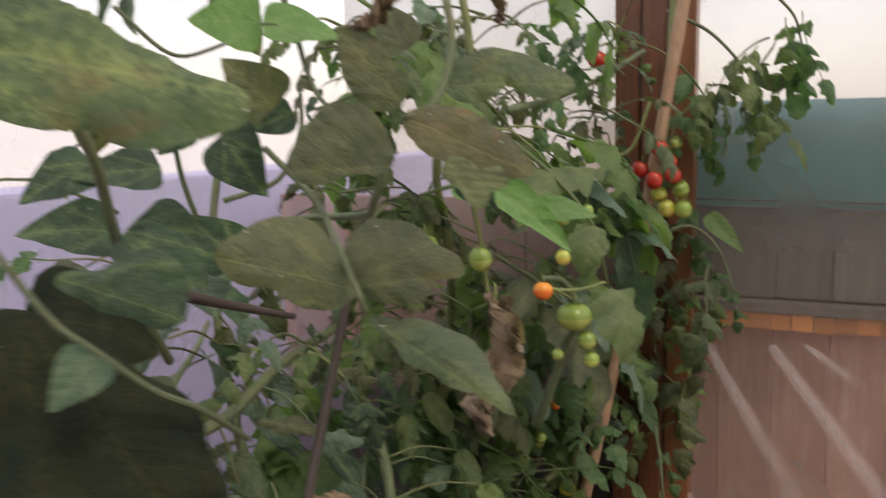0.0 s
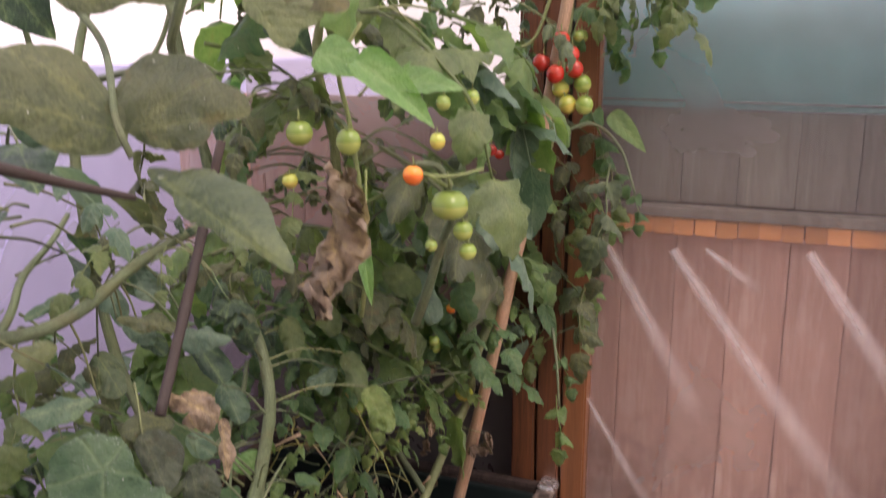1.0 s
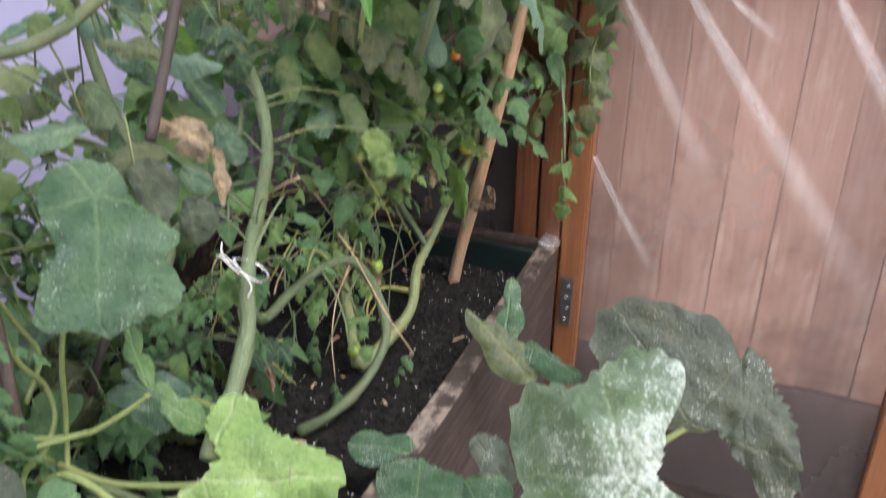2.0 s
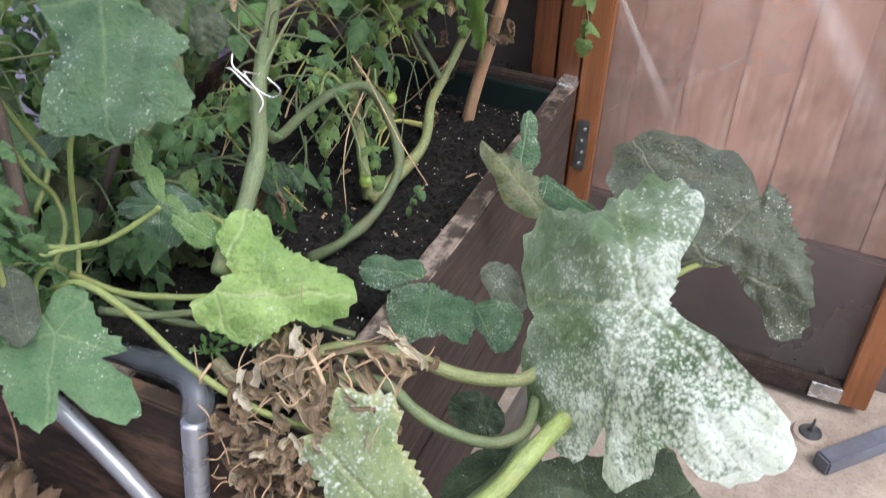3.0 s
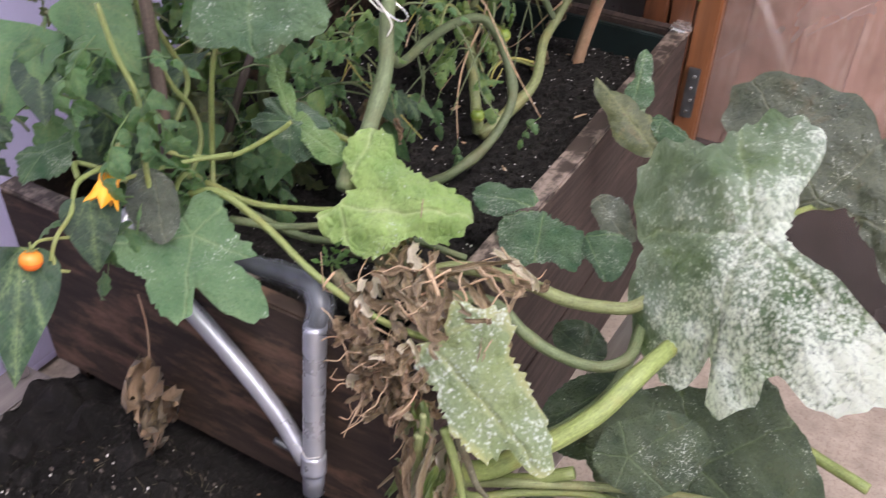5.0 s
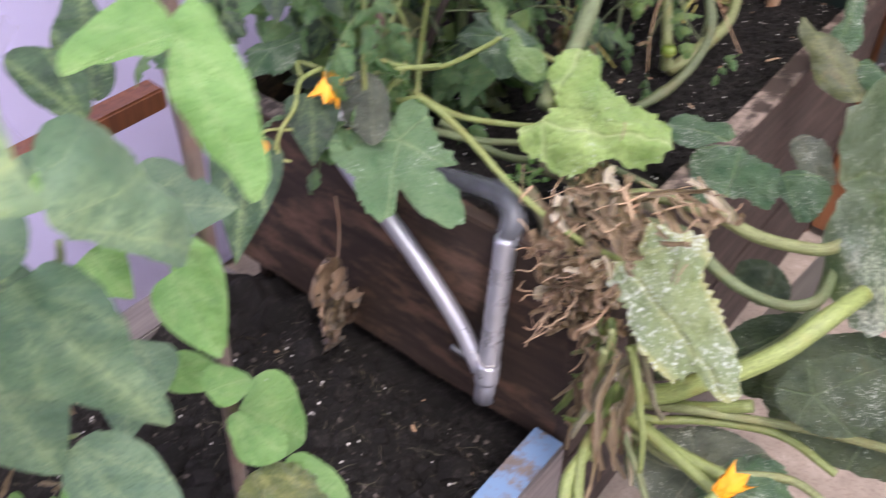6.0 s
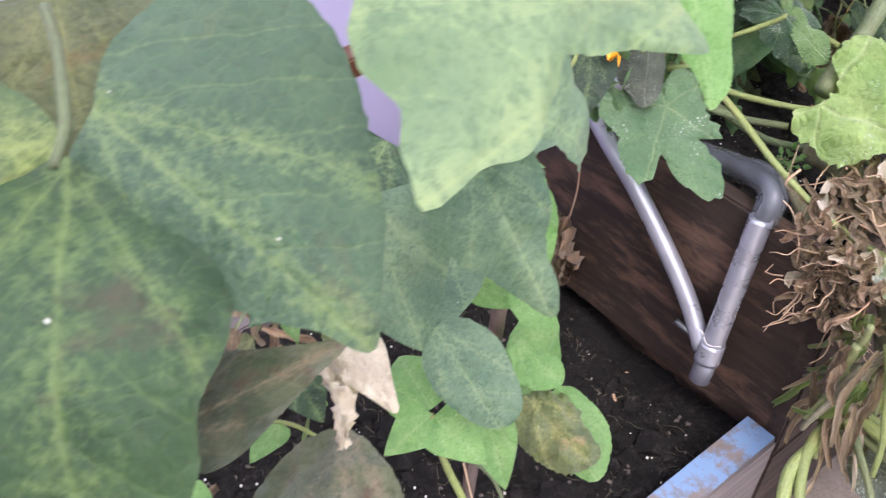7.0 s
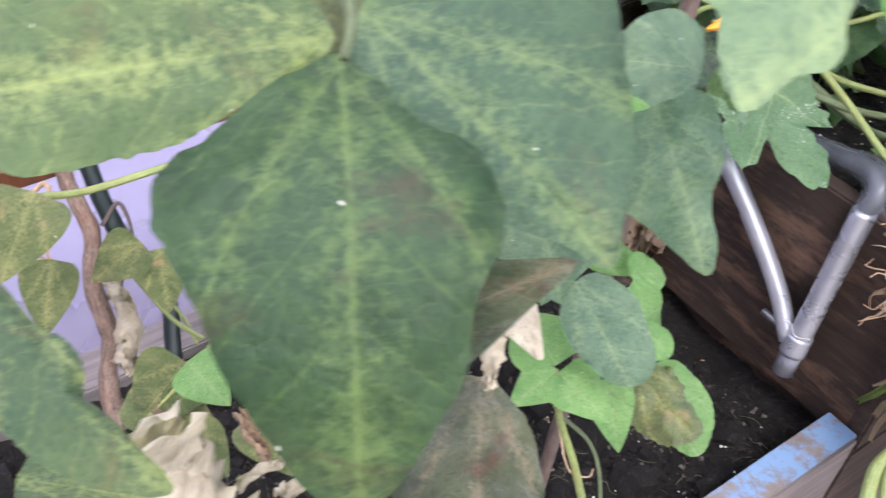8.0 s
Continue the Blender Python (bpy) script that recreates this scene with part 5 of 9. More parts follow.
shaped_leaf(bean, "bean", LEAF_BEAN_SHINE, (-0.265, -0.095, 1.021), (-0.190, -0.065, 0.977), (0.561, -0.287, 0.776), (-0.14, 0.40), ((4, 0.53), (13, 0.62), (24, 0.49), (46, 0.40), (71, 0.32), (104, 0.37), (128, 0.44), (160, 0.42), (182, 0.48), (212, 0.51), (236, 0.49), (254, 0.47), (275, 0.40), (310, 0.35), (345, 0.43)), ripple=0.03, bends=((0, 0.5, 0, 18, 0.5),))
shaped_leaf(bean, "bean", LEAF_MOSAIC, (-0.261, -0.104, 1.017), (-0.271, -0.196, 1.023), (0.745, -0.043, 0.666), (0.06, 0.51), ((54, 0.36), (122, 0.30), (159, 0.41), (185, 0.52), (192, 0.50), (201, 0.40), (225, 0.29), (264, 0.26), (296, 0.29), (325, 0.42), (353, 0.50)), ripple=0.03)
shaped_leaf(bean, "bean", LEAF_MID, (-0.278, 0.043, 0.932), (-0.250, 0.069, 0.847), (0.905, -0.383, 0.183), (0.06, 0.33), ((4, 0.49), (24, 0.30), (67, 0.23), (117, 0.27), (155, 0.33), (192, 0.34), (219, 0.40), (241, 0.34), (276, 0.28), (331, 0.35), (354, 0.68)), ripple=0.05)
shaped_leaf(bean, "bean", LEAF_PALE, (-0.183, 0.022, 1.045), (-0.170, -0.073, 1.035), (0.571, -0.002, 0.821), (0.18, 0.37), ((2, 0.43), (16, 0.47), (40, 0.42), (67, 0.31), (128, 0.29), (156, 0.53), (174, 0.50), (193, 0.45), (210, 0.45), (222, 0.46), (228, 0.25), (277, 0.11), (305, 0.21), (319, 0.35), (333, 0.43), (340, 0.57), (351, 0.51)), ripple=0.04, label="pale green leaf, soft and broad")
shaped_leaf(bean, "bean", LEAF_MID, (-0.270, 0.063, 0.955), (-0.292, 0.130, 0.884), (0.830, 0.510, 0.227), (-0.17, 0.38), ((0, 0.52), (15, 0.65), (55, 0.29), (124, 0.25), (155, 0.42), (176, 0.42), (197, 0.47), (243, 0.27), (281, 0.21), (341, 0.25)), ripple=0.05, bends=((0, 0, 90, 20, 0.3),))
shaped_leaf(bean, "bean", LEAF_MID, (-0.268, 0.049, 0.953), (-0.276, 0.012, 0.965), (0.730, 0.061, 0.680), (0.06, 0.42), ((45, 0.47), (84, 0.45), (146, 0.55), (181, 0.46), (251, 0.32), (312, 0.52), (354, 0.60)), ripple=0.05)
shaped_leaf(bean, "bean", LEAF_BEAN, (-0.484, 0.187, 0.848), (-0.514, 0.167, 0.883), (0.796, -0.263, 0.545), (0.08, 0.55), ((41, 0.45), (108, 0.40), (155, 0.49), (190, 0.58), (239, 0.31), (313, 0.33), (355, 0.56)), ripple=0.06)
shaped_leaf(bean, "bean", LEAF_BEAN, (-0.500, 0.204, 0.846), (-0.520, 0.227, 0.905), (0.765, -0.461, 0.450), (-0.01, 0.53), ((33, 0.31), (115, 0.25), (173, 0.54), (205, 0.35), (317, 0.35), (356, 0.52)), ripple=0.06)
shaped_leaf(bean, "bean", LEAF_PALE, (-0.298, 0.105, 0.921), (-0.293, 0.118, 0.895), (0.959, -0.274, 0.071), (0.10, 0.34), ((24, 0.25), (146, 0.38), (211, 0.38), (288, 0.48), (320, 0.62), (351, 0.73)), ripple=0.05)
shaped_leaf(bean, "bean", LEAF_YOUNG, (-0.257, 0.116, 1.010), (-0.226, 0.114, 0.954), (0.777, -0.441, 0.449), (-0.02, 0.39), ((2, 0.62), (11, 0.39), (65, 0.18), (134, 0.24), (164, 0.33), (184, 0.49), (200, 0.54), (218, 0.37), (259, 0.27), (322, 0.32)), ripple=0.04, bends=((0, 0, 90, 20, 0.2), (0, 0, -90, 20, 0.2)))
shaped_leaf(bean, "bean", LEAF_YOUNG, (-0.258, 0.115, 1.010), (-0.265, 0.078, 1.009), (0.732, -0.166, 0.661), (0.14, 0.38), ((33, 0.31), (98, 0.27), (136, 0.42), (174, 0.47), (213, 0.41), (271, 0.21), (335, 0.36), (347, 0.64)), ripple=0.04)
shaped_leaf(bean, "bean", LEAF_MID, (-0.312, 0.049, 0.805), (-0.266, 0.057, 0.761), (0.676, -0.334, 0.657), (-0.02, 0.47), ((4, 0.53), (47, 0.32), (109, 0.31), (148, 0.40), (196, 0.46), (236, 0.39), (298, 0.38), (345, 0.57)), ripple=0.05)
shaped_leaf(bean, "bean", LEAF_BLOTCH, (-0.347, 0.164, 0.621), (-0.280, 0.172, 0.599), (0.328, -0.341, 0.881), (0.00, 0.47), ((26, 0.45), (79, 0.39), (133, 0.48), (150, 0.53), (179, 0.51), (212, 0.44), (259, 0.40), (309, 0.50), (344, 0.52)), ripple=0.26, teeth=0.02, bends=((0.1, 0.1, 90, 50, 0.3), (0, 0.1, -90, 40, 0.3), (0, 0.7, 0, 40, 0.2)), label="blotched yellow and brown withering leaf")
shaped_leaf(bean, "bean", LEAF_YOUNG, (-0.353, 0.177, 0.611), (-0.280, 0.176, 0.583), (0.324, -0.361, 0.875), (-0.12, 0.56), ((16, 0.46), (54, 0.34), (150, 0.35), (196, 0.48), (234, 0.34), (287, 0.29), (340, 0.35)), ripple=0.05)
shaped_leaf(bean, "bean", LEAF_YOUNG, (-0.374, 0.175, 0.654), (-0.328, 0.178, 0.644), (0.227, -0.372, 0.900), (0.09, 0.48), ((26, 0.42), (72, 0.36), (141, 0.33), (189, 0.55), (234, 0.23), (344, 0.52)), ripple=0.05)
shaped_leaf(bean, "bean", LEAF_BROWN, (-0.310, -0.009, 0.772), (-0.251, -0.050, 0.748), (0.267, -0.158, 0.951), (0.07, 0.43), ((23, 0.62), (56, 0.64), (87, 0.59), (118, 0.47), (153, 0.43), (189, 0.44), (234, 0.39), (286, 0.49), (300, 0.60), (317, 0.64), (349, 0.60)), ripple=0.14, bends=((0, 0, 90, 22, 0.3), (0, 0, -90, 22, 0.3)), label="brown-veined dying leaf")
shaped_leaf(bean, "bean", LEAF_MOSAIC, (-0.286, -0.197, 0.974), (-0.222, -0.176, 0.934), (0.524, -0.006, 0.851), (0.08, 0.55), ((10, 0.36), (40, 0.24), (89, 0.19), (147, 0.30), (173, 0.49), (188, 0.55), (192, 0.41), (203, 0.22), (322, 0.08), (344, 0.27), (350, 0.47)), ripple=0.04)
leaf(bean, "bean", 5, LEAF_BROWN, (-0.226, -0.113, 0.944), (-0.205, -0.066, 0.967), (0.551, -0.289, 0.783), 0.6)
leaf(bean, "bean", 5, LEAF_BEAN_OLD, (-0.336, -0.077, 1.018), (-0.292, -0.095, 0.957), (0.782, -0.253, 0.570), 1.1)
leaf(bean, "bean", 4, LEAF_BEAN_OLD, (-0.437, 0.051, 0.736), (-0.408, 0.057, 0.713), (0.555, -0.228, 0.800), 1.2)
leaf(bean, "bean", 1, LEAF_MID, (-0.420, 0.146, 0.724), (-0.383, 0.099, 0.693), (0.470, -0.410, 0.782), 1.1)
leaf(bean, "bean", 3, LEAF_YOUNG, (-0.397, 0.148, 0.708), (-0.358, 0.177, 0.702), (0.332, -0.356, 0.873), 0.8)
leaf(bean, "bean", 0, LEAF_YOUNG, (-0.449, 0.146, 0.784), (-0.418, 0.151, 0.758), (0.499, -0.432, 0.751), 1.2)
leaf(bean, "bean", 1, LEAF_MID, (-0.413, 0.114, 0.870), (-0.409, 0.139, 0.886), (0.606, -0.379, 0.700), 1.3)
leaf(bean, "bean", 0, LEAF_BEAN, (-0.440, 0.067, 0.790), (-0.464, 0.074, 0.823), (0.643, -0.271, 0.717), 1.2)
leaf(bean, "bean", 2, LEAF_YOUNG, (-0.427, 0.099, 0.793), (-0.419, 0.079, 0.774), (0.555, -0.280, 0.784), 1.3)
leaf(bean, "bean", 2, LEAF_MID, (-0.354, 0.037, 0.868), (-0.296, 0.035, 0.802), (0.588, -0.288, 0.756), 0.95)
leaf(bean, "bean", 1, LEAF_MID, (-0.437, 0.178, 0.809), (-0.381, 0.213, 0.814), (0.523, -0.430, 0.736), 1.1)
leaf(bean, "bean", 0, LEAF_YOUNG, (-0.413, 0.143, 0.823), (-0.370, 0.183, 0.810), (0.370, -0.284, 0.884), 0.55)
leaf(bean, "bean", 2, LEAF_YOUNG, (-0.413, 0.126, 0.879), (-0.392, 0.125, 0.853), (0.589, -0.375, 0.716), 0.9)
leaf(bean, "bean", 3, LEAF_YOUNG, (-0.397, 0.186, 0.790), (-0.348, 0.163, 0.746), (0.498, -0.423, 0.757), 0.6)
leaf(bean, "bean", 0, LEAF_YOUNG, (-0.310, 0.047, 0.735), (-0.308, 0.012, 0.730), (0.327, -0.268, 0.906), 1.05)
leaf(bean, "bean", 1, LEAF_YOUNG, (-0.309, 0.047, 0.734), (-0.270, 0.053, 0.729), (0.300, -0.296, 0.907), 1.05)
leaf(bean, "bean", 2, LEAF_YOUNG, (-0.312, 0.048, 0.737), (-0.363, 0.059, 0.737), (0.380, -0.312, 0.871), 1)
leaf(bean, "bean", 3, LEAF_YOUNG, (-0.311, 0.091, 0.696), (-0.272, 0.073, 0.679), (0.314, -0.354, 0.881), 0.9)
leaf(bean, "bean", 2, LEAF_YOUNG, (-0.403, 0.198, 0.617), (-0.372, 0.246, 0.549), (0.303, -0.349, 0.887), 1)
leaf(bean, "bean", 9, LEAF_STRAW, (-0.315, -0.003, 0.832), (-0.272, -0.002, 0.815), (0.430, -0.315, 0.846), 0.7, "curled bleached dead leaf")
leaf(bean, "dry", 1, LEAF_STRAW, (-0.314, -0.013, 0.825), (-0.279, -0.030, 0.806), (0.465, -0.297, 0.834), 0.9, "curled bleached dead leaf")
leaf(bean, "dry", 4, LEAF_STRAW, (-0.278, -0.181, 0.882), (-0.250, -0.151, 0.854), (0.363, -0.053, 0.930), 1, "curled bleached dead leaf")
leaf(bean, "bean", 3, LEAF_MOSAIC, (-0.294, -0.213, 0.870), (-0.257, -0.153, 0.846), (0.331, -0.015, 0.944), 0.6)
leaf(bean, "dry", 2, LEAF_STRAW, (-0.301, -0.143, 0.791), (-0.302, -0.121, 0.796), (0.392, -0.110, 0.913), 0.6)
leaf(bean, "dry", 0, LEAF_DRY, (-0.550, -0.107, 0.555), (-0.565, -0.074, 0.573), (0.509, -0.110, 0.854), 1.2)
leaf(bean, "dry", 1, LEAF_DRY, (-0.677, -0.119, 0.504), (-0.642, -0.134, 0.471), (0.535, -0.061, 0.843), 0.5)
leaf(bean, "bean", 2, LEAF_BLOTCH, (-0.587, -0.157, 0.759), (-0.544, -0.196, 0.736), (0.688, -0.022, 0.725), 1)
leaf(bean, "bean", 1, LEAF_BLOTCH, (-0.621, -0.160, 0.673), (-0.586, -0.185, 0.635), (0.642, -0.024, 0.766), 0.9)
leaf(bean, "bean", 4, LEAF_BLOTCH, (-0.555, -0.100, 0.586), (-0.535, -0.156, 0.564), (0.509, -0.071, 0.858), 1.2)
leaf(bean, "bean", 0, LEAF_YOUNG, (-0.529, -0.105, 0.616), (-0.494, -0.089, 0.591), (0.437, -0.098, 0.894), 1.2)
leaf(bean, "bean", 3, LEAF_BLOTCH, (-0.484, -0.126, 0.603), (-0.445, -0.112, 0.578), (0.423, -0.082, 0.902), 1.1)
leaf(bean, "bean", 1, LEAF_BLOTCH, (-0.639, -0.093, 0.642), (-0.632, -0.139, 0.628), (0.646, -0.089, 0.758), 1.1)
leaf(bean, "bean", 2, LEAF_BLOTCH, (-0.632, -0.083, 0.636), (-0.596, -0.095, 0.597), (0.618, -0.121, 0.777), 0.9)
leaf(bean, "dry", 3, LEAF_STRAW, (-0.701, -0.117, 0.556), (-0.630, -0.131, 0.514), (0.603, -0.071, 0.794), 0.5, "torn pale shred of leaf")
leaf(bean, "dry", 1, LEAF_DRY, (-0.724, -0.107, 0.553), (-0.673, -0.126, 0.513), (0.621, -0.076, 0.780), 0.5)
leaf(bean, "dry", 4, LEAF_DRY, (-0.558, -0.100, 0.576), (-0.524, -0.131, 0.557), (0.500, -0.084, 0.862), 1)
leaf(bean, "dry", 0, LEAF_DRY, (-0.442, -0.099, 0.651), (-0.398, -0.101, 0.645), (0.447, -0.124, 0.886), 0.8)
leaf(bean, "dry", 2, LEAF_STRAW, (-0.320, -0.098, 0.765), (-0.300, -0.125, 0.771), (0.407, -0.148, 0.901), 0.7)
leaf(bean, "bean", 3, LEAF_BLOTCH, (-0.569, -0.144, 0.566), (-0.504, -0.095, 0.547), (0.430, -0.069, 0.900), 0.9)
leaf(bean, "bean", 4, LEAF_BLOTCH, (-0.448, -0.091, 0.632), (-0.398, -0.084, 0.624), (0.406, -0.127, 0.905), 0.9)
leaf(bean, "bean", 2, LEAF_YOUNG, (-0.396, -0.080, 0.673), (-0.349, -0.075, 0.669), (0.382, -0.154, 0.911), 0.8)
leaf(bean, "dry", 3, LEAF_DRY, (-0.449, -0.084, 0.585), (-0.441, -0.043, 0.590), (0.429, -0.154, 0.890), 0.7)
leaf(bean, "bean", 0, LEAF_BLOTCH, (-0.301, -0.213, 0.863), (-0.280, -0.173, 0.835), (0.361, 0.003, 0.932), 0.5)
stalk("dry_tendril", ((-0.683, -0.151, 0.688), (-0.675, -0.141, 0.695), (-0.668, -0.148, 0.652), (-0.670, -0.164, 0.638), (-0.659, -0.146, 0.627)), (0.0022, 0.001), STRAW, bean)
stalk("dry_tendril", ((-0.700, -0.094, 0.559), (-0.672, -0.081, 0.547), (-0.642, -0.074, 0.534), (-0.613, -0.076, 0.534)), (0.0025, 0.0015), STEM_PALE, bean)
stalk("dry_tendril", ((-0.747, -0.103, 0.581), (-0.754, -0.082, 0.594), (-0.733, -0.082, 0.568), (-0.720, -0.096, 0.551)), (0.0022, 0.0012), STICK, bean)
stalk("stem", ((-0.542, -0.144, 0.557), (-0.542, -0.121, 0.573), (-0.542, -0.095, 0.590), (-0.550, -0.081, 0.599)), (0.002, 0.0014), STEM_PALE, bean)
stalk("stem", ((-0.349, 0.106, 0.599), (-0.336, 0.121, 0.576), (-0.324, 0.126, 0.550), (-0.310, 0.122, 0.518)), (0.0016, 0.0016), STEM, bean)
stalk("dry_tendril", ((-0.370, 0.126, 0.546), (-0.345, 0.117, 0.530), (-0.332, 0.126, 0.528), (-0.333, 0.132, 0.533)), (0.001, 0.0006), STRAW, bean)
leaf(bean, "bean", 0, LEAF_YOUNG, (-0.420, 0.003, 0.648), (-0.402, -0.029, 0.651), (0.414, -0.185, 0.891), 0.9)
leaf(bean, "bean", 1, LEAF_BEAN, (-0.364, -0.007, 0.759), (-0.338, -0.006, 0.741), (0.447, -0.253, 0.858), 1.1)
leaf(bean, "bean", 7, LEAF_YOUNG, (-0.365, 0.151, 0.812), (-0.321, 0.145, 0.771), (0.491, -0.331, 0.806), 0.9)
leaf(bean, "bean", 3, LEAF_YOUNG, (-0.356, 0.148, 0.717), (-0.350, 0.187, 0.707), (0.365, -0.260, 0.894), 1)
stalk("stem", ((-0.290, -0.092, 1.034), (-0.273, -0.096, 1.031), (-0.260, -0.101, 1.027), (-0.251, -0.105, 1.024), (-0.244, -0.111, 1.021)), (0.0014, 0.0011), STEM, bean, knobs=0.5)
stalk("stem", ((-0.343, 0.090, 0.888), (-0.354, 0.089, 0.867), (-0.397, 0.085, 0.832), (-0.418, 0.066, 0.813), (-0.443, 0.050, 0.771), (-0.458, 0.038, 0.695)), (0.002, 0.003), STEM, bean)
stalk("stem", ((-0.310, 0.046, 0.735), (-0.308, 0.054, 0.688), (-0.298, 0.062, 0.650), (-0.291, 0.072, 0.604)), (0.002, 0.003), STEM_PALE, bean)
stalk("stem", ((-0.429, -0.018, 0.648), (-0.420, 0.003, 0.648), (-0.421, 0.029, 0.608), (-0.403, 0.055, 0.557)), (0.0015, 0.0015), STEM_PALE, bean)
stalk("stem", ((-0.649, -0.156, 0.709), (-0.658, -0.119, 0.692), (-0.651, -0.064, 0.695), (-0.623, -0.009, 0.713)), (0.003, 0.003), STEM_PALE, bean)
stalk("stem", ((-0.672, -0.103, 0.587), (-0.623, -0.090, 0.568), (-0.601, -0.073, 0.551)), (0.002, 0.002), STEM_PALE, bean)
stalk("dry_tendril", ((-0.667, -0.141, 0.701), (-0.666, -0.149, 0.666), (-0.660, -0.159, 0.643), (-0.660, -0.148, 0.628)), (0.0018, 0.001), STRAW, bean)
leaf(bean, "bean", 6, LEAF_MID, (-0.376, 0.037, 0.846), (-0.356, -0.030, 0.819), (0.605, -0.195, 0.772), 1)
leaf(bean, "bean", 8, LEAF_BEAN, (-0.387, 0.077, 0.865), (-0.369, 0.030, 0.836), (0.581, -0.270, 0.768), 1.1)

# ---- squash plant trailing over the bed edge ----
squash = thing("squash_plant", (-0.50, 0.64, 0.49), "sprawling squash plant with mildewed lobed leaves", "squash plant")
shaped_leaf(squash, "palm", LEAF_MILDEW, (-0.045, 0.769, 0.670), (0.107, 0.698, 0.630), (-0.048, -0.560, 0.827), (0.00, 0.03), ((7, 1.07), (27, 0.96), (36, 0.72), (49, 0.91), (69, 1.03), (73, 0.67), (78, 0.93), (82, 1.08), (112, 1.09), (136, 0.84), (151, 0.92), (172, 0.94), (198, 0.60), (228, 0.79), (243, 0.82), (258, 0.64), (262, 0.34), (315, 0.15), (343, 0.43), (354, 0.88), (359, 1.01)), teeth=0.03, ripple=0.19, bends=((0, 0, 110, 48, 0.3),), label="big drooping leaf white with mildew")
shaped_leaf(squash, "palm", LEAF_GREY, (-0.006, 0.961, 0.608), (0.111, 0.932, 0.606), (-0.168, -0.737, 0.654), (-0.33, 0.39), ((26, 0.71), (42, 0.94), (54, 0.96), (61, 0.82), (68, 0.53), (120, 0.37), (156, 1.07), (180, 1.58), (188, 1.70), (201, 1.57), (217, 1.13), (233, 0.88), (247, 0.43), (253, 0.58), (304, 0.34), (356, 0.45)), teeth=0.05, ripple=0.13, bends=((0.35, 0.2, 40, 35, 0.4),), label="dull grey-green drooping leaf")
shaped_leaf(squash, "palm", LEAF_SQUASH_DULL, (-0.023, 0.678, 0.437), (-0.112, 0.658, 0.428), (0.020, -0.494, 0.869), (0.20, -0.03), ((14, 1.16), (47, 0.89), (91, 0.75), (122, 1.13), (145, 1.06), (172, 1.19), (202, 1.37), (234, 1.00), (281, 0.90), (322, 1.18), (351, 1.31)), teeth=0.02, ripple=0.08, label="dull green leaf with shade put into its colour")
shaped_leaf(squash, "palm", LEAF_YELLOW, (-0.276, 0.558, 0.589), (-0.132, 0.520, 0.526), (0.228, -0.506, 0.832), (-0.07, 0.37), ((5, 0.64), (13, 0.56), (17, 0.42), (39, 0.44), (66, 0.33), (120, 0.26), (158, 0.42), (184, 0.34), (202, 0.50), (219, 0.46), (238, 0.45), (253, 0.39), (262, 0.25), (317, 0.29), (345, 0.47)), teeth=0.03, ripple=0.08, bends=((0.1, 0.45, 90, -25, 0.2),), label="yellowing leaf with pale mildew spots")
shaped_leaf(squash, "palm", LEAF_LIME, (-0.423, 0.631, 0.647), (-0.307, 0.702, 0.631), (0.389, -0.462, 0.797), (-0.12, 0.40), ((8, 0.62), (20, 0.59), (37, 0.53), (65, 0.34), (106, 0.52), (130, 0.53), (158, 0.62), (166, 0.41), (193, 0.33), (218, 0.52), (239, 0.55), (259, 0.47), (271, 0.29), (325, 0.29), (353, 0.48)), teeth=0.035, ripple=0.15, bends=((0, 0.4, 90, 28, 0.2),), label="bright lime green young leaf")
shaped_leaf(squash, "palm", LEAF_SQUASH_LOBED, (-0.535, 0.534, 0.627), (-0.497, 0.467, 0.581), (0.427, -0.341, 0.838), (0.04, 0.25), ((0, 0.77), (26, 0.65), (48, 0.52), (62, 0.61), (81, 0.76), (95, 0.75), (111, 0.58), (122, 0.28), (171, 0.48), (179, 0.73), (195, 0.83), (215, 0.68), (240, 0.61), (264, 0.75), (270, 0.51), (290, 0.92), (305, 1.11), (318, 0.91), (327, 0.60), (340, 0.37), (348, 0.64)), teeth=0.045, ripple=0.09, bends=((0, 0, 90, -18, 0.3),))
shaped_leaf(squash, "palm", LEAF_GREY, (-0.570, 0.531, 0.690), (-0.539, 0.502, 0.639), (0.611, -0.473, 0.634), (0.06, 0.43), ((26, 0.45), (68, 0.44), (120, 0.45), (160, 0.54), (183, 0.51), (216, 0.44), (280, 0.38), (329, 0.52), (359, 0.62)), teeth=0.01, ripple=0.04, bends=((0, 0, 90, 30, 0.3), (0, 0, -90, 30, 0.3)))
shaped_leaf(squash, "palm", LEAF_SQUASH_PALE, (-0.562, 0.698, 0.896), (-0.501, 0.614, 0.801), (0.494, -0.474, 0.729), (-0.05, 0.45), ((0, 0.55), (17, 0.52), (30, 0.59), (46, 0.62), (64, 0.45), (107, 0.32), (139, 0.62), (156, 0.73), (185, 0.69), (203, 0.44), (243, 0.45), (257, 0.49), (280, 0.37), (297, 0.54), (316, 0.57), (335, 0.49)), teeth=0.02, ripple=0.13, bends=((0, 0.55, 0, 30, 0.4),), label="broad lobed leaf flecked with white")
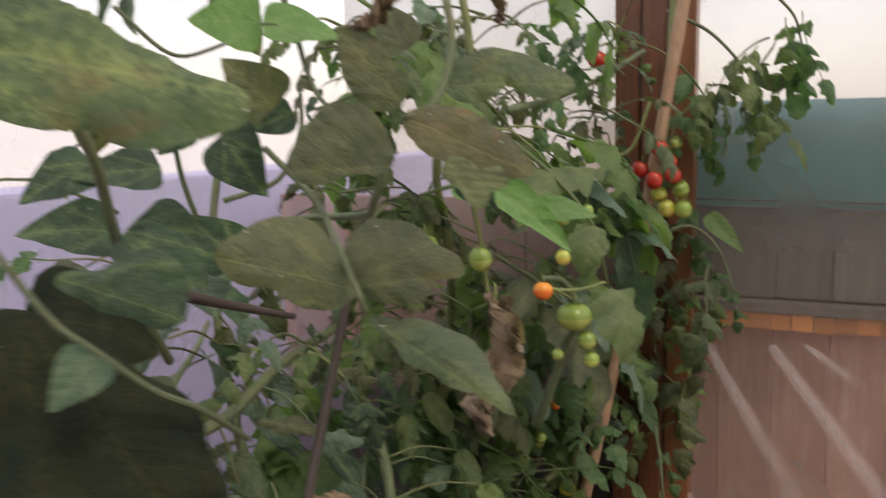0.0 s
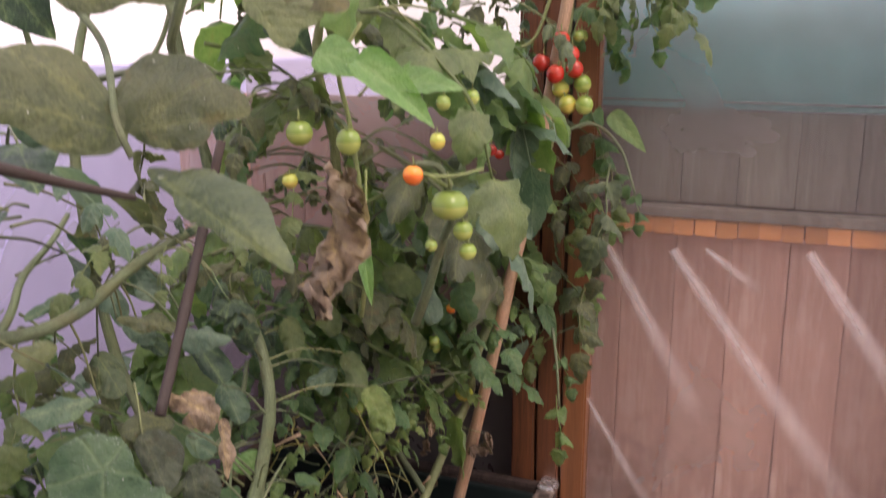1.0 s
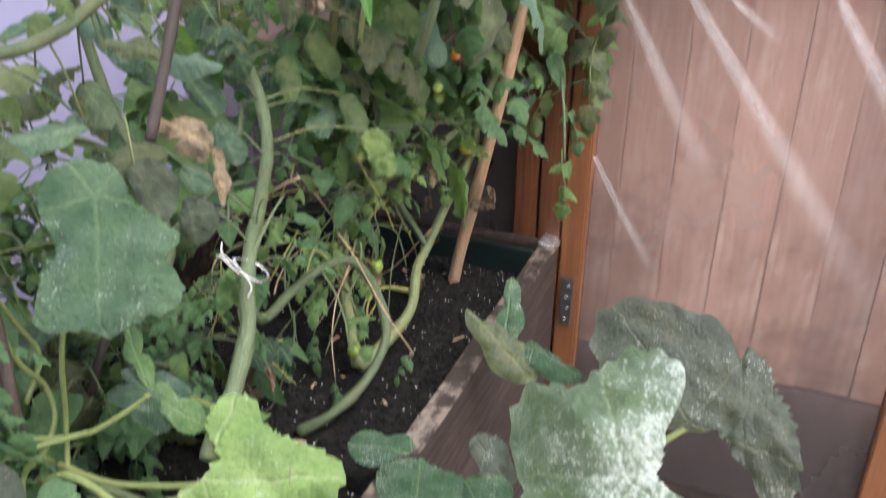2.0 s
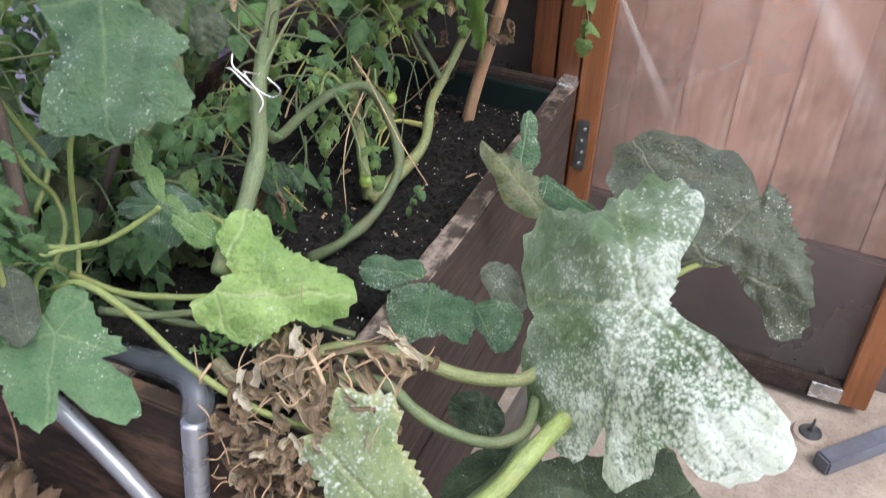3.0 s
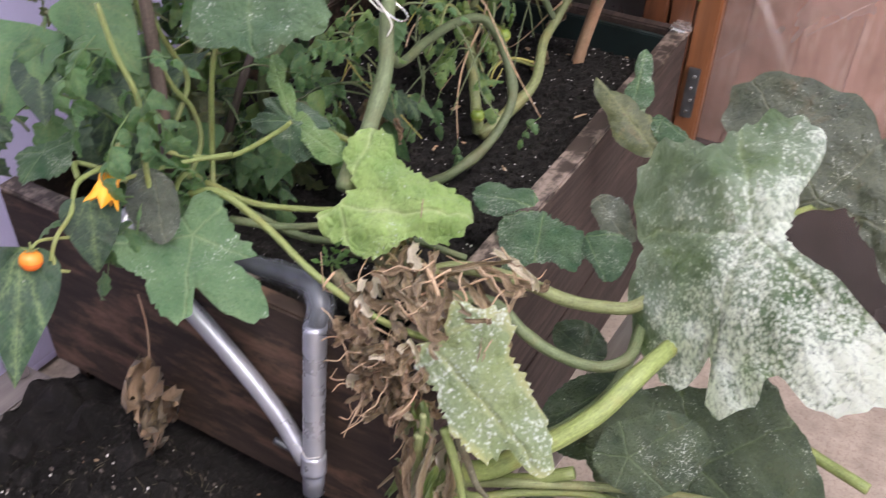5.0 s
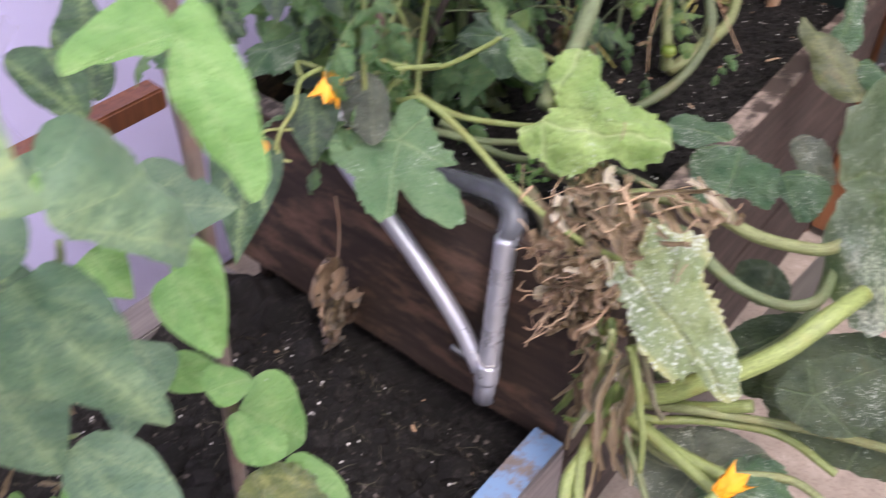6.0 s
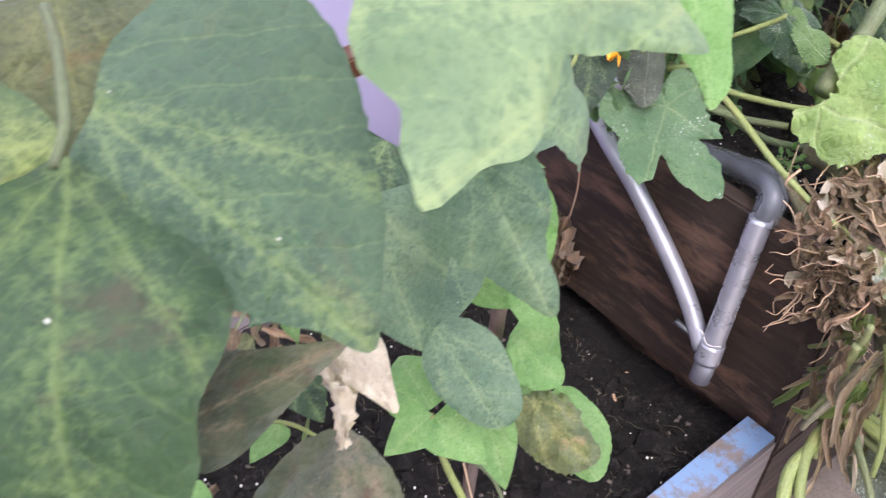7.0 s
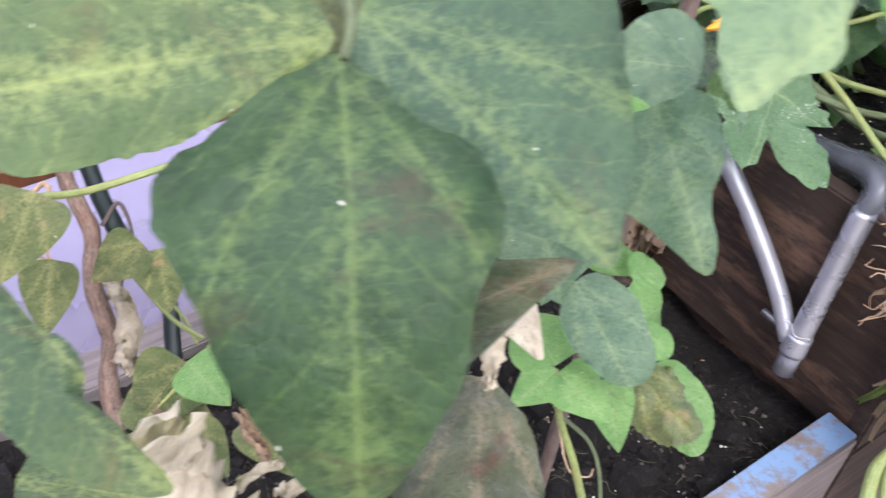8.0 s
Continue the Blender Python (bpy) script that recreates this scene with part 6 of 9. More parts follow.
shaped_leaf(squash, "palm", LEAF_SQUASH, (-0.271, 0.809, 0.591), (-0.257, 0.758, 0.548), (0.226, -0.583, 0.781), (-0.11, 0.46), ((24, 0.59), (35, 0.93), (61, 0.80), (105, 0.85), (139, 0.51), (223, 0.35), (262, 0.69), (289, 0.70), (314, 0.72), (339, 0.43)), teeth=0.05, ripple=0.10, bends=((0, 0, 90, 25, 0.4),))
shaped_leaf(squash, "palm", LEAF_SQUASH, (-0.284, 0.814, 0.587), (-0.354, 0.797, 0.590), (0.154, -0.470, 0.869), (-0.00, 0.50), ((5, 0.52), (100, 0.23), (163, 0.53), (206, 0.28), (295, 0.36), (330, 0.46)), teeth=0.02, ripple=0.08)
shaped_leaf(squash, "palm", LEAF_SQUASH, (-0.217, 0.804, 0.576), (-0.178, 0.777, 0.547), (0.174, -0.606, 0.776), (-0.21, 0.45), ((20, 0.60), (64, 0.36), (155, 0.50), (220, 0.45), (277, 0.55), (323, 0.49)), teeth=0.02, ripple=0.08)
shaped_leaf(squash, "palm", LEAF_GREY, (-0.229, 0.863, 0.589), (-0.182, 0.835, 0.569), (0.038, -0.556, 0.830), (-0.00, 0.51), ((40, 0.41), (112, 0.28), (176, 0.56), (219, 0.47), (313, 0.39), (352, 0.67)), teeth=0.025, ripple=0.08)
shaped_leaf(squash, "bean", LEAF_BEAN_OLD, (-0.208, 1.023, 0.568), (-0.312, 1.051, 0.638), (0.245, -0.715, 0.655), (-0.00, 0.44), ((0, 0.56), (5, 0.36), (86, 0.15), (141, 0.32), (161, 0.44), (187, 0.43), (224, 0.29), (320, 0.23)), ripple=0.05)
shaped_leaf(squash, "palm", LEAF_SQUASH, (-0.261, 1.067, 0.595), (-0.272, 1.112, 0.661), (0.228, -0.791, 0.568), (0.03, 0.42), ((45, 0.23), (144, 0.36), (176, 0.51), (208, 0.34), (323, 0.16), (357, 0.58)), teeth=0.02, ripple=0.05)
shaped_leaf(squash, "palm", LEAF_SQUASH, (-0.217, 1.049, 0.604), (-0.151, 1.038, 0.583), (0.119, -0.704, 0.700), (0.08, 0.44), ((39, 0.40), (112, 0.30), (190, 0.59), (211, 0.26), (324, 0.20), (349, 0.61)), teeth=0.02, ripple=0.06)
shaped_leaf(squash, "palm", LEAF_LIME_DULL, (-0.507, 0.668, 0.698), (-0.543, 0.691, 0.754), (0.554, -0.572, 0.605), (-0.01, 0.55), ((1, 0.47), (21, 0.40), (54, 0.10), (153, 0.33), (175, 0.56), (183, 0.41), (212, 0.13), (342, 0.29)), teeth=0.02, ripple=0.06)
shaped_leaf(squash, "palm", LEAF_LIME_DULL, (-0.504, 0.669, 0.697), (-0.454, 0.679, 0.667), (0.515, -0.500, 0.696), (-0.05, 0.47), ((11, 0.59), (86, 0.28), (139, 0.31), (176, 0.48), (202, 0.55), (236, 0.15), (349, 0.48)), teeth=0.02, ripple=0.06)
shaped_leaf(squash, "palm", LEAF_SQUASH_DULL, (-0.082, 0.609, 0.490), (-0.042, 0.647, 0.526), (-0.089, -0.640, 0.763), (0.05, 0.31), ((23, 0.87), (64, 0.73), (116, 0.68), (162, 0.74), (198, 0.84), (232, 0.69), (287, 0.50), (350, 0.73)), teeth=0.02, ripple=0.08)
shaped_leaf(squash, "palm", LEAF_SQUASH, (-0.113, 0.514, 0.424), (-0.059, 0.514, 0.432), (-0.145, -0.444, 0.884), (0.04, 0.53), ((44, 0.50), (123, 0.43), (180, 0.60), (232, 0.42), (311, 0.59), (349, 0.73)), teeth=0.03, ripple=0.08)
shaped_leaf(squash, "palm", LEAF_GREY, (-0.151, 0.548, 0.366), (-0.101, 0.593, 0.397), (-0.027, -0.544, 0.839), (-0.13, 0.12), ((21, 1.02), (65, 0.77), (149, 0.79), (197, 1.05), (226, 0.81), (278, 0.52), (344, 0.71)), teeth=0.02, ripple=0.08)
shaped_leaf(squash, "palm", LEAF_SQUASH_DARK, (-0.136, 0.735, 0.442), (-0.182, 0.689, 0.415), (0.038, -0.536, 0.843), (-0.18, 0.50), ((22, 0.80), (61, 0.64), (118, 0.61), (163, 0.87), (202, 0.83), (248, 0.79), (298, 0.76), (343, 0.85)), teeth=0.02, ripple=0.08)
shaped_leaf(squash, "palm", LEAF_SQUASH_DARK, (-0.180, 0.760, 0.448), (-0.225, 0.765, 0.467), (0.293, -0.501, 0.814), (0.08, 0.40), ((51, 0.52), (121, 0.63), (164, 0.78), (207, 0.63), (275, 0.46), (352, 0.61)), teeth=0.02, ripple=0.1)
leaf(squash, "palm", 2, LEAF_SQUASH, (-0.510, 0.670, 0.697), (-0.460, 0.680, 0.677), (0.441, -0.507, 0.740), 0.6)
leaf(squash, "palm", 2, LEAF_SQUASH, (-0.694, 0.422, 0.733), (-0.698, 0.379, 0.743), (0.556, -0.314, 0.770), 1)
leaf(squash, "palm", 1, LEAF_SQUASH, (-0.662, 0.486, 0.707), (-0.640, 0.485, 0.695), (0.531, -0.389, 0.752), 1.5)
stalk("petiole", ((0.029, 0.781, 0.432), (0.075, 0.770, 0.423), (0.136, 0.750, 0.425)), (0.0063, 0.0063), STEM_PALE, squash)
stalk("petiole", ((-0.036, 0.893, 0.612), (-0.011, 0.958, 0.598), (0.012, 0.962, 0.603)), (0.0037, 0.0030), STEM_PALE, squash)
stalk("petiole", ((-0.571, 0.573, 0.640), (-0.544, 0.588, 0.643), (-0.489, 0.588, 0.623), (-0.413, 0.572, 0.599), (-0.340, 0.574, 0.573), (-0.276, 0.590, 0.558)), (0.0044, 0.0032), STEM_PALE, squash)
stalk("petiole", ((-0.575, 0.601, 0.637), (-0.521, 0.611, 0.624), (-0.460, 0.624, 0.631), (-0.423, 0.632, 0.640)), (0.0038, 0.0030), STEM_PALE, squash)
stalk("petiole", ((-0.573, 0.608, 0.623), (-0.589, 0.633, 0.666), (-0.567, 0.624, 0.749), (-0.557, 0.631, 0.790), (-0.545, 0.675, 0.826)), (0.0031, 0.0024), STEM_PALE, squash)
stalk("petiole", ((-0.580, 0.599, 0.640), (-0.561, 0.565, 0.675), (-0.575, 0.557, 0.649), (-0.544, 0.527, 0.626)), (0.0037, 0.0030), STEM_PALE, squash)
stalk("petiole", ((-0.601, 0.603, 0.631), (-0.609, 0.637, 0.658), (-0.625, 0.647, 0.689), (-0.632, 0.631, 0.722), (-0.644, 0.622, 0.773), (-0.643, 0.613, 0.834)), (0.0031, 0.0026), STEM_PALE, squash)
stalk("petiole", ((-0.614, 0.589, 0.670), (-0.594, 0.604, 0.661), (-0.557, 0.628, 0.662), (-0.518, 0.657, 0.688), (-0.504, 0.664, 0.701)), (0.0031, 0.0026), STEM_PALE, squash)
stalk("petiole", ((-0.633, 0.627, 0.677), (-0.635, 0.657, 0.715), (-0.643, 0.646, 0.757), (-0.645, 0.627, 0.806)), (0.0031, 0.0026), STEM_PALE, squash)
stalk("petiole", ((-0.551, 0.604, 0.596), (-0.504, 0.627, 0.590), (-0.459, 0.653, 0.592)), (0.0045, 0.004), STEM, squash)
stalk("petiole", ((-0.557, 0.629, 0.592), (-0.484, 0.662, 0.557), (-0.405, 0.719, 0.553), (-0.334, 0.745, 0.536)), (0.0048, 0.004), STEM, squash)
stalk("petiole", ((-0.225, 0.415, 0.363), (-0.245, 0.453, 0.381), (-0.245, 0.499, 0.390), (-0.245, 0.539, 0.397)), (0.0074, 0.0067), STEM_PALE, squash)
stalk("petiole", ((-0.253, 0.534, 0.422), (-0.214, 0.534, 0.412), (-0.166, 0.528, 0.411), (-0.100, 0.535, 0.409)), (0.0074, 0.0074), STEM_PALE, squash)
stalk("petiole", ((-0.261, 0.555, 0.415), (-0.224, 0.569, 0.419), (-0.179, 0.575, 0.428), (-0.127, 0.594, 0.453)), (0.0067, 0.0067), STEM_PALE, squash)
stalk("petiole", ((-0.251, 0.548, 0.418), (-0.214, 0.542, 0.415), (-0.162, 0.577, 0.418), (-0.096, 0.606, 0.420), (-0.034, 0.602, 0.413)), (0.0052, 0.0044), STEM_PALE, squash)
stalk("petiole", ((-0.366, 0.668, 0.545), (-0.319, 0.700, 0.560), (-0.255, 0.725, 0.550), (-0.209, 0.734, 0.539), (-0.168, 0.742, 0.541), (-0.136, 0.756, 0.547), (-0.110, 0.800, 0.568)), (0.0080, 0.0070), STEM_LIGHT, squash, knobs=0.15)
stalk("petiole", ((-0.330, 0.660, 0.545), (-0.270, 0.683, 0.545), (-0.231, 0.683, 0.521), (-0.198, 0.687, 0.505), (-0.163, 0.689, 0.503), (-0.138, 0.699, 0.505), (-0.123, 0.722, 0.510), (-0.129, 0.769, 0.515), (-0.136, 0.809, 0.529)), (0.0068, 0.0056), STEM, squash, knobs=0.15)
stalk("petiole", ((-0.230, 0.590, 0.430), (-0.174, 0.620, 0.450), (-0.153, 0.660, 0.449), (-0.134, 0.708, 0.458), (-0.130, 0.753, 0.478), (-0.137, 0.800, 0.510)), (0.0078, 0.0062), STEM, squash, knobs=0.15)
stalk("petiole", ((-0.245, 0.550, 0.425), (-0.205, 0.565, 0.440), (-0.177, 0.585, 0.463), (-0.151, 0.607, 0.478), (-0.124, 0.637, 0.502), (-0.105, 0.676, 0.525), (-0.091, 0.721, 0.530), (-0.081, 0.767, 0.525), (-0.064, 0.815, 0.529), (-0.051, 0.851, 0.547)), (0.0112, 0.0088), STEM_PALE, squash, knobs=0.12)
stalk("petiole", ((-0.456, 0.699, 0.675), (-0.511, 0.702, 0.678), (-0.529, 0.676, 0.666)), (0.0030, 0.0030), STEM_PALE, squash)
stalk("petiole", ((-0.252, 0.537, 0.411), (-0.198, 0.527, 0.416), (-0.128, 0.515, 0.408), (-0.089, 0.510, 0.401)), (0.0070, 0.0060), STEM_PALE, squash)
stalk("petiole", ((-0.264, 0.542, 0.405), (-0.206, 0.558, 0.425), (-0.167, 0.570, 0.436), (-0.075, 0.621, 0.431), (0.004, 0.637, 0.445), (0.082, 0.646, 0.460)), (0.0050, 0.0045), STEM_LIGHT, squash)
stalk("petiole", ((-0.252, 0.545, 0.404), (-0.248, 0.486, 0.394), (-0.228, 0.445, 0.378), (-0.201, 0.417, 0.359)), (0.0060, 0.0052), STEM_PALE, squash)
stalk("petiole", ((-0.247, 0.537, 0.396), (-0.179, 0.526, 0.398), (-0.134, 0.528, 0.407), (-0.066, 0.575, 0.404), (-0.005, 0.567, 0.396), (0.053, 0.557, 0.392)), (0.0048, 0.0042), STEM_LIGHT, squash)
stalk("petiole", ((-0.260, 0.561, 0.421), (-0.221, 0.519, 0.401), (-0.185, 0.493, 0.386), (-0.151, 0.462, 0.370)), (0.0042, 0.0038), STEM, squash)
leaf(squash, "palm", 2, LEAF_SQUASH, (-0.111, 0.553, 0.387), (-0.072, 0.529, 0.390), (0.028, -0.455, 0.890), 1.2)
stalk("old_stem", ((-0.435, 0.667, 0.571), (-0.395, 0.670, 0.568), (-0.354, 0.659, 0.554), (-0.315, 0.641, 0.530), (-0.282, 0.622, 0.497), (-0.241, 0.595, 0.460)), (0.013, 0.016), OLD_STEM, squash, knobs=0.5, rough=0.3, sides=12)
stalk("old_stem", ((-0.434, 0.631, 0.552), (-0.401, 0.621, 0.534), (-0.377, 0.603, 0.519)), (0.009, 0.011), OLD_STEM, squash, knobs=0.5, rough=0.3, sides=10)
stalk("old_stem", ((-0.336, 0.698, 0.551), (-0.298, 0.690, 0.537), (-0.275, 0.665, 0.510), (-0.265, 0.628, 0.482)), (0.0075, 0.007), OLD_STEM, squash, knobs=0.3, rough=0.2, sides=10)
courgette = put("courgette", own(BERRIES[1], DARK_SKIN), DARK_SKIN, squash, pose(*(Vector((-0.366, 0.630, 0.527)) - squash.location), 60, 20, 30) @ Matrix.Diagonal((0.034, 0.034, 0.05, 1)), "small glossy dark green courgette")

# ---- small tomato shoot at the bed front ----
shoot = thing("tomato_shoot", (-0.62, 0.58, 0.50), "thin tomato shoot with one orange fruit", "tomato plant")
stalk("stem", ((-0.617, 0.511, 0.691), (-0.614, 0.478, 0.692), (-0.596, 0.451, 0.681), (-0.584, 0.422, 0.677), (-0.581, 0.408, 0.661)), (0.0028, 0.0018), STEM_PALE, shoot)
stalk("stem", ((-0.622, 0.486, 0.691), (-0.640, 0.503, 0.693), (-0.598, 0.520, 0.676), (-0.545, 0.521, 0.635)), (0.0028, 0.0022), STEM_PALE, shoot)
stalk("stem", ((-0.584, 0.434, 0.669), (-0.592, 0.412, 0.677), (-0.592, 0.400, 0.675)), (0.0018, 0.0014), STEM_PALE, shoot)
stalk("stem", ((-0.582, 0.412, 0.665), (-0.575, 0.408, 0.654), (-0.567, 0.414, 0.650)), (0.0018, 0.0014), STEM_PALE, shoot)
stalk("stem", ((-0.554, 0.624, 0.667), (-0.575, 0.578, 0.675), (-0.586, 0.525, 0.685), (-0.595, 0.482, 0.691)), (0.0028, 0.0018), STEM_PALE, shoot)
tomato(shoot, (-0.589, 0.395, 0.667), 0.0205, ORANGE, 0, (10, 10), "small ripe orange tomato")
leaf(shoot, "bean", 6, LEAF_BEAN, (-0.608, 0.401, 0.670), (-0.556, 0.323, 0.586), (0.634, -0.385, 0.671), 0.6)
leaf(shoot, "bean", 3, LEAF_BEAN, (-0.597, 0.475, 0.686), (-0.557, 0.434, 0.638), (0.582, -0.449, 0.678), 1)

# ---- tomato plants in the corner bed ----
tom_a = thing("tomato_plant", (-0.55, 0.8, 0.49), "tomato plant with a thick pale green stem", "tomato plant", "tomato plants in the bed")
tom_b = thing("tomato_plant", (-0.48, 1.07, 0.49), "tomato plant with ripening fruit on a bamboo cane", "tomato plant", "tomato plants in the bed")
tom_c = thing("tomato_plant", (-0.49, 1.05, 0.49), "tomato plant with bare lower stem and green fruit", "tomato plant", "tomato plants in the bed")
tom_d = thing("tomato_plant", (-0.75, 0.95, 0.49), "bushy tomato plant against the plastic wall", "tomato plant", "tomato plants in the bed")
shaped_leaf(tom_d, "bean", LEAF_MID, (-0.629, 0.768, 0.931), (-0.670, 0.691, 0.927), (0.700, -0.402, 0.591), (-0.00, 0.51), ((0, 0.50), (42, 0.15), (165, 0.27), (179, 0.54), (200, 0.34), (278, 0.18), (342, 0.40)), ripple=0.05, bends=((0, 0, 90, 30, 0.2),))
shaped_leaf(tom_d, "bean", LEAF_BEAN_DULL, (-0.668, 0.814, 0.957), (-0.631, 0.805, 0.920), (0.503, -0.586, 0.635), (-0.00, 0.50), ((49, 0.45), (97, 0.43), (149, 0.51), (187, 0.60), (237, 0.42), (309, 0.32), (359, 0.53)), ripple=0.06, bends=((0, 0, 90, 28, 0.25), (0, 0, -90, 28, 0.25)))
shaped_leaf(tom_d, "bean", LEAF_DUSKY, (-0.561, 0.827, 0.999), (-0.508, 0.840, 0.990), (0.259, -0.582, 0.771), (0.00, 0.50), ((45, 0.34), (105, 0.46), (135, 0.54), (184, 0.54), (195, 0.20), (338, 0.19), (356, 0.51)), ripple=0.05, bends=((0, 0, 90, 35, 0.2),))
shaped_leaf(tom_d, "bean", LEAF_DUSKY, (-0.677, 1.039, 1.012), (-0.686, 1.019, 0.962), (0.508, -0.827, 0.240), (-0.00, 0.50), ((37, 0.26), (130, 0.27), (162, 0.47), (213, 0.56), (254, 0.60), (303, 0.55), (342, 0.53)), ripple=0.05, bends=((0, 0, -90, 60, 0.2),))
shaped_leaf(tom_d, "bean", LEAF_BEAN, (-0.583, 0.878, 0.963), (-0.536, 0.861, 0.927), (0.332, -0.611, 0.719), (-0.00, 0.50), ((40, 0.26), (128, 0.24), (171, 0.49), (209, 0.44), (270, 0.36), (358, 0.51)), ripple=0.06, bends=((0, 0, 90, 28, 0.25), (0, 0, -90, 28, 0.25)))
shaped_leaf(tom_d, "bean", LEAF_BEAN_OLD, (-0.560, 0.803, 0.900), (-0.592, 0.760, 0.901), (0.649, -0.472, 0.597), (-0.00, 0.51), ((1, 0.50), (60, 0.38), (136, 0.39), (177, 0.53), (245, 0.27), (326, 0.37)), ripple=0.07, bends=((0, 0, 90, 28, 0.25), (0, 0, -90, 28, 0.25)))
shaped_leaf(tom_d, "bean", LEAF_GREYED, (-0.571, 0.765, 0.901), (-0.536, 0.754, 0.849), (0.587, -0.610, 0.531), (-0.00, 0.50), ((0, 0.54), (34, 0.28), (120, 0.24), (162, 0.46), (187, 0.51), (230, 0.55), (267, 0.58), (309, 0.49)), ripple=0.10, bends=((0, 0, 90, 40, 0.25), (0, 0, -90, 30, 0.25)))
shaped_leaf(tom_d, "bean", LEAF_GREYED, (-0.532, 0.791, 0.859), (-0.509, 0.771, 0.817), (0.521, -0.626, 0.580), (-0.00, 0.50), ((39, 0.36), (146, 0.33), (180, 0.52), (220, 0.53), (266, 0.53), (312, 0.53), (358, 0.53)), ripple=0.13, bends=((0, 0, 90, 55, 0.25), (0, 0.3, 0, 40, 0.3)))
shaped_leaf(tom_d, "bean", LEAF_MID, (-0.558, 0.821, 0.876), (-0.532, 0.831, 0.854), (0.639, -0.577, 0.510), (0.00, 0.50), ((3, 0.52), (60, 0.44), (123, 0.40), (177, 0.52), (242, 0.44), (309, 0.49)), ripple=0.06, bends=((0, 0, 90, 28, 0.25), (0, 0, -90, 28, 0.25)))
shaped_leaf(tom_d, "bean", LEAF_BEAN, (-0.658, 1.051, 0.915), (-0.606, 1.053, 0.888), (0.342, -0.701, 0.626), (-0.00, 0.50), ((53, 0.25), (140, 0.31), (184, 0.56), (233, 0.52), (291, 0.41), (359, 0.55)), ripple=0.07)
shaped_leaf(tom_d, "bean", LEAF_MID, (-0.626, 0.981, 0.871), (-0.594, 0.970, 0.823), (0.536, -0.673, 0.510), (0.00, 0.50), ((1, 0.52), (45, 0.23), (171, 0.47), (202, 0.50), (255, 0.35), (307, 0.46)), ripple=0.08, bends=((0, 0, 90, 28, 0.25), (0, 0, -90, 28, 0.25)))
shaped_leaf(tom_d, "bean", LEAF_YOUNG, (-0.517, 0.913, 0.812), (-0.545, 0.882, 0.815), (0.615, -0.476, 0.628), (-0.00, 0.50), ((0, 0.53), (65, 0.39), (122, 0.47), (180, 0.54), (232, 0.34), (302, 0.37)), ripple=0.06, bends=((0, 0, 90, 28, 0.25), (0, 0, -90, 28, 0.25)))
shaped_leaf(tom_d, "bean", LEAF_OLIVE, (-0.498, 1.073, 0.897), (-0.454, 1.051, 0.842), (0.378, -0.720, 0.582), (-0.00, 0.50), ((0, 0.52), (28, 0.27), (139, 0.18), (173, 0.48), (201, 0.49), (240, 0.30), (320, 0.27)), ripple=0.07, bends=((0, 0, 90, 28, 0.25), (0, 0, -90, 28, 0.25)))
shaped_leaf(tom_d, "bean", LEAF_OLIVE, (-0.471, 1.161, 0.997), (-0.424, 1.153, 0.966), (0.238, -0.776, 0.585), (-0.00, 0.50), ((0, 0.54), (48, 0.44), (111, 0.38), (167, 0.57), (212, 0.44), (285, 0.34)), ripple=0.06)
shaped_leaf(tom_d, "bean", LEAF_MID, (-0.515, 1.079, 0.872), (-0.537, 1.047, 0.854), (0.449, -0.657, 0.606), (-0.00, 0.50), ((3, 0.54), (83, 0.16), (182, 0.53), (245, 0.48), (289, 0.62), (335, 0.42)), ripple=0.08, bends=((0, 0, 90, 28, 0.25), (0, 0, -90, 28, 0.25)))
shaped_leaf(tom_d, "bean", LEAF_LIGHT, (-0.453, 1.050, 0.865), (-0.414, 1.036, 0.814), (0.419, -0.743, 0.522), (0.00, 0.50), ((34, 0.34), (113, 0.23), (161, 0.44), (189, 0.49), (235, 0.47), (297, 0.36), (358, 0.53)), ripple=0.16, bends=((0, 0, 90, 40, 0.2), (0, 0, -90, 40, 0.2)))
shaped_leaf(tom_d, "bean", LEAF_LIGHT, (-0.466, 1.150, 0.943), (-0.426, 1.127, 0.883), (0.359, -0.766, 0.533), (-0.00, 0.50), ((0, 0.52), (12, 0.19), (60, 0.17), (161, 0.41), (186, 0.51), (210, 0.37), (287, 0.23), (329, 0.14), (339, 0.38)), ripple=0.08, bends=((0, 0, 90, 28, 0.25), (0, 0, -90, 28, 0.25)))
shaped_leaf(tom_d, "bean", LEAF_MID, (-0.656, 0.796, 1.041), (-0.681, 0.734, 1.023), (0.709, -0.447, 0.546), (0.00, 0.51), ((37, 0.19), (160, 0.23), (179, 0.53), (199, 0.26), (340, 0.20), (359, 0.52)), ripple=0.04, bends=((0, 0, 90, 30, 0.2),))
shaped_leaf(tom_d, "bean", LEAF_BEAN, (-0.654, 0.850, 1.028), (-0.610, 0.861, 1.025), (0.230, -0.801, 0.552), (-0.00, 0.50), ((2, 0.54), (65, 0.23), (147, 0.31), (179, 0.53), (229, 0.30), (322, 0.37)), ripple=0.07)
shaped_leaf(tom_d, "bean", LEAF_DUSKY, (-0.650, 0.860, 1.051), (-0.622, 0.849, 1.019), (0.473, -0.623, 0.623), (0.00, 0.50), ((6, 0.54), (94, 0.17), (175, 0.49), (220, 0.40), (285, 0.58), (341, 0.74)), ripple=0.07)
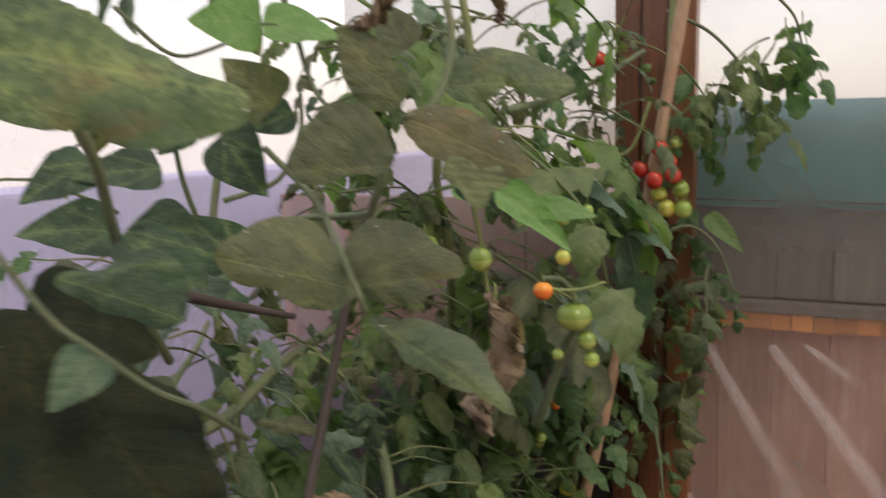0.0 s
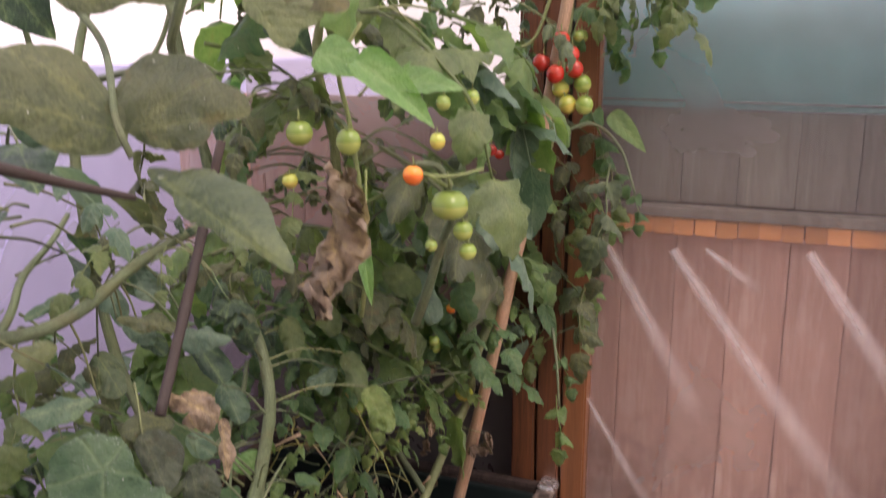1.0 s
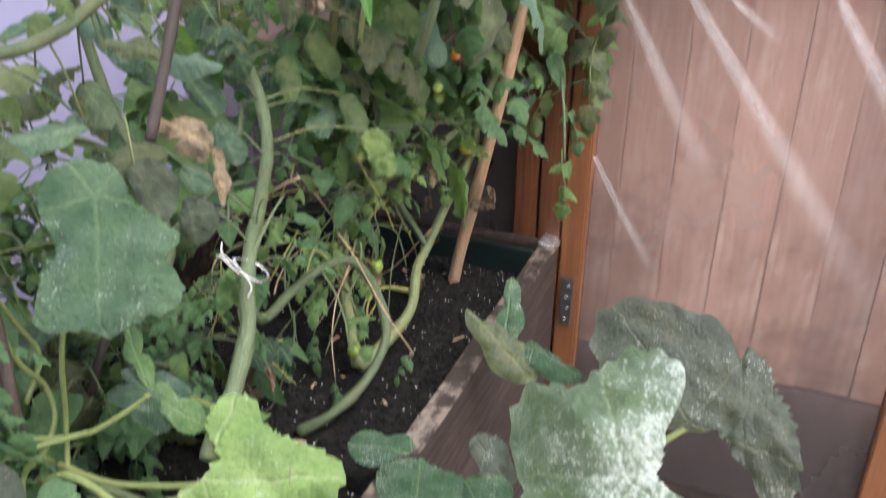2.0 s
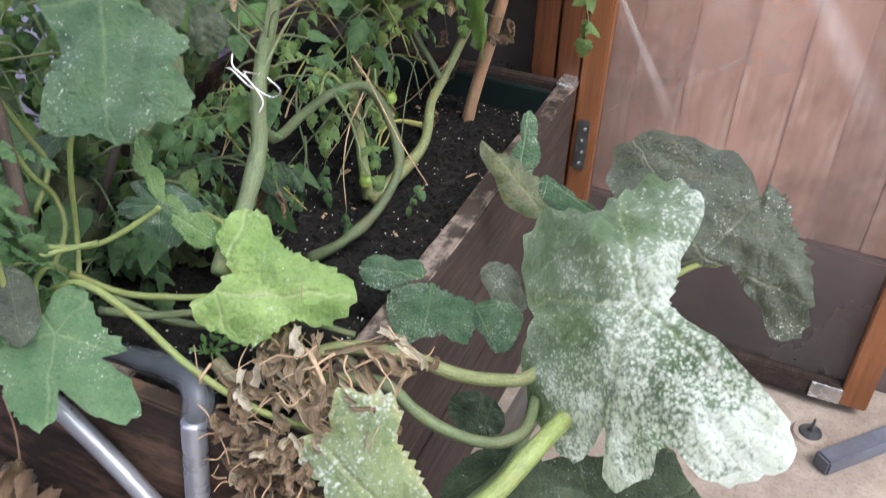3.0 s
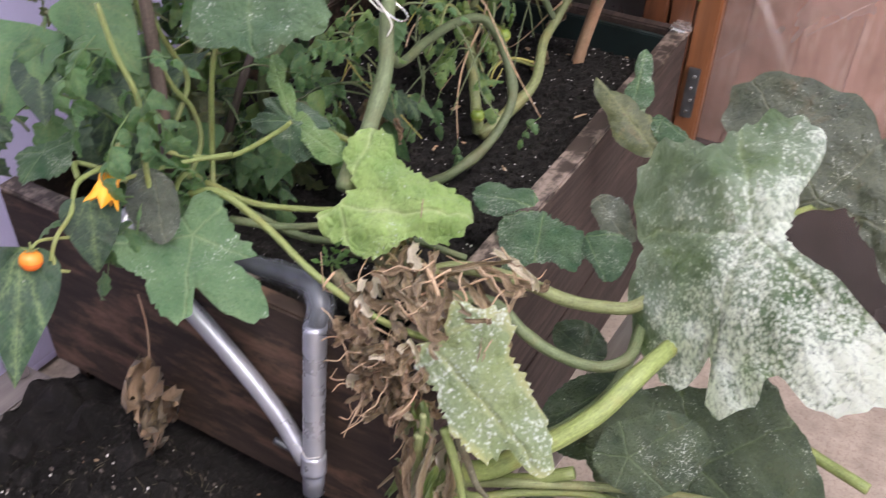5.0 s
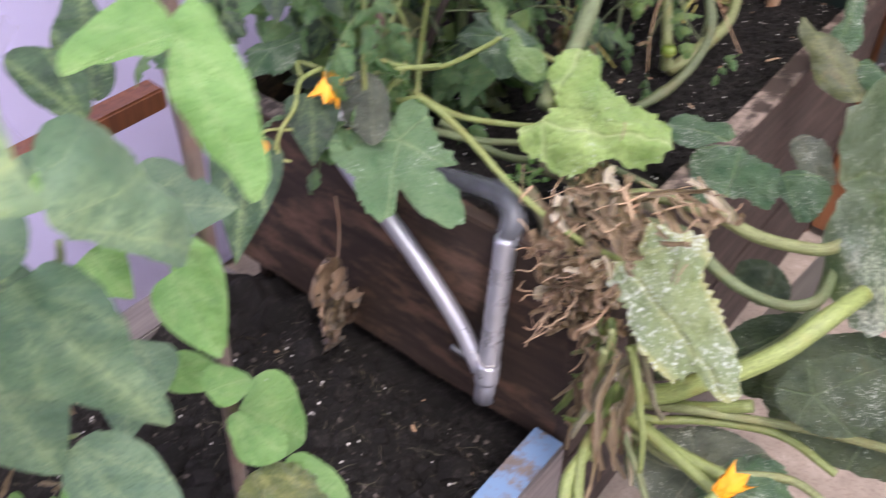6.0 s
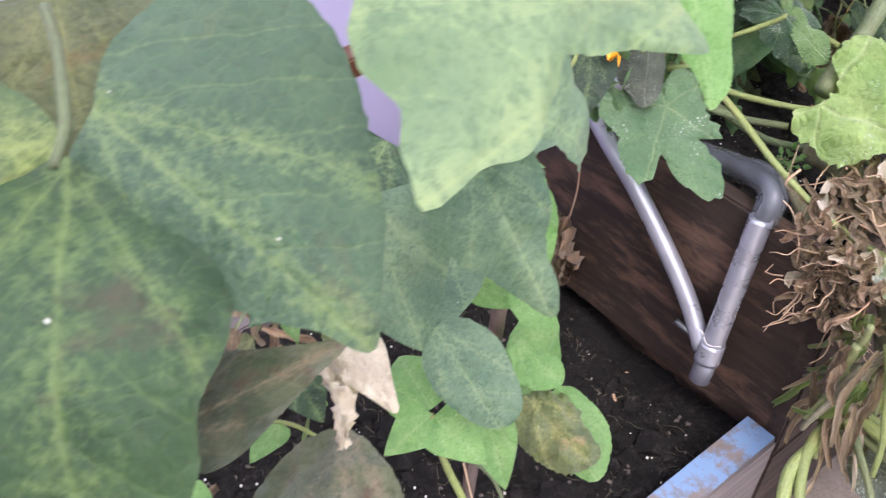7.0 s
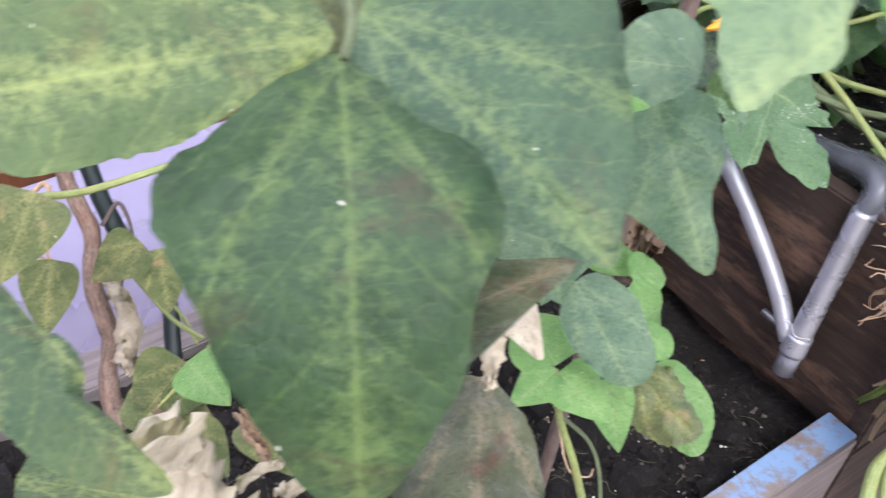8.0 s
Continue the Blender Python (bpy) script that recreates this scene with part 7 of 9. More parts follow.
shaped_leaf(tom_d, "bean", LEAF_BEAN_OLD, (-0.626, 0.802, 1.011), (-0.560, 0.829, 1.001), (0.391, -0.735, 0.554), (-0.00, 0.50), ((46, 0.16), (157, 0.30), (179, 0.52), (200, 0.17), (347, 0.28), (359, 0.52)), ripple=0.07)
shaped_leaf(tom_d, "bean", LEAF_DUSKY, (-0.639, 0.826, 0.993), (-0.600, 0.828, 0.979), (0.281, -0.686, 0.671), (-0.00, 0.50), ((5, 0.54), (74, 0.28), (143, 0.33), (178, 0.53), (250, 0.24), (333, 0.45)), ripple=0.07)
shaped_leaf(tom_d, "bean", LEAF_DUSKY, (-0.678, 0.843, 1.031), (-0.645, 0.833, 0.990), (0.537, -0.615, 0.577), (0.00, 0.50), ((1, 0.52), (44, 0.21), (170, 0.47), (193, 0.50), (247, 0.31), (326, 0.36)), ripple=0.06, bends=((0, 0, 90, 28, 0.25), (0, 0, -90, 28, 0.25)))
shaped_leaf(tom_d, "bean", LEAF_PALE_UNDER, (-0.674, 0.760, 0.988), (-0.681, 0.719, 0.981), (0.736, -0.227, 0.638), (-0.00, 0.51), ((34, 0.56), (98, 0.27), (178, 0.55), (241, 0.39), (303, 0.49), (353, 0.54)), ripple=0.06, bends=((0, 0, 90, 28, 0.25), (0, 0, -90, 28, 0.25)))
shaped_leaf(tom_d, "bean", LEAF_BEAN, (-0.629, 0.843, 0.978), (-0.602, 0.846, 0.957), (0.503, -0.644, 0.577), (-0.00, 0.50), ((2, 0.53), (69, 0.22), (180, 0.55), (238, 0.44), (308, 0.44)), ripple=0.07)
shaped_leaf(tom_d, "bean", LEAF_BEAN_OLD, (-0.692, 0.801, 0.948), (-0.709, 0.746, 0.937), (0.708, -0.353, 0.611), (-0.00, 0.51), ((1, 0.55), (37, 0.37), (123, 0.27), (181, 0.54), (224, 0.33), (312, 0.30)), ripple=0.06, bends=((0, 0, 90, 28, 0.25), (0, 0, -90, 28, 0.25)))
shaped_leaf(tom_d, "bean", LEAF_DUSKY, (-0.457, 1.220, 0.978), (-0.417, 1.186, 0.913), (0.301, -0.760, 0.576), (-0.00, 0.50), ((30, 0.25), (133, 0.21), (173, 0.47), (195, 0.50), (263, 0.25), (358, 0.52)), ripple=0.06, bends=((0, 0, 90, 28, 0.25), (0, 0, -90, 28, 0.25)))
shaped_leaf(tom_d, "bean", LEAF_OLIVE, (-0.562, 1.104, 0.961), (-0.529, 1.107, 0.908), (0.583, -0.749, 0.316), (0.00, 0.50), ((45, 0.27), (126, 0.26), (170, 0.48), (204, 0.49), (265, 0.36), (359, 0.55)), ripple=0.07, bends=((0, 0, 90, 28, 0.25), (0, 0, -90, 28, 0.25)))
shaped_leaf(tom_d, "bean", LEAF_OLIVE, (-0.587, 1.080, 0.934), (-0.566, 1.064, 0.883), (0.495, -0.750, 0.438), (0.00, 0.50), ((4, 0.52), (65, 0.24), (159, 0.43), (191, 0.52), (239, 0.36), (324, 0.38)), ripple=0.07, bends=((0, 0, 90, 28, 0.25), (0, 0, -90, 28, 0.25)))
shaped_leaf(tom_d, "bean", LEAF_BEAN_OLD, (-0.525, 1.154, 0.984), (-0.494, 1.147, 0.940), (0.448, -0.779, 0.438), (0.00, 0.50), ((46, 0.33), (165, 0.51), (212, 0.52), (270, 0.38), (358, 0.56)), ripple=0.07, bends=((0, 0, 90, 28, 0.25), (0, 0, -90, 28, 0.25)))
shaped_leaf(tom_d, "bean", LEAF_TAN, (-0.525, 0.754, 0.958), (-0.472, 0.771, 0.930), (0.506, -0.657, 0.558), (-0.00, 0.50), ((12, 0.54), (35, 0.53), (63, 0.40), (103, 0.39), (107, 0.13), (126, 0.32), (180, 0.52), (186, 0.31), (315, 0.33), (336, 0.47)), ripple=0.22, bends=((0, 0.55, 0, 50, 0.2), (0, 0, 90, 50, 0.2)), teeth=0.03, label="crumpled tan leaf, dried up")
shaped_leaf(tom_d, "bean", LEAF_TAN, (-0.477, 0.774, 0.928), (-0.454, 0.748, 0.883), (0.483, -0.638, 0.600), (-0.00, 0.50), ((1, 0.54), (16, 0.23), (164, 0.13), (171, 0.45), (186, 0.54), (227, 0.16), (348, 0.35)), ripple=0.15, bends=((0, 0, 90, 70, 0.2),), label="crumpled tan leaf, dried up")
stalk("stem", ((-0.438, 0.661, 0.641), (-0.443, 0.695, 0.665), (-0.446, 0.726, 0.690), (-0.454, 0.767, 0.730), (-0.466, 0.789, 0.764), (-0.476, 0.810, 0.786), (-0.513, 0.896, 0.818), (-0.552, 0.977, 0.854), (-0.586, 1.014, 0.911), (-0.626, 1.030, 0.969), (-0.630, 0.995, 1.067), (-0.637, 0.994, 1.146), (-0.647, 0.974, 1.250), (-0.651, 0.958, 1.348)), (0.0098, 0.0055), STEM, tom_a, knobs=0.3, rough=0.1, sides=14)
stalk("branch", ((-0.467, 0.788, 0.743), (-0.469, 0.821, 0.711), (-0.477, 0.896, 0.707), (-0.473, 0.964, 0.706), (-0.460, 1.015, 0.693), (-0.439, 1.036, 0.645), (-0.412, 1.015, 0.593), (-0.418, 0.966, 0.549), (-0.443, 0.915, 0.521), (-0.480, 0.891, 0.497)), (0.0054, 0.0068), STEM, tom_a, knobs=0.4, rough=0.12, sides=12)
stalk("branch", ((-0.620, 0.994, 1.086), (-0.624, 0.926, 1.078), (-0.633, 0.846, 1.058), (-0.633, 0.765, 1.031), (-0.650, 0.713, 1.018), (-0.674, 0.655, 1.022)), (0.006, 0.0078), STEM, tom_a)
stalk("branch", ((-0.672, 0.688, 1.017), (-0.681, 0.717, 1.036), (-0.714, 0.765, 1.056), (-0.734, 0.827, 1.079), (-0.758, 0.880, 1.100)), (0.005, 0.003), STEM, tom_a)
stalk("twig", ((-0.469, 0.993, 0.685), (-0.495, 0.983, 0.717), (-0.495, 0.958, 0.696), (-0.495, 0.928, 0.671)), (0.0025, 0.0014), STEM_PALE, tom_a)
stalk("twig", ((-0.476, 0.810, 0.786), (-0.475, 0.857, 0.820), (-0.476, 0.890, 0.834)), (0.0025, 0.0008), STEM, tom_a)
stalk("stem", ((-0.475, 1.053, 0.497), (-0.457, 1.117, 0.516), (-0.447, 1.174, 0.539), (-0.464, 1.234, 0.575), (-0.465, 1.276, 0.593), (-0.446, 1.334, 0.670), (-0.428, 1.378, 0.730), (-0.407, 1.342, 0.804), (-0.369, 1.390, 0.945), (-0.325, 1.416, 1.107), (-0.304, 1.411, 1.195), (-0.282, 1.392, 1.372), (-0.278, 1.404, 1.507), (-0.272, 1.405, 1.638)), (0.0085, 0.0048), STEM_LIGHT, tom_b, knobs=0.5, rough=0.12)
stalk("branch", ((-0.465, 1.276, 0.593), (-0.494, 1.274, 0.636), (-0.522, 1.259, 0.681), (-0.542, 1.202, 0.686), (-0.537, 1.119, 0.666)), (0.0055, 0.004), STEM, tom_b)
stalk("twig", ((-0.457, 1.212, 0.542), (-0.496, 1.180, 0.560), (-0.504, 1.138, 0.560), (-0.502, 1.115, 0.544)), (0.0025, 0.0015), STEM_PALE, tom_b)
stalk("twig", ((-0.273, 1.352, 1.309), (-0.275, 1.345, 1.280), (-0.262, 1.346, 1.246), (-0.254, 1.345, 1.221)), (0.002, 0.0015), STEM_PALE, tom_b)
stalk("branch", ((-0.315, 1.381, 1.449), (-0.362, 1.299, 1.406), (-0.394, 1.186, 1.377), (-0.398, 1.025, 1.361)), (0.004, 0.005), STEM, tom_b)
stalk("twig", ((-0.302, 1.367, 1.372), (-0.324, 1.351, 1.305), (-0.353, 1.333, 1.289)), (0.003, 0.002), STEM_PALE, tom_b)
stalk("branch", ((-0.286, 1.402, 1.508), (-0.221, 1.418, 1.471), (-0.162, 1.410, 1.402), (-0.145, 1.413, 1.352)), (0.003, 0.0015), STEM, tom_b)
stalk("branch", ((-0.245, 1.405, 1.546), (-0.162, 1.378, 1.536), (-0.107, 1.369, 1.492), (-0.091, 1.374, 1.445)), (0.003, 0.0015), STEM, tom_b)
stalk("branch", ((-0.289, 1.358, 1.167), (-0.244, 1.389, 1.182), (-0.203, 1.401, 1.147), (-0.176, 1.393, 1.080)), (0.003, 0.002), STEM, tom_b)
stalk("branch", ((-0.318, 1.406, 0.946), (-0.298, 1.391, 0.878), (-0.277, 1.353, 0.818), (-0.265, 1.330, 0.755)), (0.003, 0.002), STEM, tom_b)
tomato(tom_b, (-0.281, 1.338, 1.303), 0.0255, RED, 0, (0, 0), "small ripe red tomato")
tomato(tom_b, (-0.311, 1.346, 1.271), 0.0255, RED, 1, (6, -12), "small ripe red tomato")
tomato(tom_b, (-0.269, 1.348, 1.283), 0.0255, RED, 0, (6, -6), "small ripe red tomato")
tomato(tom_b, (-0.287, 1.334, 1.256), 0.0255, RED, 2, (6, 12), "small ripe red tomato")
tomato(tom_b, (-0.261, 1.340, 1.263), 0.0255, RED, 1, (-6, -12), "small ripe red tomato")
tomato(tom_b, (-0.283, 1.350, 1.234), 0.0255, YELLOW, 0, (-6, 6), "tomato turning yellow")
tomato(tom_b, (-0.251, 1.349, 1.242), 0.0255, GREEN, 1, (12, -12), "small green tomato")
tomato(tom_b, (-0.270, 1.342, 1.213), 0.0255, YELLOW, 2, (-12, 12), "tomato turning yellow")
tomato(tom_b, (-0.245, 1.339, 1.213), 0.0255, GREEN, 2, (12, -12), "small green tomato")
tomato(tom_b, (-0.378, 1.345, 1.437), 0.0280, RED, 0, (0, 0))
tomato(tom_b, (-0.408, 1.357, 1.254), 0.0270, RED, 1, (0, 0))
tomato(tom_b, (-0.387, 1.350, 1.141), 0.0180, RED, 0, (0, 0))
tomato(tom_b, (-0.390, 1.399, 1.129), 0.0160, RED, 0, (0, 0))
tomato(tom_b, (-0.426, 1.345, 0.746), 0.0300, YELLOW, 3, (0, 0))
tomato(tom_b, (-0.386, 1.388, 0.747), 0.0120, YELLOW, 0, (0, 0))
tomato(tom_b, (-0.323, 1.377, 0.927), 0.0200, YELLOW, 1, (0, 0))
tomato(tom_b, (-0.425, 1.282, 0.907), 0.0150, ORANGE, 0, (0, 0))
tomato(tom_b, (-0.506, 1.174, 0.599), 0.0235, GREEN, 0, (0, 0))
tomato(tom_b, (-0.265, 1.374, 1.308), 0.0160, GREEN, 0, (0, 0))
tomato(tom_b, (-0.276, 1.442, 1.308), 0.0200, GREEN, 1, (0, 0))
tomato(tom_b, (-0.467, 1.319, 0.829), 0.0200, GREEN, 2, (0, 0))
stalk("twig", ((-0.523, 1.163, 0.640), (-0.519, 1.184, 0.674), (-0.505, 1.224, 0.693), (-0.498, 1.240, 0.693), (-0.494, 1.247, 0.705)), (0.003, 0.0015), STEM_YELLOW, tom_b, knobs=0.4)
stalk("twig", ((-0.559, 1.066, 0.641), (-0.558, 1.083, 0.669), (-0.553, 1.108, 0.686), (-0.544, 1.135, 0.703)), (0.0018, 0.001), STEM_YELLOW, tom_b)
stalk("twig", ((-0.508, 1.149, 0.602), (-0.504, 1.172, 0.640), (-0.513, 1.181, 0.663), (-0.488, 1.208, 0.646), (-0.471, 1.210, 0.590)), (0.0018, 0.001), STEM, tom_b)
stalk("twig", ((-0.462, 1.195, 0.558), (-0.488, 1.165, 0.570), (-0.500, 1.140, 0.560), (-0.498, 1.126, 0.538), (-0.492, 1.137, 0.549), (-0.490, 1.146, 0.561)), (0.0022, 0.001), STEM_YELLOW, tom_b)
stalk("twig", ((-0.534, 1.147, 0.645), (-0.553, 1.080, 0.658), (-0.537, 0.993, 0.672), (-0.516, 0.937, 0.671)), (0.0022, 0.001), STEM, tom_b)
stalk("twig", ((-0.532, 1.264, 0.757), (-0.517, 1.252, 0.741), (-0.504, 1.260, 0.745)), (0.002, 0.001), STEM_YELLOW, tom_b)
leaf(tom_b, "tomato", 0, LEAF_TOM, (-0.264, 1.443, 1.219), (-0.227, 1.431, 1.123), (0.185, -0.876, 0.445), 0.9)
leaf(tom_b, "bean", 0, LEAF_TOM_LIGHT, (-0.225, 1.429, 1.196), (-0.167, 1.423, 1.140), (0.155, -0.881, 0.447), 0.55)
leaf(tom_b, "tomato", 0, LEAF_TOM, (-0.242, 1.439, 1.134), (-0.195, 1.431, 1.086), (0.165, -0.863, 0.477), 0.9)
leaf(tom_b, "tomato", 0, LEAF_TOM, (-0.294, 1.440, 1.078), (-0.262, 1.428, 1.028), (0.198, -0.840, 0.505), 0.9)
leaf(tom_b, "tomato", 0, LEAF_TOM_LIGHT, (-0.257, 1.437, 1.072), (-0.212, 1.425, 1.015), (0.172, -0.842, 0.511), 0.9)
leaf(tom_b, "tomato", 0, LEAF_TOM, (-0.188, 1.442, 1.084), (-0.170, 1.425, 1.027), (0.138, -0.852, 0.506), 0.9)
leaf(tom_b, "tomato", 0, LEAF_TOM_LIGHT, (-0.262, 1.437, 0.972), (-0.231, 1.412, 0.898), (0.173, -0.808, 0.563), 0.9)
leaf(tom_b, "bean", 0, LEAF_TOM, (-0.312, 1.392, 0.895), (-0.282, 1.371, 0.840), (0.202, -0.777, 0.597), 0.55)
leaf(tom_b, "tomato", 0, LEAF_TOM, (-0.284, 1.377, 0.828), (-0.249, 1.354, 0.776), (0.181, -0.757, 0.627), 0.9)
leaf(tom_b, "tomato", 0, LEAF_TOM_LIGHT, (-0.278, 1.362, 0.759), (-0.256, 1.322, 0.684), (0.178, -0.728, 0.663), 0.9)
leaf(tom_b, "tomato", 0, LEAF_TOM, (-0.225, 1.401, 1.396), (-0.210, 1.394, 1.307), (0.143, -0.918, 0.371), 0.9)
leaf(tom_b, "tomato", 0, LEAF_TOM_LIGHT, (-0.162, 1.410, 1.402), (-0.147, 1.402, 1.343), (0.102, -0.928, 0.359), 0.9)
leaf(tom_b, "tomato", 0, LEAF_TOM, (-0.176, 1.409, 1.352), (-0.149, 1.401, 1.285), (0.106, -0.915, 0.389), 0.9)
leaf(tom_b, "tomato", 0, LEAF_TOM_LIGHT, (-0.114, 1.369, 1.484), (-0.104, 1.365, 1.414), (0.076, -0.947, 0.312), 0.9)
leaf(tom_b, "tomato", 0, LEAF_TOM, (-0.092, 1.370, 1.491), (-0.082, 1.366, 1.421), (0.060, -0.949, 0.308), 0.9)
stalk("stem", ((-0.481, 1.059, 0.497), (-0.492, 1.065, 0.543), (-0.519, 1.101, 0.583), (-0.551, 1.140, 0.639), (-0.542, 1.136, 0.611), (-0.558, 1.180, 0.710), (-0.578, 1.204, 0.788), (-0.590, 1.209, 0.887), (-0.542, 1.152, 1.035), (-0.508, 1.081, 1.177), (-0.502, 1.035, 1.297), (-0.441, 1.006, 1.413), (-0.450, 0.983, 1.555)), (0.0085, 0.0045), STEM_LIGHT, tom_c, knobs=0.4, rough=0.12)
stalk("branch", ((-0.554, 1.173, 0.690), (-0.527, 1.212, 0.717), (-0.496, 1.267, 0.725), (-0.475, 1.319, 0.743), (-0.451, 1.359, 0.764)), (0.0075, 0.0065), STEM_LIGHT, tom_c, knobs=0.4, rough=0.12)
stalk("branch", ((-0.339, 0.951, 0.995), (-0.320, 0.938, 1.034), (-0.294, 0.923, 1.102), (-0.277, 0.903, 1.131), (-0.283, 0.887, 1.178), (-0.299, 0.860, 1.187)), (0.006, 0.003), STEM, tom_c)
stalk("branch", ((-0.373, 0.885, 1.017), (-0.353, 0.862, 1.098), (-0.360, 0.846, 1.218), (-0.361, 0.827, 1.277), (-0.342, 0.837, 1.318)), (0.003, 0.002), STEM_PALE, tom_c)
leaf(tom_c, "bean", 7, LEAF_YOUNG, (-0.348, 0.842, 1.104), (-0.333, 0.832, 1.044), (0.406, -0.807, 0.430), 0.35, "thin curled green pod")
stalk("twig", ((-0.350, 0.857, 1.179), (-0.348, 0.850, 1.135), (-0.348, 0.842, 1.103)), (0.0015, 0.0015), STEM_PALE, tom_c)
stalk("twig", ((-0.277, 0.887, 1.162), (-0.278, 0.846, 1.178), (-0.286, 0.832, 1.183)), (0.002, 0.0014), STEM_PALE, tom_c)
stalk("twig", ((-0.288, 0.842, 1.179), (-0.265, 0.872, 1.175), (-0.244, 0.902, 1.179)), (0.002, 0.0014), STEM_PALE, tom_c)
tomato(tom_c, (-0.286, 0.826, 1.181), 0.0195, ORANGE, 0, (10, 5), "ripening orange tomato")
tomato(tom_c, (-0.271, 0.881, 1.145), 0.0380, GREEN, 3, (0, 0))
tomato(tom_c, (-0.259, 0.886, 1.119), 0.0200, GREEN, 1, (0, 0))
tomato(tom_c, (-0.256, 0.892, 1.097), 0.0180, GREEN, 0, (0, 0))
tomato(tom_c, (-0.283, 0.862, 1.107), 0.0125, GREEN, 0, (0, 0))
tomato(tom_c, (-0.280, 0.871, 1.208), 0.0155, YELLOW, 2, (0, 0))
tomato(tom_c, (-0.357, 0.835, 1.208), 0.0240, GREEN, 2, (0, 0))
tomato(tom_c, (-0.300, 1.108, 1.117), 0.0190, GREEN, 0, (0, 0))
tomato(tom_c, (-0.476, 0.921, 1.151), 0.0180, YELLOW, 0, (0, 0))
tomato(tom_c, (-0.356, 0.856, 1.084), 0.0140, GREEN, 2, (0, 0))
tomato(tom_c, (-0.469, 0.933, 1.203), 0.0300, GREEN, 0, (0, 0))
tomato(tom_c, (-0.309, 0.959, 1.238), 0.0160, GREEN, 1, (0, 0))
tomato(tom_c, (-0.298, 1.017, 1.241), 0.0170, GREEN, 1, (0, 0))
tomato(tom_c, (-0.474, 1.038, 0.537), 0.0210, GREEN, 0, (0, 0))
tomato(tom_c, (-0.492, 1.171, 0.773), 0.0300, GREEN, 3, (0, 0))
tomato(tom_c, (-0.522, 1.159, 0.781), 0.0240, GREEN, 0, (0, 0))
tomato(tom_c, (-0.425, 1.215, 0.878), 0.0160, GREEN, 0, (0, 0))
leaf(tom_c, "tomato", 0, LEAF_TOM_LIGHT, (-0.496, 1.208, 0.812), (-0.448, 1.190, 0.769), (0.295, -0.641, 0.709), 1)
leaf(tom_c, "tomato", 0, LEAF_LIGHT, (-0.520, 1.166, 0.796), (-0.483, 1.143, 0.755), (0.316, -0.621, 0.717), 1)
leaf(tom_c, "tomato", 0, LEAF_LIGHT, (-0.466, 1.231, 0.774), (-0.471, 1.183, 0.724), (0.286, -0.630, 0.722), 1)
leaf(tom_c, "tomato", 0, LEAF_TOM_LIGHT, (-0.539, 1.150, 0.811), (-0.540, 1.109, 0.774), (0.342, -0.613, 0.712), 1)
leaf(tom_c, "tomato", 0, LEAF_TOM_LIGHT, (-0.453, 1.255, 0.736), (-0.417, 1.235, 0.709), (0.260, -0.634, 0.728), 1)
leaf(tom_c, "tomato", 0, LEAF_LIGHT, (-0.494, 1.183, 0.747), (-0.497, 1.141, 0.714), (0.304, -0.609, 0.732), 1)
leaf(tom_c, "tomato", 0, LEAF_TOM_LIGHT, (-0.543, 1.076, 0.786), (-0.553, 1.030, 0.757), (0.358, -0.585, 0.728), 1)
leaf(tom_c, "tomato", 0, LEAF_TOM_LIGHT, (-0.565, 1.153, 0.856), (-0.523, 1.138, 0.817), (0.349, -0.630, 0.694), 1)
leaf(tom_c, "tomato", 0, LEAF_LIGHT, (-0.497, 1.233, 0.884), (-0.451, 1.218, 0.845), (0.302, -0.669, 0.679), 1)
leaf(tom_c, "tomato", 0, LEAF_TOM_LIGHT, (-0.535, 1.202, 0.920), (-0.549, 1.158, 0.881), (0.351, -0.658, 0.666), 1)
leaf(tom_c, "tomato", 0, LEAF_TOM_LIGHT, (-0.439, 1.308, 0.829), (-0.402, 1.285, 0.788), (0.256, -0.673, 0.694), 1)
leaf(tom_c, "tomato", 0, LEAF_TOM, (-0.565, 1.059, 0.836), (-0.562, 1.022, 0.803), (0.377, -0.593, 0.711), 1)
leaf(tom_c, "tomato", 0, LEAF_LIGHT, (-0.529, 1.021, 0.712), (-0.528, 0.981, 0.688), (0.344, -0.550, 0.761), 1)
leaf(tom_c, "tomato", 0, LEAF_TOM_LIGHT, (-0.513, 0.939, 0.782), (-0.513, 0.897, 0.755), (0.368, -0.549, 0.750), 1)
leaf(tom_c, "tomato", 0, LEAF_TOM, (-0.498, 0.794, 0.750), (-0.501, 0.756, 0.742), (0.387, -0.489, 0.782), 1)
leaf(tom_c, "tomato", 0, LEAF_TOM_LIGHT, (-0.520, 0.818, 0.769), (-0.483, 0.804, 0.748), (0.383, -0.508, 0.771), 1)
stalk("stem", ((-0.705, 0.864, 0.497), (-0.666, 0.814, 0.644), (-0.642, 0.880, 0.729), (-0.715, 0.934, 0.809), (-0.774, 0.952, 0.907), (-0.792, 0.940, 1.072), (-0.791, 0.938, 1.215), (-0.771, 0.961, 1.350), (-0.688, 0.974, 1.479), (-0.686, 0.956, 1.588)), (0.008, 0.004), STEM, tom_d, knobs=0.2)
stalk("branch", ((-0.715, 0.934, 0.809), (-0.736, 0.869, 0.865), (-0.744, 0.797, 0.894), (-0.750, 0.731, 0.939)), (0.005, 0.003), STEM, tom_d)
stalk("branch", ((-0.646, 0.888, 0.747), (-0.613, 0.945, 0.799), (-0.614, 1.002, 0.840), (-0.625, 1.037, 0.881)), (0.005, 0.003), STEM, tom_d)
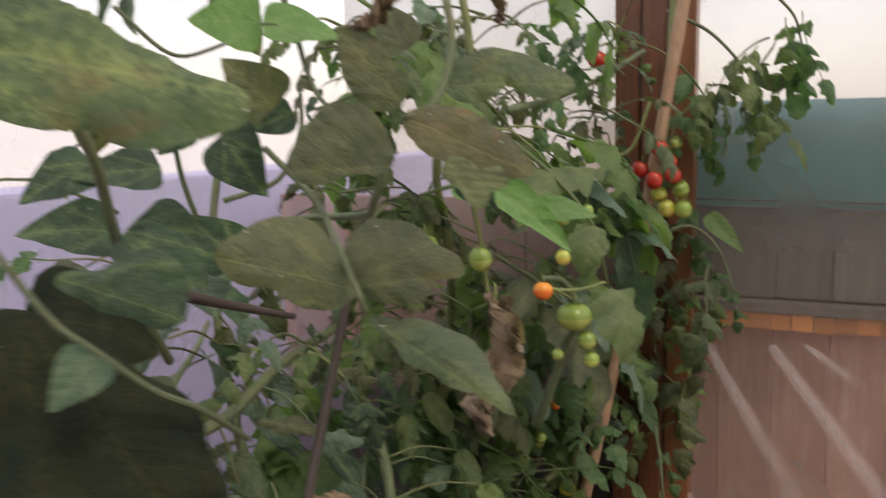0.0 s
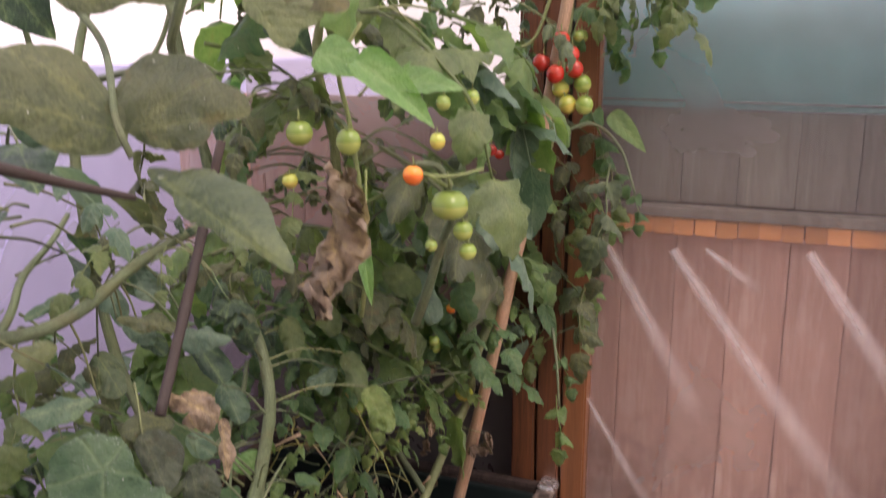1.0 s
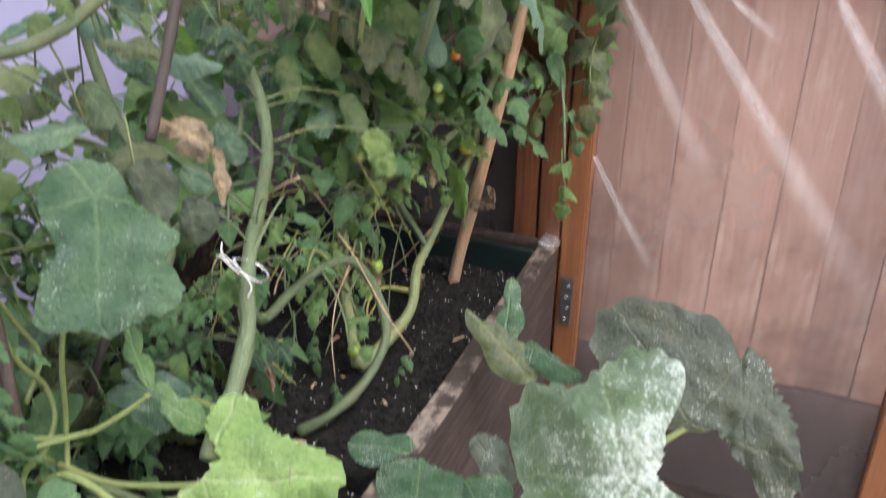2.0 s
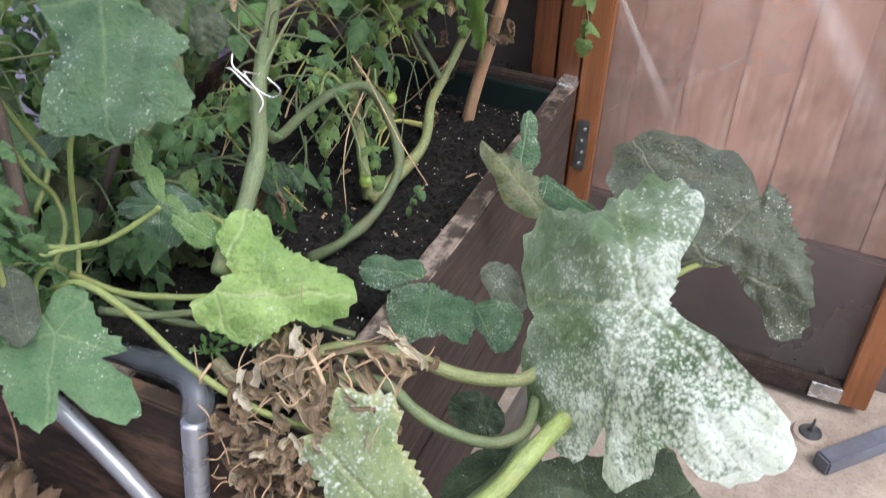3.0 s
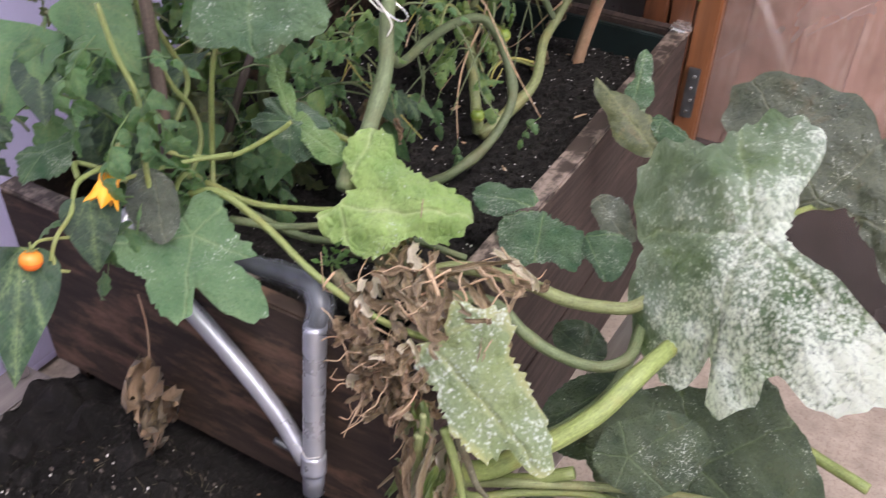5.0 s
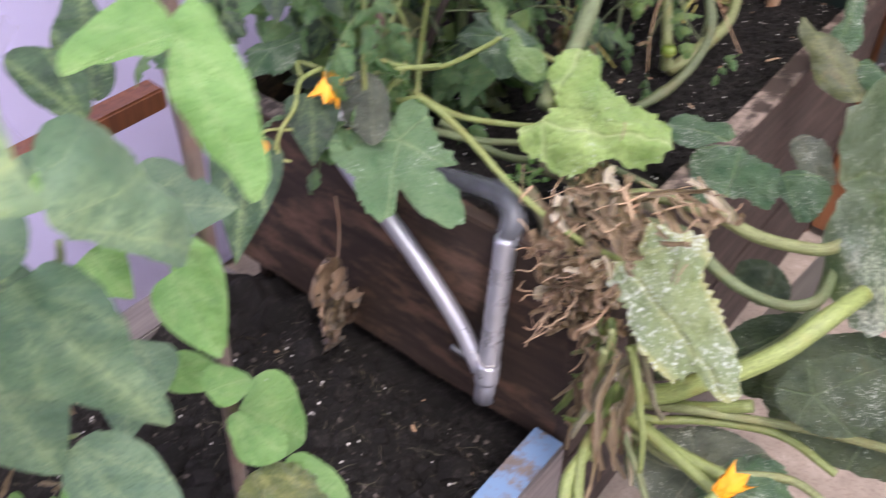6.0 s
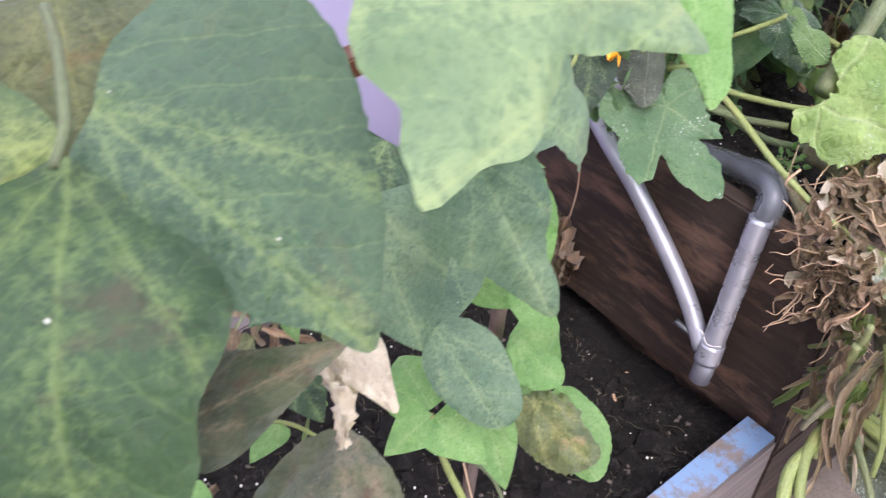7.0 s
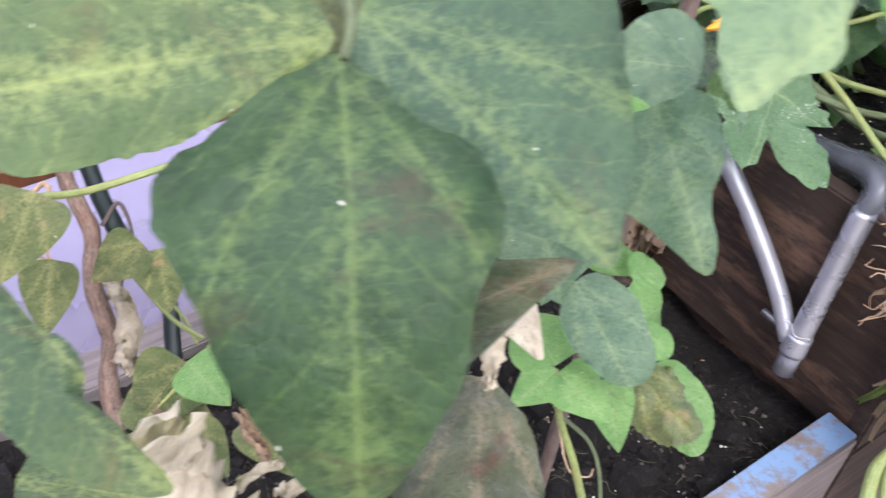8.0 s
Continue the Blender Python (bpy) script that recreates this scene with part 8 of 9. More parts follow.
stalk("branch", ((-0.792, 0.934, 1.180), (-0.785, 0.879, 1.284), (-0.757, 0.833, 1.373)), (0.004, 0.003), STEM, tom_d)
stalk("branch", ((-0.781, 0.951, 1.249), (-0.726, 1.001, 1.275), (-0.701, 1.021, 1.337), (-0.697, 1.021, 1.391)), (0.004, 0.0025), STEM, tom_d)
stalk("leaf_stalk", ((-0.639, 0.746, 1.026), (-0.634, 0.757, 0.991), (-0.629, 0.768, 0.931)), (0.0015, 0.0010), STEM_LIGHT, tom_d, sides=6, per=4)
stalk("leaf_stalk", ((-0.633, 0.785, 1.038), (-0.651, 0.800, 1.009), (-0.668, 0.814, 0.957)), (0.0015, 0.0010), STEM, tom_d, sides=6, per=4)
stalk("leaf_stalk", ((-0.633, 0.816, 1.048), (-0.597, 0.821, 1.035), (-0.561, 0.827, 0.999)), (0.0015, 0.0010), STEM, tom_d, sides=6, per=4)
stalk("leaf_stalk", ((-0.629, 0.886, 1.068), (-0.594, 0.884, 1.071), (-0.559, 0.882, 1.049)), (0.0015, 0.0010), STEM_LIGHT, tom_d, sides=6, per=4)
stalk("leaf_stalk", ((-0.632, 0.856, 1.060), (-0.607, 0.867, 1.024), (-0.583, 0.878, 0.963)), (0.0015, 0.0010), STEM, tom_d, sides=6, per=4)
stalk("leaf_stalk", ((-0.499, 0.864, 0.806), (-0.530, 0.833, 0.865), (-0.560, 0.803, 0.900)), (0.0015, 0.0010), STEM, tom_d, sides=6, per=4)
stalk("leaf_stalk", ((-0.621, 0.815, 0.931), (-0.596, 0.790, 0.928), (-0.571, 0.765, 0.901)), (0.0015, 0.0010), STEM_LIGHT, tom_d, sides=6, per=4)
stalk("leaf_stalk", ((-0.485, 0.832, 0.794), (-0.509, 0.811, 0.839), (-0.532, 0.791, 0.859)), (0.0015, 0.0010), STEM, tom_d, sides=6, per=4)
stalk("leaf_stalk", ((-0.504, 0.875, 0.810), (-0.531, 0.848, 0.855), (-0.558, 0.821, 0.876)), (0.0015, 0.0010), STEM, tom_d, sides=6, per=4)
stalk("leaf_stalk", ((-0.578, 1.005, 0.897), (-0.572, 0.965, 0.938), (-0.567, 0.926, 0.956)), (0.0015, 0.0010), STEM_LIGHT, tom_d, sides=6, per=4)
stalk("leaf_stalk", ((-0.542, 0.957, 0.845), (-0.562, 0.938, 0.883), (-0.581, 0.920, 0.896)), (0.0015, 0.0010), STEM, tom_d, sides=6, per=4)
stalk("leaf_stalk", ((-0.494, 0.853, 0.802), (-0.485, 0.853, 0.835), (-0.476, 0.852, 0.844)), (0.0015, 0.0010), STEM, tom_d, sides=6, per=4)
stalk("leaf_stalk", ((-0.578, 1.005, 0.897), (-0.538, 1.039, 0.909), (-0.498, 1.073, 0.897)), (0.0015, 0.0010), STEM_LIGHT, tom_d, sides=6, per=4)
stalk("leaf_stalk", ((-0.548, 1.159, 1.016), (-0.510, 1.160, 1.019), (-0.471, 1.161, 0.997)), (0.0015, 0.0010), STEM, tom_d, sides=6, per=4)
stalk("leaf_stalk", ((-0.573, 1.000, 0.890), (-0.544, 1.040, 0.893), (-0.515, 1.079, 0.872)), (0.0015, 0.0010), STEM, tom_d, sides=6, per=4)
stalk("leaf_stalk", ((-0.552, 0.977, 0.854), (-0.503, 1.014, 0.871), (-0.453, 1.050, 0.865)), (0.0015, 0.0010), STEM_LIGHT, tom_d, sides=6, per=4)
stalk("leaf_stalk", ((-0.560, 1.173, 0.979), (-0.513, 1.162, 0.973), (-0.466, 1.150, 0.943)), (0.0015, 0.0010), STEM, tom_d, sides=6, per=4)
stalk("leaf_stalk", ((-0.633, 0.795, 1.041), (-0.645, 0.796, 1.053), (-0.656, 0.796, 1.041)), (0.0015, 0.0010), STEM, tom_d, sides=6, per=4)
stalk("leaf_stalk", ((-0.633, 0.836, 1.055), (-0.643, 0.843, 1.053), (-0.654, 0.850, 1.028)), (0.0015, 0.0010), STEM_LIGHT, tom_d, sides=6, per=4)
stalk("leaf_stalk", ((-0.632, 0.856, 1.060), (-0.641, 0.858, 1.068), (-0.650, 0.860, 1.051)), (0.0015, 0.0010), STEM, tom_d, sides=6, per=4)
stalk("leaf_stalk", ((-0.633, 0.795, 1.041), (-0.629, 0.799, 1.038), (-0.626, 0.802, 1.011)), (0.0015, 0.0010), STEM, tom_d, sides=6, per=4)
stalk("leaf_stalk", ((-0.633, 0.805, 1.044), (-0.636, 0.816, 1.031), (-0.639, 0.826, 0.993)), (0.0015, 0.0010), STEM_LIGHT, tom_d, sides=6, per=4)
stalk("leaf_stalk", ((-0.633, 0.836, 1.055), (-0.655, 0.839, 1.055), (-0.678, 0.843, 1.031)), (0.0015, 0.0010), STEM, tom_d, sides=6, per=4)
stalk("leaf_stalk", ((-0.641, 0.739, 1.024), (-0.658, 0.750, 1.018), (-0.674, 0.760, 0.988)), (0.0015, 0.0010), STEM, tom_d, sides=6, per=4)
stalk("leaf_stalk", ((-0.633, 0.816, 1.048), (-0.631, 0.829, 1.025), (-0.629, 0.843, 0.978)), (0.0015, 0.0010), STEM_LIGHT, tom_d, sides=6, per=4)
stalk("leaf_stalk", ((-0.746, 0.780, 0.905), (-0.719, 0.791, 0.939), (-0.692, 0.801, 0.948)), (0.0015, 0.0010), STEM, tom_d, sides=6, per=4)
stalk("leaf_stalk", ((-0.554, 1.166, 0.998), (-0.506, 1.193, 1.000), (-0.457, 1.220, 0.978)), (0.0015, 0.0010), STEM, tom_d, sides=6, per=4)
stalk("leaf_stalk", ((-0.560, 1.173, 0.979), (-0.561, 1.139, 0.982), (-0.562, 1.104, 0.961)), (0.0015, 0.0010), STEM_LIGHT, tom_d, sides=6, per=4)
stalk("leaf_stalk", ((-0.606, 1.022, 0.940), (-0.597, 1.051, 0.949), (-0.587, 1.080, 0.934)), (0.0015, 0.0010), STEM, tom_d, sides=6, per=4)
stalk("leaf_stalk", ((-0.554, 1.166, 0.998), (-0.540, 1.160, 1.003), (-0.525, 1.154, 0.984)), (0.0015, 0.0010), STEM, tom_d, sides=6, per=4)

# ---- canes ----
rod = thing("bamboo_cane", (-0.452, 1.36, 0.49), "pale bamboo cane stuck in the soil", "garden cane", "canes among the plants")
stalk("rod", ((-0.452, 1.36, 0.48), (-0.437, 1.36, 0.562), (-0.385, 1.36, 0.801), (-0.346, 1.36, 0.99), (-0.315, 1.36, 1.148), (-0.279, 1.36, 1.358), (-0.22, 1.36, 1.72)), (0.0105, 0.0085), BAMBOO, rod, rough=0.1, knobs=0.25)
rod = thing("dark_stick", (-0.517, 0.731, 0.944), "dark grey weathered stick leaning among the tomatoes", "garden cane", "canes among the plants")
stalk("rod", ((-0.517, 0.731, 0.944), (-0.528, 0.777, 1.001), (-0.534, 0.830, 1.089), (-0.527, 0.870, 1.198)), (0.0058, 0.005), STICK, rod, rough=0.12, knobs=0.25)
rod = thing("brown_cane", (-0.753, 0.703, 0.490), "brown dry cane standing in the bed", "garden cane", "canes among the plants")
stalk("rod", ((-0.753, 0.703, 0.490), (-0.633, 0.610, 0.659), (-0.623, 0.606, 0.743), (-0.611, 0.598, 0.831), (-0.605, 0.594, 0.865)), (0.0075, 0.006), CANE, rod, rough=0.12, knobs=0.25)
rod = thing("dark_stick", (-0.711, 0.739, 0.490), "thin dark stick behind the squash stalks", "garden cane", "canes among the plants")
stalk("rod", ((-0.711, 0.739, 0.490), (-0.666, 0.759, 0.633), (-0.665, 0.796, 0.683)), (0.006, 0.005), STICK, rod, rough=0.12, knobs=0.25)
rod = thing("brown_cane", (-0.448, 0.192, 0.2), "brown dry cane standing in the low bed", "garden cane", "canes among the plants")
stalk("rod", ((-0.448, 0.192, 0.19), (-0.438, 0.199, 0.4), (-0.424, 0.203, 0.6), (-0.415, 0.211, 0.8), (-0.405, 0.215, 1.0)), (0.0068, 0.0055), CANE, rod, rough=0.12, knobs=0.25)
rod = thing("brown_cane", (-0.663, -0.155, 0.410), "brown dry cane beside the plastic wall", "garden cane", "canes among the plants")
stalk("rod", ((-0.663, -0.155, 0.410), (-0.690, -0.146, 0.455), (-0.705, -0.131, 0.487), (-0.734, -0.128, 0.532), (-0.752, -0.113, 0.575), (-0.784, -0.115, 0.622), (-0.804, -0.098, 0.697)), (0.0095, 0.007), CANE_TAN, rod, rough=0.3, knobs=0.3)
rod = thing("green_stake", (-0.701, -0.082, 0.423), "dark green plastic plant stake", "garden cane", "canes among the plants")
stalk("rod", ((-0.701, -0.082, 0.423), (-0.742, -0.064, 0.492), (-0.767, -0.087, 0.544), (-0.800, -0.092, 0.619), (-0.819, -0.084, 0.667)), (0.0085, 0.0085), BLACK_SHEET, rod, rough=0.12, knobs=0.25)

# ---- bent tube frame at the bed ----
frame_stand = thing("tube_frame", (-0.401, 0.521, 0.32), "bent grey metal tube frame against the bed board", "tube frame")
stalk("upright", ((-0.4005, 0.520, 0.322), (-0.404, 0.536, 0.42), (-0.4075, 0.553, 0.52), (-0.409, 0.558, 0.545)), (0.0125, 0.0128), PIPE, frame_stand, sides=20, per=4)
BEND = ((-0.409, 0.559, 0.540), (-0.408, 0.568, 0.562), (-0.422, 0.580, 0.571), (-0.445, 0.590, 0.566), (-0.49, 0.603, 0.549), (-0.54, 0.612, 0.532), (-0.60, 0.62, 0.515))
stalk("elbow", BEND, (0.0095, 0.0095), IRON, frame_stand, "dull dark bent tube", sides=14, per=6)
stalk("sleeve", BEND, (0.0150, 0.0128), SLEEVE, frame_stand, "crinkled clear plastic sleeve", sides=18, per=7, rough=0.22)
stalk("brace", ((-0.412, 0.526, 0.362), (-0.45, 0.534, 0.405), (-0.50, 0.538, 0.452), (-0.56, 0.54, 0.503), (-0.605, 0.542, 0.533), (-0.64, 0.546, 0.558), (-0.66, 0.555, 0.578), (-0.658, 0.572, 0.585), (-0.64, 0.59, 0.578)), (0.0108, 0.0108), PIPE, frame_stand, sides=16, per=5)
stalk("collar", ((-0.4015, 0.5245, 0.352), (-0.4025, 0.529, 0.378)), (0.0148, 0.0145), PIPE, frame_stand, sides=16)
stalk("thread", ((-0.386, 0.542, 0.592), (-0.370, 0.536, 0.590), (-0.350, 0.527, 0.570), (-0.344, 0.524, 0.550)), (0.0007, 0.0006), STRAW, frame_stand, "dry fibre caught on the tube", sides=5)
stalk("thread", ((-0.3865, 0.519, 0.392), (-0.4015, 0.5145, 0.386), (-0.4165, 0.521, 0.391), (-0.43, 0.522, 0.382)), (0.0006, 0.0005), PERLITE, frame_stand, "pale thread round the tube", sides=5)
stalk("bolt", ((-0.452, 0.522, 0.377), (-0.425, 0.523, 0.374)), (0.0042, 0.0042), IRON, frame_stand)

# ---- a small weed on the bed ----
weed = thing("weed", (-0.441, 0.634, 0.500), "tiny feathery green weed on the bed soil", "weed")
stalk("stem", ((-0.441, 0.634, 0.500), (-0.441, 0.634, 0.556)), (0.0012, 0.001), STEM_PALE, weed, sides=5)
leaf(weed, "tomato", 0, LEAF_YOUNG, (-0.441, 0.634, 0.556), (-0.445, 0.629, 0.574), (0.2, -0.6, 0.8), 0.9)
leaf(weed, "tomato", 1, LEAF_YOUNG, (-0.441, 0.634, 0.556), (-0.431, 0.641, 0.575), (0.2, -0.6, 0.8), 0.9)
leaf(weed, "tomato", 2, LEAF_YOUNG, (-0.441, 0.634, 0.556), (-0.442, 0.643, 0.577), (0.2, -0.6, 0.8), 0.9)
leaf(weed, "tomato", 3, LEAF_YOUNG, (-0.441, 0.634, 0.556), (-0.446, 0.623, 0.569), (0.2, -0.6, 0.8), 0.9)
leaf(weed, "tomato", 4, LEAF_YOUNG, (-0.441, 0.634, 0.556), (-0.425, 0.639, 0.568), (0.2, -0.6, 0.8), 0.9)

SHOOT_LINE = ((-0.565, 0.519, 0.652), (-0.573, 0.527, 0.707), (-0.577, 0.537, 0.765), (-0.591, 0.535, 0.807), (-0.601, 0.535, 0.853))

# ---- dense foliage along the tomato stems ----
def foliage(plant, line, count, reach, size, seed, materials, kinds=("tomato",), spread=None, low=0.0, bias=(0, 0, 0), floor=0.0, clear=None, thin=9.0, crown=4):
    """Leaves along a line of the plant: each on its own short stalk, hanging outwards."""
    rnd = random.Random(seed)
    pts = spline(line, 8)
    for i in range(count):
        p = pts[int(rnd.uniform(low, 1) * (len(pts) - 1))]
        a = rnd.uniform(0, 2 * math.pi)
        out = Vector((math.cos(a), math.sin(a), rnd.uniform(-0.5, 0.35))) + Vector(bias)
        off = reach * rnd.random() ** 0.7
        base = p + out.normalized() * off
        length = rnd.uniform(*size)
        d = (out.normalized() + Vector((0, 0, rnd.uniform(-0.9, 0.0)))).normalized()
        tip = base + d * length
        tip.x = max(tip.x, -0.89)
        base.x = max(base.x, -0.885)
        base.y, tip.y = min(base.y, 1.47), min(tip.y, 1.475)
        if clear and min(tip.y, base.y) < clear[0] and tip.z < clear[1]:
            continue
        if tip.z < floor or (tip.z > thin and i % 9 < 3) or (tip.z > 1.42 and i % crown):
            continue
        if spread and not (spread[0] < tip.x < spread[1] and spread[2] < tip.y < spread[3]):
            continue
        up = Vector((rnd.uniform(-0.5, 0.5), rnd.uniform(-0.7, 0.2), 1))
        kind = rnd.choice(kinds)
        if off > 0.03:
            bow = p.lerp(base, 0.5) + Vector((0, 0, rnd.uniform(0.0, 0.25) * off))
            stalk("leaf_stalk", (p, bow, base), (0.0020, 0.0012), STEM if i % 3 else STEM_LIGHT, plant, sides=5, per=3)
        leaf(plant, kind, rnd.randrange(5), rnd.choice(materials), base, tip, up, rnd.uniform(0.8, 1.1))


POST_MIX = (LEAF_OLIVE, LEAF_BEAN_DULL, LEAF_BEAN_OLD, LEAF_TOM, LEAF_OLIVE)
TOM_MIX = (LEAF_TOM, LEAF_TOM, LEAF_TOM_LIGHT, LEAF_BEAN_OLD, LEAF_TOM_LIGHT, LEAF_OLIVE, LEAF_DUSKY)
foliage(tom_b, [(-0.45, 1.42, 0.74), (-0.42, 1.43, 1.0), (-0.38, 1.43, 1.25), (-0.34, 1.43, 1.5), (-0.28, 1.42, 1.75)], 70, 0.09, (0.07, 0.14), 3, POST_MIX + TOM_MIX, spread=(-0.9, -0.14, 1.37, 1.48), floor=0.72)
foliage(tom_c, [(-0.50, 1.15, 0.74), (-0.50, 1.12, 0.95), (-0.46, 1.05, 1.15), (-0.42, 1.0, 1.4), (-0.40, 0.98, 1.7)], 90, 0.17, (0.11, 0.22), 5, TOM_MIX, spread=(-0.9, -0.2, 0.95, 1.48), floor=0.72, clear=(1.2, 1.02), thin=1.28)
foliage(tom_a, [(-0.60, 0.98, 0.70), (-0.64, 1.05, 0.9), (-0.66, 1.05, 1.1), (-0.66, 1.0, 1.3), (-0.62, 0.95, 1.6)], 66, 0.19, (0.11, 0.22), 7, TOM_MIX, spread=(-0.9, -0.3, 0.7, 1.48), floor=0.72, clear=(1.05, 1.2), thin=1.2)
foliage(tom_d, [(-0.72, 0.85, 0.60), (-0.74, 0.82, 0.78), (-0.76, 0.80, 0.95), (-0.74, 0.78, 1.08), (-0.72, 0.76, 1.2)], 30, 0.16, (0.06, 0.11), 9, (LEAF_TOM, LEAF_TOM_LIGHT, LEAF_OLIVE, LEAF_BEAN_OLD), ("tomato",), spread=(-0.9, -0.4, 0.58, 1.48), thin=0.93)
foliage(tom_d, [(-0.66, 0.72, 0.55), (-0.70, 0.78, 0.68), (-0.78, 0.9, 0.72)], 28, 0.10, (0.05, 0.11), 19, (LEAF_TOM, LEAF_BEAN), ("tomato", "bean"))
foliage(tom_b, [(-0.32, 1.43, 0.72), (-0.27, 1.44, 0.85), (-0.24, 1.44, 1.0), (-0.22, 1.44, 1.15)], 18, 0.04, (0.08, 0.13), 21, POST_MIX, bias=(0.0, -0.2, -0.6), spread=(-0.4, -0.19, 1.3, 1.476), floor=0.72)
foliage(tom_b, [(-0.28, 1.43, 1.3), (-0.2, 1.42, 1.42), (-0.1, 1.40, 1.48)], 14, 0.05, (0.06, 0.11), 23, POST_MIX, bias=(0.2, -0.2, -0.6), floor=0.72)
foliage(vine, [(-0.78, 0.62, 1.0), (-0.72, 0.70, 1.08), (-0.66, 0.74, 1.16), (-0.70, 0.66, 1.24)], 16, 0.13, (0.05, 0.09), 61, (LEAF_BEAN, LEAF_DUSKY, LEAF_TOM, LEAF_BEAN_OLD), ("bean", "bean", "tomato"))
foliage(vine, [(-0.62, 0.55, 1.05), (-0.6, 0.58, 1.25), (-0.55, 0.6, 1.45), (-0.5, 0.6, 1.65)], 10, 0.14, (0.06, 0.10), 31, (LEAF_BEAN, LEAF_BEAN_OLD), ("bean",))
foliage(tom_d, [(-0.80, 0.62, 0.8), (-0.82, 0.66, 0.95), (-0.8, 0.7, 1.15)], 8, 0.10, (0.05, 0.09), 33, TOM_MIX, ("tomato",))
foliage(tom_d, [(-0.84, 0.60, 0.60), (-0.80, 0.56, 0.68), (-0.74, 0.56, 0.76), (-0.70, 0.58, 0.85)], 22, 0.07, (0.06, 0.12), 41, (LEAF_TOM, LEAF_BEAN, LEAF_TOM), ("tomato", "bean"))
foliage(shoot, SHOOT_LINE, 16, 0.02, (0.045, 0.085), 43, (LEAF_TOM,), ("tomato",))
stalk("stem", SHOOT_LINE, (0.003, 0.0025), STEM_PALE, shoot)
foliage(tom_d, [(-0.80, 0.70, 0.53), (-0.70, 0.74, 0.56), (-0.62, 0.80, 0.60), (-0.56, 0.84, 0.66)], 34, 0.06, (0.05, 0.10), 45, (LEAF_TOM, LEAF_BEAN), ("tomato", "bean"))
foliage(tom_a, [(-0.58, 0.74, 0.66), (-0.54, 0.80, 0.72), (-0.50, 0.86, 0.76), (-0.56, 0.88, 0.84)], 34, 0.06, (0.03, 0.055), 65, (LEAF_TOM_LIGHT, LEAF_TOM, LEAF_TOM), ("tomato", "tomato", "bean"), floor=0.54)
foliage(tom_c, [(-0.50, 1.06, 0.62), (-0.54, 1.12, 0.72), (-0.48, 1.2, 0.78), (-0.44, 1.3, 0.82)], 34, 0.07, (0.03, 0.06), 67, (LEAF_LIGHT, LEAF_TOM_LIGHT), ("tomato",), floor=0.58)
# small leaves in the crown of the tomatoes
foliage(tom_c, [(-0.55, 0.89, 1.46), (-0.51, 1.03, 1.44), (-0.47, 1.10, 1.48), (-0.41, 1.18, 1.46), (-0.36, 1.25, 1.36), (-0.43, 1.17, 1.29), (-0.49, 1.09, 1.24)], 40, 0.09, (0.045, 0.085), 71, (LEAF_OLIVE, LEAF_BEAN_OLD, LEAF_TOM, LEAF_BEAN_DULL), crown=1)
foliage(tom_b, [(-0.63, 1.08, 1.44), (-0.47, 1.21, 1.38), (-0.41, 1.28, 1.42), (-0.35, 1.30, 1.47), (-0.36, 1.30, 1.27)], 40, 0.09, (0.03, 0.06), 72, (LEAF_OLIVE, LEAF_BEAN_OLD, LEAF_DUSKY), crown=1)
foliage(tom_a, [(-0.61, 0.91, 1.27), (-0.56, 1.00, 1.25), (-0.52, 1.07, 1.19), (-0.56, 1.03, 1.09), (-0.60, 0.94, 1.05), (-0.64, 0.86, 1.12)], 40, 0.08, (0.04, 0.08), 73, (LEAF_BEAN_OLD, LEAF_BEAN, LEAF_OLIVE), crown=1)
# leaves behind the bare lower stems and against the side wall
foliage(tom_c, [(-0.80, 1.36, 0.78), (-0.70, 1.38, 0.95), (-0.58, 1.40, 0.85), (-0.50, 1.40, 1.05), (-0.44, 1.40, 0.92)], 74, 0.12, (0.08, 0.15), 51, TOM_MIX, floor=0.70, clear=(1.24, 1.4))
foliage(tom_d, [(-0.86, 0.75, 0.66), (-0.84, 0.9, 0.80), (-0.84, 1.05, 0.75), (-0.82, 1.2, 0.9)], 62, 0.09, (0.08, 0.15), 53, TOM_MIX, ("tomato", "tomato", "bean"), floor=0.5)
foliage(tom_a, [(-0.62, 1.12, 0.74), (-0.58, 1.16, 0.86), (-0.56, 1.2, 1.0)], 26, 0.08, (0.07, 0.13), 55, TOM_MIX, floor=0.68, clear=(1.07, 1.2))
foliage(tom_b, [(-0.56, 1.28, 0.84), (-0.50, 1.32, 0.95), (-0.44, 1.36, 0.86), (-0.40, 1.38, 1.0)], 36, 0.08, (0.07, 0.13), 57, (LEAF_TOM_LIGHT, LEAF_TOM), floor=0.76, clear=(1.22, 1.4))

FLOWER_AT = (-0.573, 0.49, 0.719)
HANG_LINE = ((-0.641, 0.535, 0.499), (-0.636, 0.532, 0.453), (-0.639, 0.528, 0.407))
HANG_TIP = (-0.674, 0.524, 0.226)

# ---- squash flower ----
petals = []
for k in range(5):
    m = pose(0, 0, 0, 0, 0, 72 * k) @ pose(0, 0, 0, 62) @ Matrix.Scale(0.042, 4)
    petals.append((blade(60 + k, 0.26, -0.3, 0.5, 0.08, 0.1, 8, 4, 0.8), m))
v, f, t = joined(petals)
flower = put("flower", mesh_of("flower", v, f, t), PETAL, squash, pose(*(Vector(FLOWER_AT) - squash.location), 150, 25, 40), "wilting orange squash flower")
low_flower = put("flower", own(flower.data, PETAL), PETAL, squash, pose(*(Vector((-0.113, 0.483, 0.438)) - squash.location), 60, 35, 140), "orange squash flower low among the stalks")
